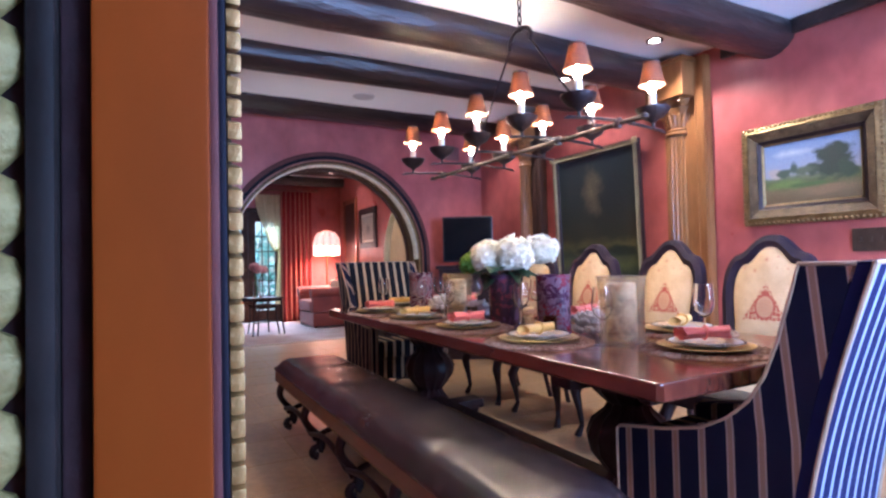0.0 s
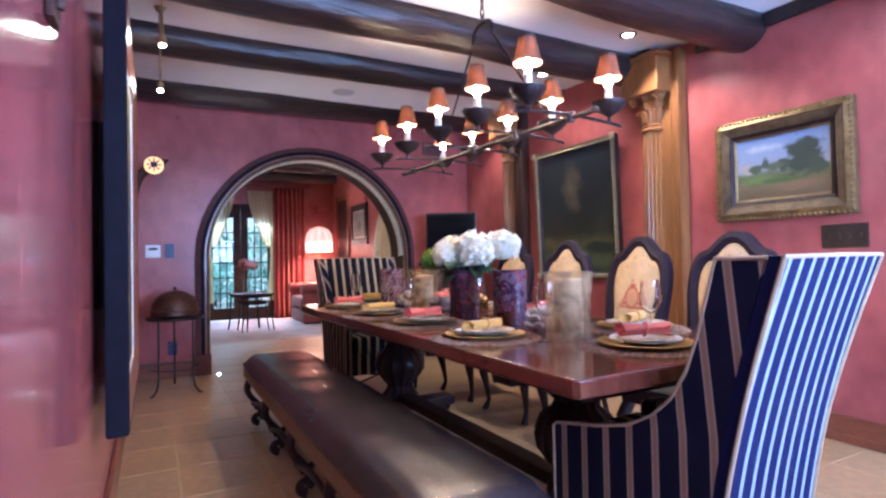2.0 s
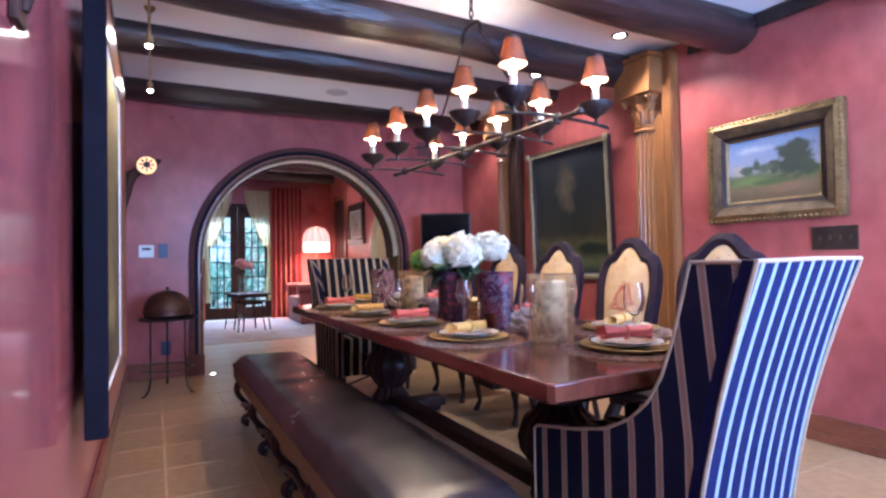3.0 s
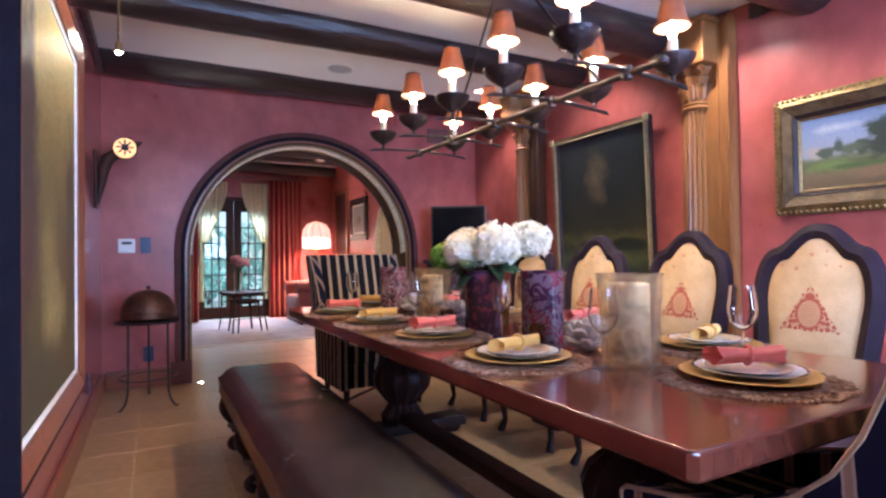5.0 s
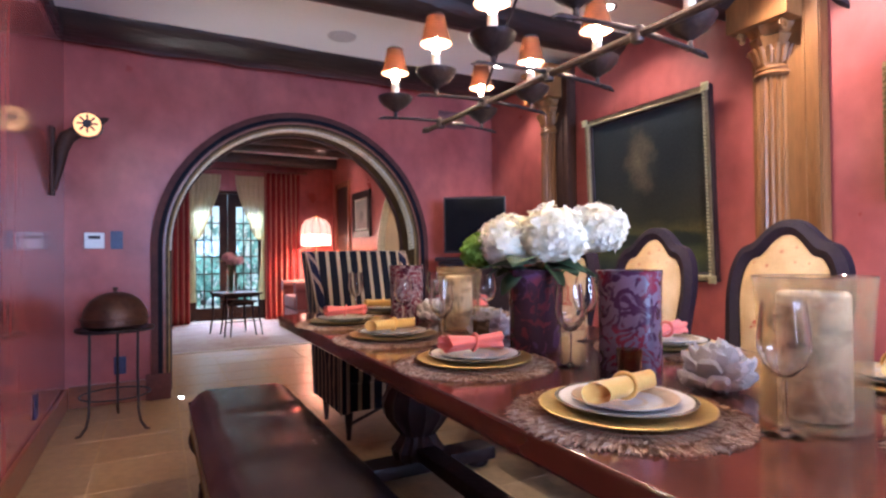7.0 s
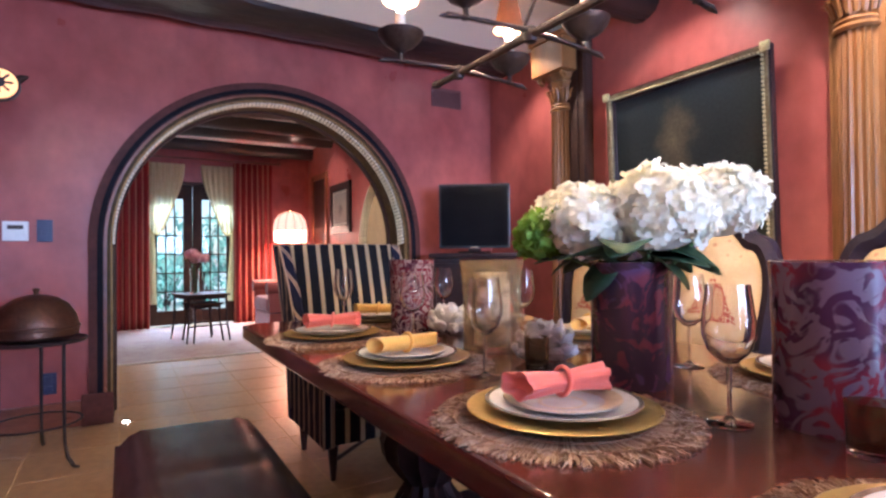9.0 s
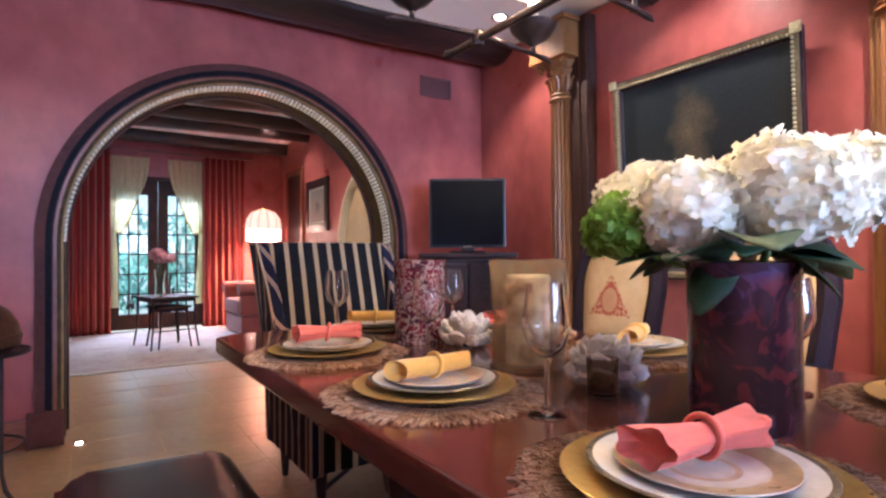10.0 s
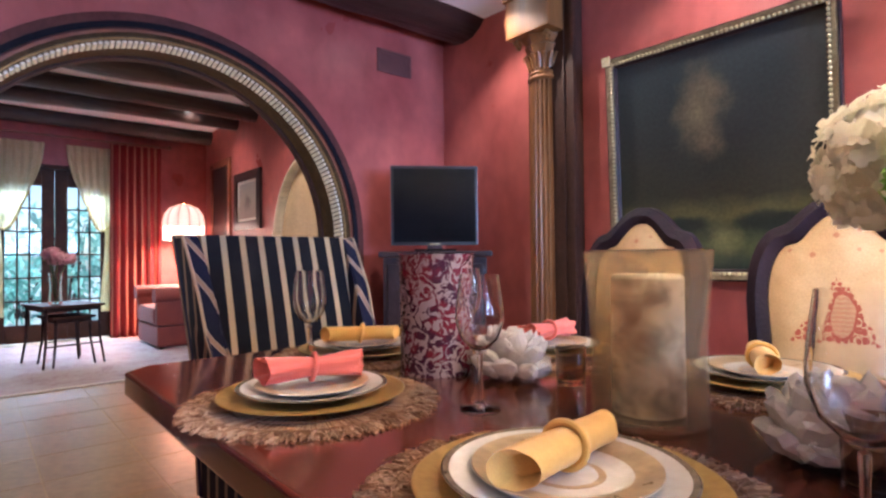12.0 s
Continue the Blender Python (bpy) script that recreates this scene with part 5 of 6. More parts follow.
part("rim", lathe(B(), [(0.186, 0.05), (0.193, 0.055), (0.193, 0.065), (0.186, 0.07), (0.186, 0.05)], 36), COPPER, t)
part("knob", lathe(B(), [(0.012, 0.228), (0.010, 0.238), (0.017, 0.248), (0.014, 0.258), (0, 0.262)], 14), COPPER, t)

t = thing("floor_light", "small bright light set into the floor by the arch", "floor light")
part("ring", lathe(B(), [(0.018, 0.002), (0.034, 0.002), (0.036, 0.0), (0.018, 0.0), (0.018, 0.002)], 20, (0.785, 5.645, 0.003)), DOWNRING, t)
part("lens", lathe(B(), [(0, 0.003), (0.017, 0.002), (0.017, 0.0), (0, 0.0)], 16, (0.785, 5.645, 0.003)), glow("floor_lens", (1, 0.93, 0.8), 40), t)
lamp("floor_light_beam", "SPOT", (0.80, 5.80, 0.02), (2.3, 5.86, 1.9), 40, (1, 0.88, 0.70), radius=0.02, cone=110)


# ---- tableware ----
MATWEAVE = surf("woven_banana_fibre", (0.15, 0.07, 0.03), (0.28, 0.16, 0.075), 40, 0.8, 0.6, fine=160, vary=0.1)
CHARGER = surf("satin_gold_plate", (0.55, 0.36, 0.10), (0.64, 0.44, 0.14), 12, 0.3, 0.05, metal=0.7, fine=80)
CHINA = surf("white_china", (0.66, 0.63, 0.58), (0.73, 0.70, 0.65), 12, 0.15, 0.0)
GREYRIM = surf("grey_gold_rim", (0.17, 0.14, 0.10), (0.28, 0.23, 0.16), 60, 0.25, 0.05, metal=0.4)
TANBAND = surf("tan_band", (0.40, 0.29, 0.17), (0.50, 0.38, 0.23), 40, 0.3, 0.0, metal=0.3)
RED = surf("coral_linen", (0.52, 0.095, 0.070), (0.62, 0.14, 0.10), 20, 0.85, 0.15, fine=700, sheen=0.2)
YELLOW = surf("ochre_linen", (0.60, 0.33, 0.060), (0.70, 0.42, 0.10), 20, 0.85, 0.15, fine=700, sheen=0.2)

wv = MATWEAVE.node_tree
wg, wr = wv.nodes.new("ShaderNodeNewGeometry"), wv.nodes.new("ShaderNodeValToRGB")
for k, (p, c) in enumerate(((0.0, (0.17, 0.078, 0.038)), (0.35, (0.28, 0.145, 0.072)), (0.75, (0.42, 0.27, 0.16)))):
    e = wr.color_ramp.elements[k] if k < 2 else wr.color_ramp.elements.new(p)
    e.position, e.color = p, (*c, 1)
wv.links.new(wg.outputs["Random Per Island"], wr.inputs["Fac"])
wv.links.new(wr.outputs["Color"], wv.nodes["Principled BSDF"].inputs["Base Color"])


def placemat():
    t = thing("placemat", "round woven fibre placemat with a frayed edge", "placemat", "placemats")
    bm = B()
    rnd = random.Random(4)
    n = 480
    for k in range(n):
        a = 2 * math.pi * k / n
        r0, r1 = 0.06, 0.198 + 0.030 * rnd.random()
        da = math.pi / n * 1.5
        z0, z1 = 0.003 + 0.001 * (k % 2), 0.004 + 0.0015 * (k % 2) + 0.0025 * rnd.random()
        v = [bm.verts.new((r * math.cos(b), r * math.sin(b), z)) for r, b, z in ((r0, a - da, z0), (r0, a + da, z0), (r1, a + da * rnd.uniform(0.3, 1), z1 * 0.7), (r1, a - da * rnd.uniform(0.3, 1), z1 * 0.6))]
        w = [bm.verts.new((p.co.x, p.co.y, 0.0004)) for p in v]
        bm.faces.new(v)
        for i in range(4):
            j = (i + 1) % 4
            bm.faces.new((v[i], w[i], w[j], v[j]))
    part("weave", bm, MATWEAVE, t)
    for r in (0.10, 0.145, 0.185):
        part("binding", tube(B(), [(r * math.cos(a), r * math.sin(a), 0.0062) for a in np.linspace(0, 2 * math.pi, 41)], 0.0013, 5), MATWEAVE, t)
    bm = B()
    for k in range(520):
        a = rnd.uniform(0, 2 * math.pi)
        r, q, up = rnd.uniform(0.165, 0.205), a + rnd.uniform(-0.10, 0.10), rnd.uniform(0.0065, 0.0105)
        e = r + rnd.uniform(0.012, 0.034)
        w = 0.0010 / r
        v = [bm.verts.new(p) for p in ((r * math.cos(a - w), r * math.sin(a - w), up - 0.003), (r * math.cos(a + w), r * math.sin(a + w), up - 0.003), (e * math.cos(q), e * math.sin(q), 0.0015), ((r + e) / 2 * math.cos((a + q) / 2), (r + e) / 2 * math.sin((a + q) / 2), up))]
        for f in ((0, 1, 3), (1, 2, 3), (2, 0, 3), (0, 2, 1)):
            bm.faces.new([v[i] for i in f])
    part("fringe", bm, MATWEAVE, t, "loose frayed fibres")
    part("centre", lathe(B(), [(0, 0.005), (0.062, 0.0052), (0.062, 0.0004), (0, 0.0004)], 24), MATWEAVE, t)
    return t


def charger():
    t = thing("charger_plate", "satin gold charger plate on a woven placemat", "plate", "charger plates")
    part("plate", lathe(B(), [(0, 0.0), (0.10, 0.0), (0.112, 0.004), (0.160, 0.013), (0.163, 0.0150), (0.160, 0.0165), (0.112, 0.0085), (0.10, 0.005), (0, 0.005)], 56), CHARGER, t)
    return t


def dinner_plate():
    t = thing("dinner_plate", "white china plate with grey-gold rim and tan band", "plate", "dinner plates")
    part("dish", lathe(B(), [(0, 0.0), (0.075, 0.0), (0.085, 0.004), (0.128, 0.015), (0.131, 0.0165), (0.128, 0.018), (0.085, 0.0085), (0.075, 0.005), (0, 0.005)], 56), CHINA, t)
    part("rim", lathe(B(), [(0.1235, 0.01750), (0.1300, 0.0188), (0.1320, 0.0172), (0.1300, 0.0156), (0.1235, 0.0152)], 56), GREYRIM, t, "grey-gold rim")
    part("upper_plate", lathe(B(), [(0, 0.0055), (0.060, 0.0055), (0.068, 0.010), (0.098, 0.0185), (0.1, 0.020), (0.098, 0.021), (0.066, 0.0135), (0.058, 0.0105), (0, 0.0105)], 48), CHINA, t, "smaller china plate")
    part("band", lathe(B(), [(0.070, 0.0150), (0.099, 0.0216), (0.0995, 0.0206), (0.070, 0.0145)], 48), TANBAND, t, "tan banded rim")
    part("ring", lathe(B(), [(0.034, 0.0107), (0.040, 0.0112), (0.042, 0.0107), (0.034, 0.0105)], 36), TANBAND, t)
    return t


def napkin(mat, bow):
    colour = "coral red" if bow else "ochre yellow"
    t = thing("napkin", f"rolled {colour} linen napkin in a ring on the plate", "napkin", "napkins")
    bm = B()
    n, seg = 24, 28
    rings = []
    for i in range(n + 1):
        u = i / n * 2 - 1
        x = (0.088 if bow else 0.094) * u
        if bow:
            r, flat = 0.019 + 0.009 * abs(u) ** 0.9, 0.80
        else:
            r, flat = 0.0178 + 0.0012 * (1 - u), 0.97
        ring = []
        for k in range(seg):
            a = 2 * math.pi * k / seg
            fold = 1 + (0.13 if bow else 0.03) * math.sin(a * (5 if bow else 3) + u * 2) * (0.35 + abs(u)) + 0.05 * noise.noise((x * 30, math.cos(a) * 2, math.sin(a) * 2))
            skew = (0.012 * math.cos(a) * (1 if u > 0 else -1)) if abs(u) > 0.9 else 0
            ring.append(bm.verts.new((x + skew, r * fold * math.cos(a) * 1.15, r * fold * flat * math.sin(a))))
        rings.append(ring)
    for a, b in zip(rings, rings[1:]):
        for k in range(seg):
            bm.faces.new((a[k], a[(k + 1) % seg], b[(k + 1) % seg], b[k]))
    for ring, d in ((rings[0], 0.02), (rings[-1], -0.02)):
        inner = [bm.verts.new((v.co.x + d, v.co.y * 0.55, v.co.z * 0.55)) for v in ring]
        for k in range(seg):
            j = (k + 1) % seg
            bm.faces.new((ring[k], ring[j], inner[j], inner[k]))
        bm.faces.new(inner)
    low = min(v.co.z for v in bm.verts)
    for v in bm.verts:
        v.co.z -= low
    part("cloth", bm, mat, t)
    r = 0.0228
    zc = -low
    part("napkin_ring", tube(B(), [(0.004 * math.sin(a), r * 1.12 * math.cos(a), zc + r * math.sin(a)) for a in np.linspace(0, 2 * math.pi, 25)], 0.0045, 8, up=(1, 0, 0)), mat, t, "matching ring round the napkin")
    return t


def wine_glass():
    t = thing("wine_glass", "clear stemmed wine glass on the table", "glass", "wine glasses")
    prof = [(0, 0.0), (0.034, 0.0), (0.035, 0.002), (0.012, 0.006), (0.0045, 0.014), (0.004, 0.06), (0.005, 0.092), (0.014, 0.100), (0.032, 0.118), (0.041, 0.145), (0.041, 0.165), (0.036, 0.205), (0.033, 0.226),
            (0.0318, 0.226), (0.0345, 0.205), (0.0394, 0.165), (0.0394, 0.146), (0.0305, 0.120), (0.013, 0.104), (0, 0.101)]
    part("foot", lathe(B(), prof[:5] + [(0, 0.014)], 28), WINELIP, t)
    part("stem", lathe(B(), [(0, 0.0142), (0.0044, 0.0142), (0.004, 0.06), (0.005, 0.092), (0, 0.0955)], 16), WINELIP, t)
    part("bowl", lathe(B(), [(0, 0.0957)] + prof[7:], 28), WINELIP, t)
    return t


def crystal():
    t = thing("crystal_candleholder", "white quartz lotus candle holder with rough petals", "candle holder", "quartz lotus holders")
    rnd = random.Random(7)
    bm = B()
    for ring, (count, r, tilt, length, z) in enumerate(((9, 0.022, 66, 0.066, 0.026), (9, 0.032, 44, 0.062, 0.026), (10, 0.036, 20, 0.052, 0.024), (7, 0.012, 80, 0.058, 0.03))):
        for k in range(count):
            a = 2 * math.pi * (k + 0.5 * (ring % 2)) / count + rnd.uniform(-0.1, 0.1)
            made = bmesh.ops.create_icosphere(bm, subdivisions=2, radius=1)["verts"]
            el = tilt + rnd.uniform(-8, 8)
            m = Matrix.Translation((r * math.cos(a), r * math.sin(a), z)) @ Matrix.Rotation(a, 4, "Z") @ Matrix.Rotation(-radians(el), 4, "Y") @ Matrix.Translation((length * 0.45, 0, 0)) @ Matrix.Diagonal((length * 0.5 * rnd.uniform(0.85, 1.1), 0.026 * rnd.uniform(0.8, 1.15), 0.0115 * rnd.uniform(0.8, 1.2), 1))
            for v in made:
                v.co = m @ (v.co * rnd.uniform(0.80, 1.16))
    low = min(v.co.z for v in bm.verts)
    for v in bm.verts:
        v.co = Vector((v.co.x * 1.05, v.co.y * 1.05, (v.co.z - low) * 1.45))
    ob = part("petals", bm, QUARTZ, t)
    for p in ob.data.polygons:
        p.use_smooth = False
    return t


QUARTZ = surf("milky_quartz", (0.74, 0.70, 0.66), (0.86, 0.83, 0.80), 25, 0.25, 0.3)
qb = QUARTZ.node_tree.nodes["Principled BSDF"]
qb.inputs["Transmission Weight"].default_value = 0.4
qb.inputs["Subsurface Weight"].default_value = 0.6
qb.inputs["Subsurface Radius"].default_value = (0.02, 0.02, 0.02)


def patterned(name, ground, inks, scale, cut, rough=0.3, trans=0.0, soft=0.03):
    """Scrolling leaf print: distorted noise bands cut at a level, in two inks over a ground."""
    m = bpy.data.materials.new(name)
    m.use_nodes = True
    n, link = m.node_tree.nodes, m.node_tree.links.new
    b = n["Principled BSDF"]
    co = n.new("ShaderNodeTexCoord")
    a, c = n.new("ShaderNodeTexNoise"), n.new("ShaderNodeTexNoise")
    a.inputs["Scale"].default_value, a.inputs["Distortion"].default_value, a.inputs["Detail"].default_value = scale, 2.4, 1.5
    c.inputs["Scale"].default_value = scale * 0.45
    link(co.outputs["Object"], a.inputs["Vector"])
    link(co.outputs["Object"], c.inputs["Vector"])
    r1, r2 = n.new("ShaderNodeValToRGB"), n.new("ShaderNodeValToRGB")
    r1.color_ramp.elements[0].position, r1.color_ramp.elements[1].position = cut, cut + soft
    r2.color_ramp.elements[0].position, r2.color_ramp.elements[1].position = 0.45, 0.56
    r2.color_ramp.elements[0].color, r2.color_ramp.elements[1].color = (*inks[0], 1), (*inks[1], 1)
    link(a.outputs["Fac"], r1.inputs["Fac"])
    link(c.outputs["Fac"], r2.inputs["Fac"])
    mix = n.new("ShaderNodeMix")
    mix.data_type = "RGBA"
    link(r1.outputs["Color"], mix.inputs["Factor"])
    mix.inputs["A"].default_value = (*ground, 1)
    link(r2.outputs["Color"], mix.inputs["B"])
    link(mix.outputs["Result"], b.inputs["Base Color"])
    b.inputs["Roughness"].default_value = rough
    b.inputs["Transmission Weight"].default_value = trans
    return m


DAMASK = patterned("plum_damask_glass", (0.29, 0.22, 0.235), ((0.048, 0.010, 0.028), (0.14, 0.013, 0.028)), 36, 0.455, 0.25, 0.12, 0.06)
ROSEGLASS = patterned("mauve_rose_glass", (0.15, 0.095, 0.125), ((0.055, 0.016, 0.042), (0.19, 0.016, 0.030)), 19, 0.46, 0.22, 0.12, 0.07)
DARKVASE = patterned("dark_plum_glass", (0.045, 0.022, 0.038), ((0.15, 0.030, 0.045), (0.085, 0.045, 0.11)), 16, 0.50, 0.2, 0.1, 0.1)
FROST = patterned("frosted_botanical_glass", (0.68, 0.58, 0.38), ((0.17, 0.15, 0.13), (0.31, 0.16, 0.09)), 20, 0.42, 0.45, 0.72, 0.32)

FROST_MIX = FROST.node_tree.nodes
fm, ft, fl = FROST_MIX.new("ShaderNodeMixShader"), FROST_MIX.new("ShaderNodeBsdfTransparent"), FROST_MIX.new("ShaderNodeBsdfTranslucent")
fm2 = FROST_MIX.new("ShaderNodeMixShader")
FROST_MIX["Noise Texture"].inputs["Distortion"].default_value, FROST_MIX["Noise Texture"].inputs["Detail"].default_value = 0.5, 4
ft.inputs["Color"].default_value = (0.97, 0.93, 0.84, 1)
fl.inputs["Color"].default_value = (0.72, 0.62, 0.44, 1)
fm.inputs[0].default_value, fm2.inputs[0].default_value = 0.4, 0.70
veil = FROST_MIX.new("ShaderNodeMapRange")
veil.inputs["To Min"].default_value, veil.inputs["To Max"].default_value = 0.86, 0.44
FROST.node_tree.links.new(FROST_MIX["Mix"].inputs["Factor"].links[0].from_socket, veil.inputs["Value"])
FROST.node_tree.links.new(veil.outputs[0], fm2.inputs[0])
FROST_MIX["Principled BSDF"].inputs["Transmission Weight"].default_value = 0.0
FROST.node_tree.links.new(FROST_MIX["Principled BSDF"].outputs[0], fm.inputs[1])
FROST.node_tree.links.new(fl.outputs[0], fm.inputs[2])
FROST.node_tree.links.new(FROST_MIX["Principled BSDF"].inputs["Base Color"].links[0].from_socket, fl.inputs["Color"])
FROST.node_tree.links.new(fm.outputs[0], fm2.inputs[1])
FROST.node_tree.links.new(ft.outputs[0], fm2.inputs[2])
FROST.node_tree.links.new(fm2.outputs[0], FROST_MIX["Material Output"].inputs["Surface"])


def vase(name, label, category, group, r0, r1, h, mat):
    t = thing(name, label, category, group)
    prof = [(0, 0.0), (r0, 0.0), (r0 * 1.005, 0.01), (r0 * 0.99, h * 0.5), (r1 * 0.97, h * 0.9), (r1, h), (r1 - 0.003, h), (r1 * 0.97 - 0.004, h * 0.9), (r0 * 0.99 - 0.004, h * 0.5), (r0 - 0.004, 0.012), (0, 0.010)]
    part("wall", lathe(B(), prof[1:-1] + [(r0 - 0.004, 0.0), (r0, 0.0)], 40), mat, t)
    part("base", lathe(B(), [(0, 0.0), (r0 - 0.0045, 0.0), (r0 - 0.0045, 0.0095), (0, 0.0095)], 40), GLASS, t)
    part("rim", lathe(B(), [(r1 - 0.0032, h + 0.0002), (r1 - 0.0015, h + 0.0022), (r1 + 0.0005, h + 0.0002), (r1 - 0.0032, h + 0.0002)], 40), GLASS, t, "ground glass rim")
    return t


def candle_in(x, y, z, r, h):
    t = thing("candle", "thick ivory pillar candle inside the frosted glass", "candle", "pillar candles", at=pose(x, y, z))
    part("wax", lathe(B(), [(0, 0), (r, 0.0), (r, h - 0.006), (r - 0.005, h), (r - 0.012, h - 0.004), (0, h - 0.008)], 28), CANDLE, t)
    part("wick", tube(B(), [(0, 0, h - 0.009), (0.001, 0, h + 0.006), (0.003, 0, h + 0.012)], 0.0012, 5), EBONY, t)


SETTINGS = [  # x, y, turn of the napkin, red
    (1.41, 1.785, 12, False), (1.415, 2.35, -10, True), (1.402, 2.913, 6, False), (1.388, 3.45, -18, True),
    (2.09, 1.63, 20, False), (2.08, 2.25, 8, True), (2.10, 2.96, 24, False), (2.07, 3.46, 0, True),
    (1.75, 1.27, -32, True), (1.71, 3.80, -28, False)]
GLASSES = [(1.55, 1.565), (1.62, 2.18), (1.48, 2.672), (1.575, 3.215), (1.94, 1.79), (1.97, 2.50), (1.95, 3.12), (1.93, 3.62), (1.93, 1.40), (1.55, 3.78)]
m0, c0, d0, g0, q0 = placemat(), charger(), dinner_plate(), wine_glass(), crystal()
ny, nr = napkin(YELLOW, False), napkin(RED, True)
used = set()


def place_one(proto, m):
    if proto in used:
        return copy_thing(proto, m)
    used.add(proto)
    proto.matrix_basis = m
    return proto


for k, (x, y, turn, red) in enumerate(SETTINGS):
    place_one(m0, pose(x, y, TZ, 0, 0, 37 * k))
    place_one(c0, pose(x, y, TZ + 0.0075, 0, 0, 50 * k))
    place_one(d0, pose(x, y, TZ + 0.0165, 0, 0, 20 * k))
    place_one(nr if red else ny, pose(x, y, TZ + 0.0365, 0, 0, turn))
for x, y in GLASSES:
    place_one(g0, pose(x, y, TZ + 0.0005))
for k, (x, y) in enumerate(((1.78, 3.33), (1.725, 2.75), (1.735, 1.82))):
    place_one(q0, pose(x, y, TZ + 0.0005, 0, 0, 70 * k))
v0 = vase("damask_vase", "glass cylinder with plum and white damask print", "vase", "printed glass cylinders", 0.082, 0.086, 0.262, DAMASK)
v0.matrix_basis = pose(1.72, 3.50, TZ + 0.0005)
v3 = vase("damask_vase", "glass cylinder with large red roses on mauve", "vase", "printed glass cylinders", 0.082, 0.086, 0.262, ROSEGLASS)
v3.matrix_basis = pose(1.75, 2.09, TZ + 0.0005, 0, 0, 140)
v1 = vase("hurricane_glass", "frosted botanical hurricane glass with a candle", "candle holder", "frosted hurricanes", 0.088, 0.098, 0.262, FROST)
v1.matrix_basis = pose(1.735, 3.0, TZ + 0.0005)
copy_thing(v1, pose(1.675, 1.585, TZ + 0.0005, 0, 0, 100))
candle_in(1.735, 3.0, TZ + 0.011, 0.055, 0.215)
candle_in(1.675, 1.585, TZ + 0.011, 0.058, 0.225)
v2 = vase("flower_vase", "dark plum printed glass vase holding hydrangeas", "vase", "", 0.084, 0.087, 0.26, DARKVASE)
v2.matrix_basis = pose(1.715, 2.46, TZ + 0.0005)
GOLDGLASS = glass("smoked_amber_glass", (0.62, 0.46, 0.30), 0.02)
vt = thing("votive_glass", "small smoked amber votive tumbler on the table", "votive", "votives")
part("cup", lathe(B(), [(0, 0), (0.026, 0), (0.029, 0.003), (0.031, 0.074), (0.0290, 0.074), (0.0265, 0.012), (0, 0.012)], 24), GOLDGLASS, vt)
vt.matrix_basis = pose(1.655, 2.70, TZ + 0.0005)
for x, y in ((1.645, 1.995), (1.835, 3.22), (1.85, 2.18), (1.975, 2.69)):
    copy_thing(vt, pose(x, y, TZ + 0.0005))

# ---- hydrangeas ----
WHITEPETAL = surf("white_petal", (0.80, 0.76, 0.58), (0.88, 0.85, 0.72), 14, 0.7, 0.1, fine=40, vary=0.03)
GREENPETAL = surf("green_petal", (0.16, 0.30, 0.03), (0.28, 0.44, 0.07), 12, 0.6, 0.1, fine=40)
for petal, tint in ((WHITEPETAL, (0.85, 0.82, 0.70, 1)), (GREENPETAL, (0.25, 0.42, 0.06, 1))):
    pn, pl = petal.node_tree.nodes, petal.node_tree.links.new
    thin, blend = pn.new("ShaderNodeBsdfTranslucent"), pn.new("ShaderNodeMixShader")
    thin.inputs["Color"].default_value, blend.inputs[0].default_value = tint, 0.4
    pl(pn["Principled BSDF"].outputs[0], blend.inputs[1])
    pl(thin.outputs[0], blend.inputs[2])
    pl(blend.outputs[0], pn["Material Output"].inputs["Surface"])
LEAF = surf("dark_green_leaf", (0.010, 0.030, 0.009), (0.025, 0.062, 0.017), 10, 0.6, 0.3, fine=60, vary=0.25)
STEM = surf("green_stem", (0.05, 0.10, 0.02), (0.08, 0.15, 0.03), 10, 0.6, 0.2)


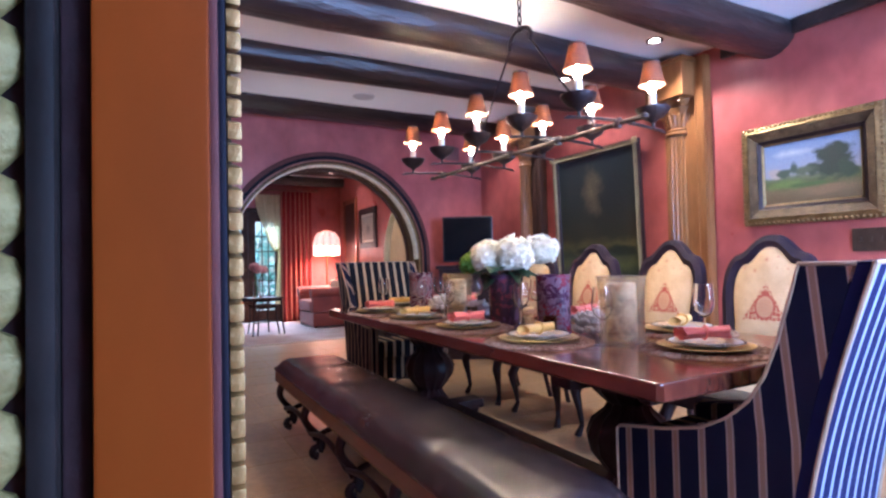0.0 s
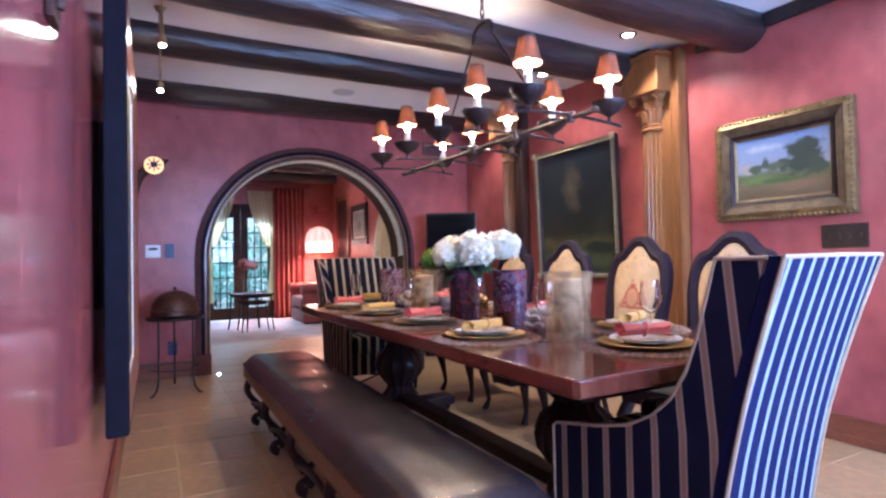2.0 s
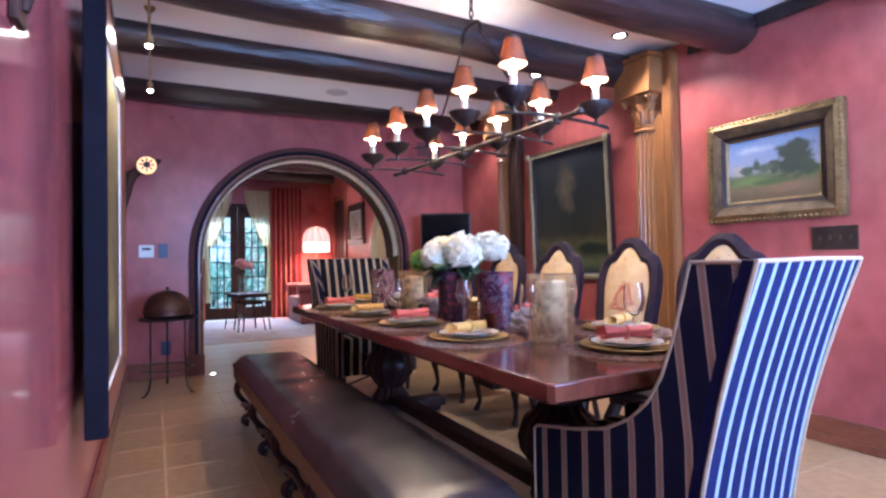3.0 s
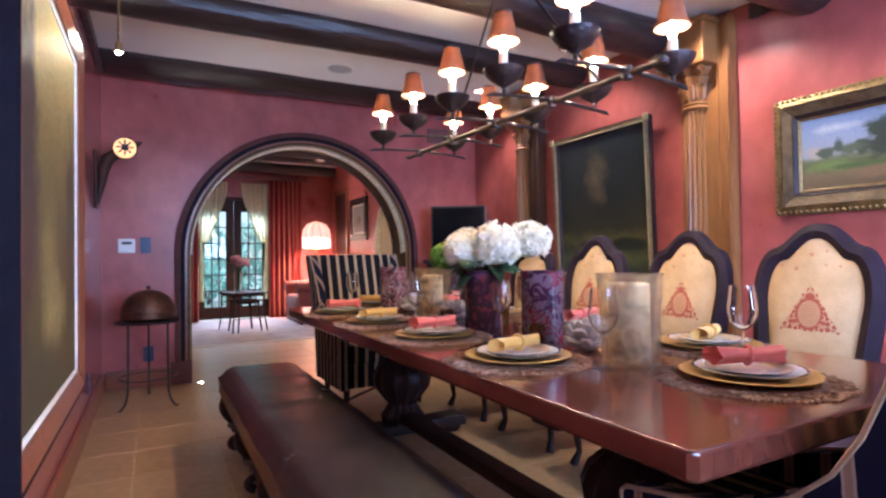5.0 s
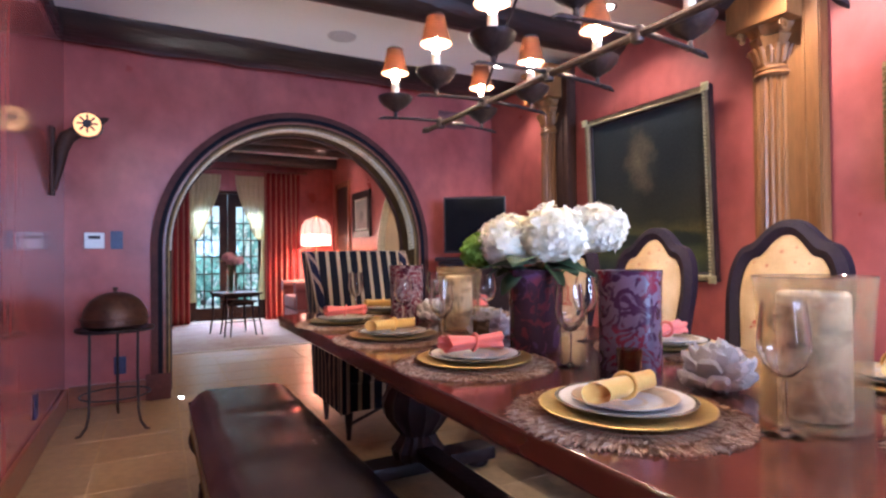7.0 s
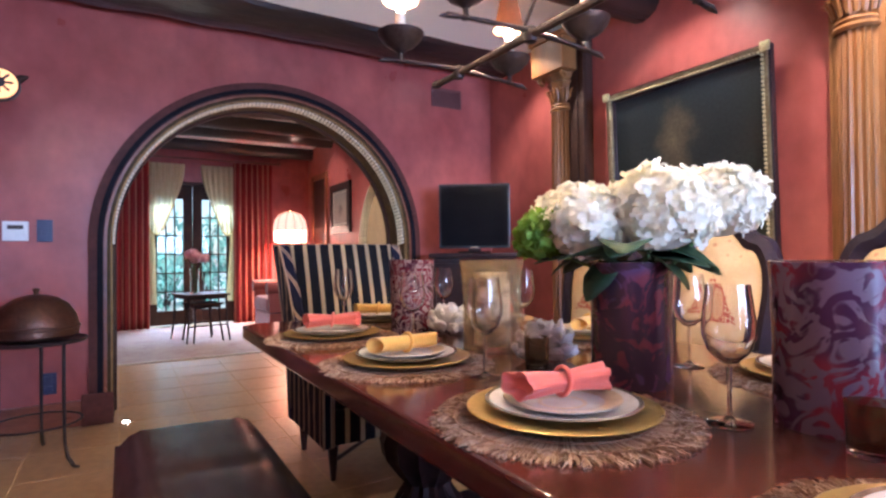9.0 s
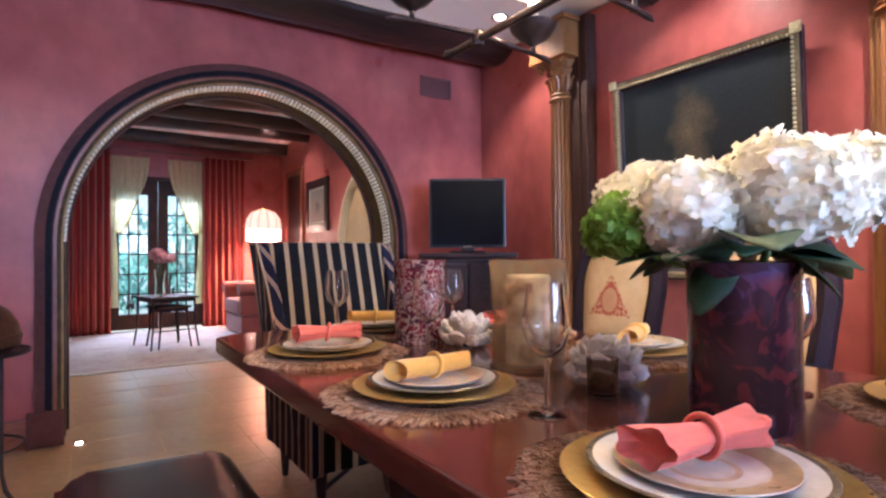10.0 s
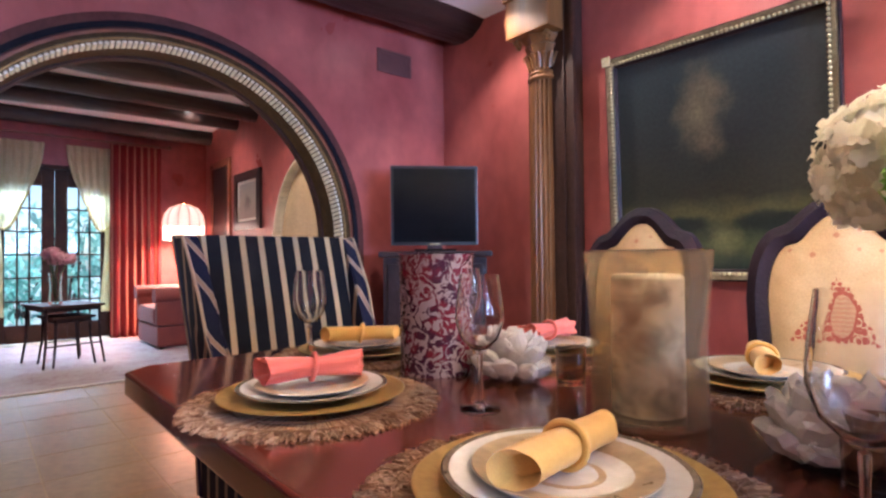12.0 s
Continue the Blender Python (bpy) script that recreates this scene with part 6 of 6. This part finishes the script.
def flower_head(place, r, mat, parent, seed, count=190, size=0.021, ruffle=0.35):
    rnd = random.Random(seed)
    bm = B()
    for k in range(count):
        zf = 1 - 1.72 * (k + 0.5) / count
        a = k * 2.399963
        d = Vector((math.sqrt(max(0, 1 - zf * zf)) * math.cos(a), math.sqrt(max(0, 1 - zf * zf)) * math.sin(a), zf))
        rr = r * (1 + 0.22 * noise.noise(d * 2.2 + Vector((seed, 0, 0)))) * rnd.uniform(0.88, 1.05)
        c = Vector(place) + Vector((d.x * rr, d.y * rr, d.z * rr * 0.88))
        q = d.to_track_quat("Z", "Y").to_matrix() @ Matrix.Rotation(rnd.uniform(0, 3), 3, "Z") @ Matrix.Rotation(rnd.gauss(0, ruffle), 3, "X") @ Matrix.Rotation(rnd.gauss(0, ruffle), 3, "Y")
        for p in range(4):
            m = q @ Matrix.Rotation(p * math.pi / 2, 3, "Z")
            s = size * rnd.uniform(0.8, 1.15)
            up = s * rnd.uniform(-0.25, 0.45)
            v = [bm.verts.new(c + m @ Vector(w)) for w in ((0, 0, 0), (s * 0.42, -s * 0.48, s * 0.10), (s * 0.90, -s * 0.42, up), (s * 1.10, 0, up * 0.6), (s * 0.90, s * 0.42, up), (s * 0.42, s * 0.48, s * 0.10))]
            bm.faces.new((v[0], v[1], v[2], v[3]))
            bm.faces.new((v[0], v[3], v[4], v[5]))
    ob = part("flower_head", bm, mat, parent)
    core = B()
    bmesh.ops.create_icosphere(core, subdivisions=3, radius=r * 0.93, matrix=Matrix.Translation(place) @ Matrix.Diagonal((1, 1, 0.86, 1)))
    part("flower_core", core, mat, ob)
    return ob


def leaf_mesh():
    bm = B()
    n = 8
    rows = []
    for i in range(n + 1):
        u = i / n
        w = 0.042 * math.sin(math.pi * min(1, u * 0.96 + 0.02)) ** 0.8
        z = -0.035 * u * u
        rows.append([bm.verts.new((0.15 * u, s * w * (1 + 0.06 * (i % 2)), z + (0.010 if s else 0) * math.sin(math.pi * u))) for s in (-1, 0, 1)])
    for a, b in zip(rows, rows[1:]):
        for k in range(2):
            bm.faces.new((a[k], a[k + 1], b[k + 1], b[k]))
    ob = mesh("leaf", bm, LEAF)
    md = ob.modifiers.new("thick", "SOLIDIFY")
    md.thickness = 0.0015
    return ob


bq = thing("hydrangea_bouquet", "full white hydrangeas with green heads and dark leaves", "bouquet")
R = Vector((0.85, -0.53, 0))
BC = Vector((1.715, 2.46, 0))
heads = ((-0.075, 0.02, 1.125, 0.095, WHITEPETAL), (0.055, -0.03, 1.15, 0.105, WHITEPETAL), (0.205, 0.03, 1.17, 0.092, WHITEPETAL), (-0.066, 0.20, 1.143, 0.105, WHITEPETAL), (-0.170, 0.06, 1.10, 0.068, GREENPETAL), (0.14, 0.12, 1.18, 0.06, GREENPETAL))
for k, (r_, f_, z_, rad_, mat_) in enumerate(heads):
    c = BC + R * r_ + Vector((0.53, 0.85, 0)) * f_ + Vector((0, 0, z_ - 0.028))
    flower_head(c, rad_, mat_, bq, k + 1, 520 if mat_ is WHITEPETAL else 420, 0.0145 if mat_ is WHITEPETAL else 0.0095, 0.38 if mat_ is WHITEPETAL else 0.8)
    part("stem", tube(B(), [(BC.x + 0.2 * (c.x - BC.x) * 0.8, BC.y + 0.16 * (c.y - BC.y), TZ + 0.02), (BC.x + (c.x - BC.x) * 0.45, BC.y + (c.y - BC.y) * 0.45, TZ + 0.25), (c.x, c.y, c.z - 0.03)], 0.0045, 6), STEM, bq)
lf = None
lrnd = random.Random(8)
for k in range(17):
    a = k * 2.4 + lrnd.uniform(-0.5, 0.5)
    if lf is None:
        lf = ob = leaf_mesh()
    else:
        ob = lf.copy()
        scene.collection.objects.link(ob)
    ob.parent = bq
    ob.matrix_basis = pose(BC.x + 0.045 * math.cos(a), BC.y + 0.045 * math.sin(a), TZ + 0.262 + 0.035 * lrnd.random(), lrnd.uniform(-25, 25), lrnd.uniform(-18, 32), math.degrees(a)) @ Matrix.Diagonal((*([lrnd.uniform(0.75, 1.2)] * 3), 1))


# ---- sitting room ----
DRAPE = striped("red_stripe_drape", "X", 0.085, (0.30, 0.028, 0.028), (0.50, 0.20, 0.13), 0.13)
SHEER = surf("cream_sheer", (0.66, 0.56, 0.30), (0.74, 0.64, 0.38), 12, 0.8, 0.2)
sn = SHEER.node_tree.nodes
st, sm, sp, sm2 = (sn.new(k) for k in ("ShaderNodeBsdfTranslucent", "ShaderNodeMixShader", "ShaderNodeBsdfTransparent", "ShaderNodeMixShader"))
st.inputs["Color"].default_value = (0.80, 0.72, 0.42, 1)
sm.inputs[0].default_value, sm2.inputs[0].default_value = 0.32, 0.14
SHEER.node_tree.links.new(sn["Principled BSDF"].outputs[0], sm.inputs[1])
SHEER.node_tree.links.new(st.outputs[0], sm.inputs[2])
SHEER.node_tree.links.new(sm.outputs[0], sm2.inputs[1])
SHEER.node_tree.links.new(sp.outputs[0], sm2.inputs[2])
SHEER.node_tree.links.new(sm2.outputs[0], sn["Material Output"].inputs["Surface"])


def cloth(name, label, category, group, mat, edge, z0, z1, folds, depth, y, thick=0.004):
    """Hanging folds between two edges: edge(v) gives the two x ends at height fraction v (0 foot, 1 head)."""
    t = thing(name, label, category, group)
    bm = B()
    nu, nv = folds * 8, 24
    g = []
    for j in range(nv + 1):
        v = j / nv
        a, b = edge(v)
        row = []
        for i in range(nu + 1):
            u = i / nu
            d = depth * (0.75 + 0.25 * (1 - v)) * math.sin(u * folds * 2 * math.pi + 0.4 * math.sin(v * 3)) + 0.012 * noise.noise((u * 6, v * 3, a))
            row.append(bm.verts.new((a + u * (b - a), y + d, z0 + v * (z1 - z0))))
        g.append(row)
    for j in range(nv):
        for i in range(nu):
            bm.faces.new((g[j][i], g[j][i + 1], g[j + 1][i + 1], g[j + 1][i]))
    ob = part("cloth", bm, mat, t)
    md = ob.modifiers.new("thick", "SOLIDIFY")
    md.thickness = thick
    return t


cloth("curtain", "floor-length red striped curtain beside the garden doors", "curtain", "red curtains", DRAPE, lambda v: (0.55, 1.10), 0.01, 2.52, 6, 0.034, FY - 0.11)
cloth("curtain", "floor-length red striped curtain beside the garden doors", "curtain", "red curtains", DRAPE, lambda v: (2.27, 2.87), 0.01, 2.52, 6, 0.034, FY - 0.11)


HEM = surf("cream_hem", (0.50, 0.38, 0.13), (0.60, 0.47, 0.18), 20, 0.8, 0.2)


def swag(v, x_out, x_in):
    """Tied back: full at the head, gathered at the tie, loose below."""
    k = min(1, abs(v - 0.33) / 0.45)
    k = k * k * (3 - 2 * k)
    return (x_out, x_out + (x_in - x_out) * (0.16 + 0.84 * k if v > 0.33 else 0.16 + 0.10 * k))


def sheer(x_out, x_in):
    t = thing("sheer_curtain", "cream sheer curtain tied back in a soft swag", "curtain", "sheer curtains")
    bm = B()
    nu, nv = 40, 30
    g = []
    for j in range(nv + 1):
        v = j / nv
        row = []
        for i in range(nu + 1):
            u = i / nu
            head = 2.46
            hem = 1.50 - 0.13 * math.sin(min(1, u * 1.25) * math.pi) + 0.36 * u ** 3
            z = head + (hem - head) * v
            x = x_out + (x_in - x_out) * u * (1 - 0.30 * v * v)
            row.append(bm.verts.new((x, FY - 0.055 + 0.016 * math.sin(u * 6 * 2 * math.pi) - 0.03 * v * math.sin(u * math.pi), z)))
        g.append(row)
    for j in range(nv):
        for i in range(nu):
            bm.faces.new((g[j][i], g[j][i + 1], g[j + 1][i + 1], g[j + 1][i]))
    hem_row = [Vector(v.co) for v in g[-1]]
    part("swag", bm, SHEER, t)
    part("hem", tube(B(), [(v.x, v.y - 0.004, v.z) for v in hem_row], 0.012, 6), HEM, t, "thicker cream hem")
    bm = B()
    g = []
    for j in range(13):
        v = j / 12
        row = [bm.verts.new((x_out + (x_in - x_out) * u * (0.16 + 0.10 * v) + 0.01 * math.sin(v * 5), FY - 0.05 + 0.014 * math.sin(u * 5 * 2 * math.pi), 1.50 - 1.15 * v)) for u in [i / 16 for i in range(17)]]
        g.append(row)
    for j in range(12):
        for i in range(16):
            bm.faces.new((g[j][i], g[j][i + 1], g[j + 1][i + 1], g[j + 1][i]))
    part("tail", bm, SHEER, t)


sheer(1.08, 1.585)
sheer(2.30, 1.81)
t = thing("curtain_rod", "dark curtain rod with knob ends", "curtain rod")
part("rod", tube(B(), [(0.42, FY - 0.10, 2.545), (2.98, FY - 0.10, 2.545)], 0.014, 10), REDWOOD, t)
for x in (0.42, 2.98):
    part("finial", lathe(B(), [(0, -0.02), (0.02, -0.015), (0.03, 0.01), (0.018, 0.035), (0, 0.04)], 14, (x, FY - 0.10, 2.545)), REDWOOD, t)
for x in (0.7, 1.70, 2.85):
    part("bracket", tube(B(), [(x, FY - 0.002, 2.56), (x, FY - 0.10, 2.545)], 0.008, 6), REDWOOD, t)
RUGM = patterned("faded_rug", (0.36, 0.29, 0.29), ((0.29, 0.21, 0.22), (0.40, 0.34, 0.32)), 9, 0.52, 0.95)
t = thing("rug", "faded lilac and beige patterned rug on the tiles", "rug")
part("field", box(B(), 0.66, 3.25, 7.80, 10.62, 0.001, 0.012, 0.003), RUGM, t)
part("border", box(box(B(), 0.60, 3.31, 7.74, 7.799, 0.001, 0.011, 0.002), 0.60, 0.659, 7.80, 10.62, 0.001, 0.011, 0.002), surf("rug_border", (0.5, 0.44, 0.40), (0.58, 0.52, 0.46), 20, 0.95, 0.4), t)

SOFA = surf("terracotta_velvet", (0.15, 0.024, 0.017), (0.22, 0.042, 0.028), 5, 0.7, 0.25, fine=150, sheen=0.1)
t = thing("armchair", "plump terracotta velvet armchair with rolled arms", "armchair", at=pose(2.88, 9.70, 0.012, 0, 0, -90))
part("seat", box(B(), -0.38, 0.38, -0.42, 0.25, 0.26, 0.46, 0.05), SOFA, t)
part("base", box(B(), -0.48, 0.48, -0.40, 0.42, 0.02, 0.255, 0.03), SOFA, t)
part("backrest", box(B(), -0.46, 0.46, 0.255, 0.46, 0.256, 0.86, 0.07), SOFA, t)
for s in (-1, 1):
    part("arm", box(B(), s * 0.44 - 0.055, s * 0.44 + 0.055, -0.41, 0.25, 0.256, 0.56, 0.03), SOFA, t)
    part("arm_roll", tube(B(), [(s * 0.45, -0.43, 0.60), (s * 0.45, 0.25, 0.60)], 0.085, 16), SOFA, t)
    for y in (-0.34, 0.34):
        part("foot", lathe(B(), [(0, 0), (0.022, 0), (0.028, 0.019), (0, 0.0195)], 10, (s * 0.40, y, 0)), EBONY, t)
part("cushion", box(B(), -0.22, 0.22, 0.10, 0.24, 0.47, 0.80, 0.06), surf("cream_cushion", (0.55, 0.42, 0.30), (0.65, 0.52, 0.38), 20, 0.8, 0.3), t, "cream scatter cushion")

LAMPSHADE = glow("pleated_silk_shade", (1.0, 0.46, 0.34), 0.75)
t = thing("floor_lamp", "lit floor lamp with a scalloped pink silk shade and fringe", "lamp", at=pose(3.06, 10.32, 0.0))
part("base", lathe(B(), [(0, 0), (0.14, 0), (0.14, 0.02), (0.05, 0.04), (0.02, 0.08), (0, 0.08)], 24), GILT, t)
part("pole", lathe(B(), [(0.014, 0.081), (0.012, 0.8), (0.02, 0.84), (0.012, 0.88), (0.012, 1.50), (0, 1.50)], 12), GILT, t)
part("shade", lathe(B(), [(0.262, 1.44), (0.266, 1.50), (0.240, 1.61), (0.175, 1.70), (0.065, 1.745), (0.060, 1.740), (0.170, 1.692), (0.233, 1.605), (0.259, 1.50), (0.256, 1.44), (0.262, 1.44)], 96, flutes=12, depth=0.040), LAMPSHADE, t, "scalloped glowing pink shade")
part("fringe", lathe(B(), [(0.258, 1.27), (0.260, 1.435), (0.255, 1.435), (0.253, 1.27), (0.258, 1.27)], 96, flutes=12, depth=0.030), glow("lit_fringe", (1.0, 0.66, 0.48), 1.8), t, "lit cream fringe")
for k in range(12):
    a = (k + 0.0) * 2 * math.pi / 12
    part("rib", tube(B(), [(r * math.cos(a), r * math.sin(a), z) for r, z in ((0.264, 1.44), (0.268, 1.50), (0.243, 1.61), (0.178, 1.70), (0.065, 1.75))], 0.005, 6), GILTPALE, t)
part("finial", lathe(B(), [(0.0, 1.72), (0.02, 1.725), (0.012, 1.75), (0.022, 1.77), (0, 1.79)], 12), GILT, t)
lamp("floor_lamp_bulb", "POINT", (3.06, 10.32, 1.50), (3.1, 10.3, 0), 210, (1, 0.67, 0.46), radius=0.18)


def tea_table(x, y, w, d, h, turn):
    t = thing("side_table", "small dark wooden side table with slender splayed legs", "table", "nest of side tables", pose(x, y, 0.012, 0, 0, turn))
    part("top", box(B(), -w / 2, w / 2, -d / 2, d / 2, h - 0.022, h, 0.006), DULLWOOD, t)
    part("apron", box(B(), -w / 2 + 0.03, w / 2 - 0.03, -d / 2 + 0.03, d / 2 - 0.03, h - 0.06, h - 0.023, 0.004), EBONY, t)
    for a in (-1, 1):
        for b in (-1, 1):
            part("leg", tube(B(), [(a * (w / 2 - 0.04), b * (d / 2 - 0.04), h - 0.023), (a * (w / 2 - 0.035), b * (d / 2 - 0.035), 0.25), (a * (w / 2 - 0.005), b * (d / 2 - 0.005), 0.0)], [0.015, 0.012, 0.010], 8), EBONY, t)
    for b in (-1, 1):
        part("stretcher", tube(B(), [(-w / 2 + 0.03, b * (d / 2 - 0.033), 0.2), (w / 2 - 0.03, b * (d / 2 - 0.033), 0.2)], 0.007, 6), EBONY, t)


tea_table(1.60, 9.06, 0.52, 0.62, 0.58, 12)
tea_table(1.62, 8.98, 0.36, 0.42, 0.47, 12)
t = thing("flower_jug", "clear glass vase on the side table", "vase", at=pose(1.54, 9.08, 0.592))
part("glass", lathe(B(), [(0, 0), (0.055, 0), (0.06, 0.02), (0.05, 0.18), (0.065, 0.30), (0.062, 0.30), (0.047, 0.18), (0.056, 0.022), (0, 0.012)], 24), GLASS, t)
t = thing("pink_bouquet", "pink and cream flowers standing in the glass vase", "bouquet", at=pose(1.54, 9.08, 0.592))
PINK = surf("pink_petal", (0.50, 0.16, 0.18), (0.66, 0.34, 0.30), 14, 0.7, 0.1, fine=50)
rnd = random.Random(3)
for k in range(9):
    a = k * 2.4
    c = (0.12 * math.cos(a) * (k % 3) / 2, 0.12 * math.sin(a) * (k % 3) / 2, 0.42 + 0.10 * rnd.random())
    flower_head(c, 0.055, PINK, t, 20 + k, 60, 0.018)
    part("stem", tube(B(), [(c[0] * 0.15, c[1] * 0.15, 0.02), (c[0] * 0.4, c[1] * 0.4, 0.28), c], 0.004, 5), STEM, t)
picture("small framed picture in a dark frame with pale mount", Matrix.Translation((FRX - 0.003, 9.19, 1.37)) @ EAST, 0.84, 0.72,
        painted("grey_sketch", [(0.0, (0.20, 0.16, 0.13)), (0.5, (0.30, 0.25, 0.20)), (1.0, (0.26, 0.24, 0.22))], [(0.5, 0.45, 0.25, 0.3, (0.12, 0.10, 0.09), 0.8)]),
        [(0.11, 0.03, 0.035, EBONY), (0.03, 0.02, 0.015, surf("pale_mount", (0.6, 0.55, 0.48), (0.66, 0.6, 0.52), 20, 0.7, 0.1))])
t = thing("door_1", "dark wooden door in the sitting room wall", "door", kind="structure")
part("leaf", box(B(), FRX - 0.02, FRX - 0.003, 9.86, 10.44, 0.01, 2.26, 0.005), EBONY, t)
for y0, y1 in ((9.77, 9.855), (10.445, 10.53)):
    part("casing", box(B(), FRX - 0.035, FRX - 0.003, y0, y1, 0.002, 2.35, 0.006), REDWOOD, t)
part("casing", box(B(), FRX - 0.035, FRX - 0.003, 9.856, 10.444, 2.265, 2.35, 0.006), REDWOOD, t)
part("knob", lathe(B(), [(0, 0), (0.012, 0), (0.012, 0.03), (0.028, 0.045), (0.02, 0.065), (0, 0.07)], 14, (FRX - 0.021, 9.92, 1.0), Matrix.Rotation(radians(-90), 4, "Y")), GILT, t)
at = arch_trim("smaller round arch trim with cream relief tile in the sitting room", Matrix.Translation((FRX, 7.42, 0)) @ Matrix.Rotation(radians(-90), 4, "Z") @ Matrix.Diagonal((0.80, 1, 0.95, 1)))
for ob in list(at.children):
    if ob.name.startswith(("edge", "lining", "bed")):
        bpy.data.objects.remove(ob)
for ob in at.children:
    if ob.name.startswith("tile"):
        ob.matrix_basis = Matrix.Translation((0, -0.12, 0)) @ ob.matrix_basis @ Matrix.Diagonal((1, 1.2, 1, 1))
bm = B()
slab(bm, [(-0.82, 0.01), (0.82, 0.01)] + [(0.82 * math.cos(a), 1.08 + 0.98 * math.sin(a)) for a in np.linspace(0, math.pi, 30)], 0.006, Matrix(((0, 0, -1, FRX - 0.002), (-1, 0, 0, 7.42), (0, 1, 0, 0), (0, 0, 0, 1))))
struct("trim_arch_panel", bm, surf("tan_panel", (0.42, 0.28, 0.15), (0.5, 0.35, 0.2), 4, 0.4, 0.1), "tan painted panel inside the small arch")
# These three are unseen, added to brighten the sitting room.
downlight(2.6, 7.2, FCZ, 70, (3.0, 7.6, 0.3), 130)
downlight(1.2, 8.4, FCZ, 45, (1.2, 8.6, 0.2), 130)
downlight(2.9, 9.4, FCZ, 24, (3.2, 9.6, 0.5), 130)

# ---- garden ----
rnd = random.Random(11)
LEAFY = surf("garden_leaf", (0.15, 0.34, 0.28), (0.30, 0.54, 0.46), 3, 0.5, 0.1, fine=20)

LEAFMIX = LEAFY.node_tree
lt, lm = LEAFMIX.nodes.new("ShaderNodeBsdfTranslucent"), LEAFMIX.nodes.new("ShaderNodeMixShader")
lt.inputs["Color"].default_value = (0.34, 0.60, 0.50, 1)
lm.inputs[0].default_value = 0.45
LEAFMIX.links.new(LEAFMIX.nodes["Principled BSDF"].outputs[0], lm.inputs[1])
LEAFMIX.links.new(lt.outputs[0], lm.inputs[2])
LEAFMIX.links.new(lm.outputs[0], LEAFMIX.nodes["Material Output"].inputs["Surface"])


def shrub(x, y, h, w, seed, label):
    rnd = random.Random(seed)
    t = thing("shrub", label, "shrub", "garden shrubs", pose(x, y, -0.06))
    for k in range(4):
        a = k * 1.7
        part("stem", tube(B(), [(0.05 * math.cos(a), 0.05 * math.sin(a), 0), (0.2 * w * math.cos(a), 0.2 * w * math.sin(a), h * 0.5), (0.35 * w * math.cos(a + 0.4), 0.35 * w * math.sin(a + 0.4), h * 0.9)], [0.03, 0.02, 0.008], 6), LOG, t)
    bm = B()
    for k in range(460):
        c = Vector((rnd.gauss(0, 0.36) * w, rnd.gauss(0, 0.30) * w, h * (0.12 + 0.9 * rnd.random())))
        c += Vector((0.2, 0.1, 0.15)) * noise.noise(c * 1.7)
        s = rnd.uniform(0.06, 0.16)
        m = Euler((rnd.uniform(-1.2, 1.2), rnd.uniform(-1.2, 1.2), rnd.uniform(0, 6.3))).to_matrix()
        v = [bm.verts.new(c + m @ Vector(p)) for p in ((-s, 0, 0), (0, -s * 0.35, s * 0.1), (s, 0, -s * 0.2), (0, s * 0.35, s * 0.1))]
        bm.faces.new((v[0], v[1], v[2]))
        bm.faces.new((v[0], v[2], v[3]))
    part("foliage", bm, LEAFY, t)


for k, (x, y, h, w) in enumerate(((-0.2, 13.4, 1.9, 1.1), (1.0, 13.2, 1.2, 0.9), (2.1, 13.6, 1.9, 1.0), (3.3, 13.2, 1.6, 1.0), (1.6, 15.4, 1.5, 1.4), (3.6, 15.6, 1.8, 1.4), (-0.6, 15.8, 2.2, 1.5), (5.2, 14.6, 2.6, 1.4))):
    shrub(x, y, h, w, 30 + k, "leafy green garden shrub outside the doors")

# ---- floor tiles ----
STEP = 0.42
tiles = {}
floor_ob = bpy.data.objects["floor"]
rest = B()
for i in range(-4, 9):
    for j in range(-12, 19):
        x0, y0 = 0.33 + STEP * i, 3.13 + STEP * j
        x1, y1 = x0 + STEP, y0 + STEP
        if y0 > 10.8 or (x0 < -0.1 and y0 < 6.0 and not (y0 < 1.6 and y0 > -2.3)):
            continue
        if x0 >= -0.1 and -1.0 < y0 < 6.6:
            if not tiles:
                bm = box(B(), 0.0045, STEP - 0.0045, 0.0045, STEP - 0.0045, -0.010, 0.0, 0.0015)
                tiles[0] = ob = mesh("tile", bm, TILE, False)
            else:
                ob = new("tile", tiles[0].data)
            ob.parent = floor_ob
            ob.matrix_basis = pose(x0, y0, 0.0002 * ((i * 5 + j * 3) % 3 - 1) - 0.0005)
        else:
            box(rest, x0 + 0.003, x1 - 0.003, y0 + 0.003, min(y1, 11.0) - 0.003, -0.010, -0.0005)
ob = part("tile_field", rest, TILE, floor_ob)
ob["kind"] = "stuff"
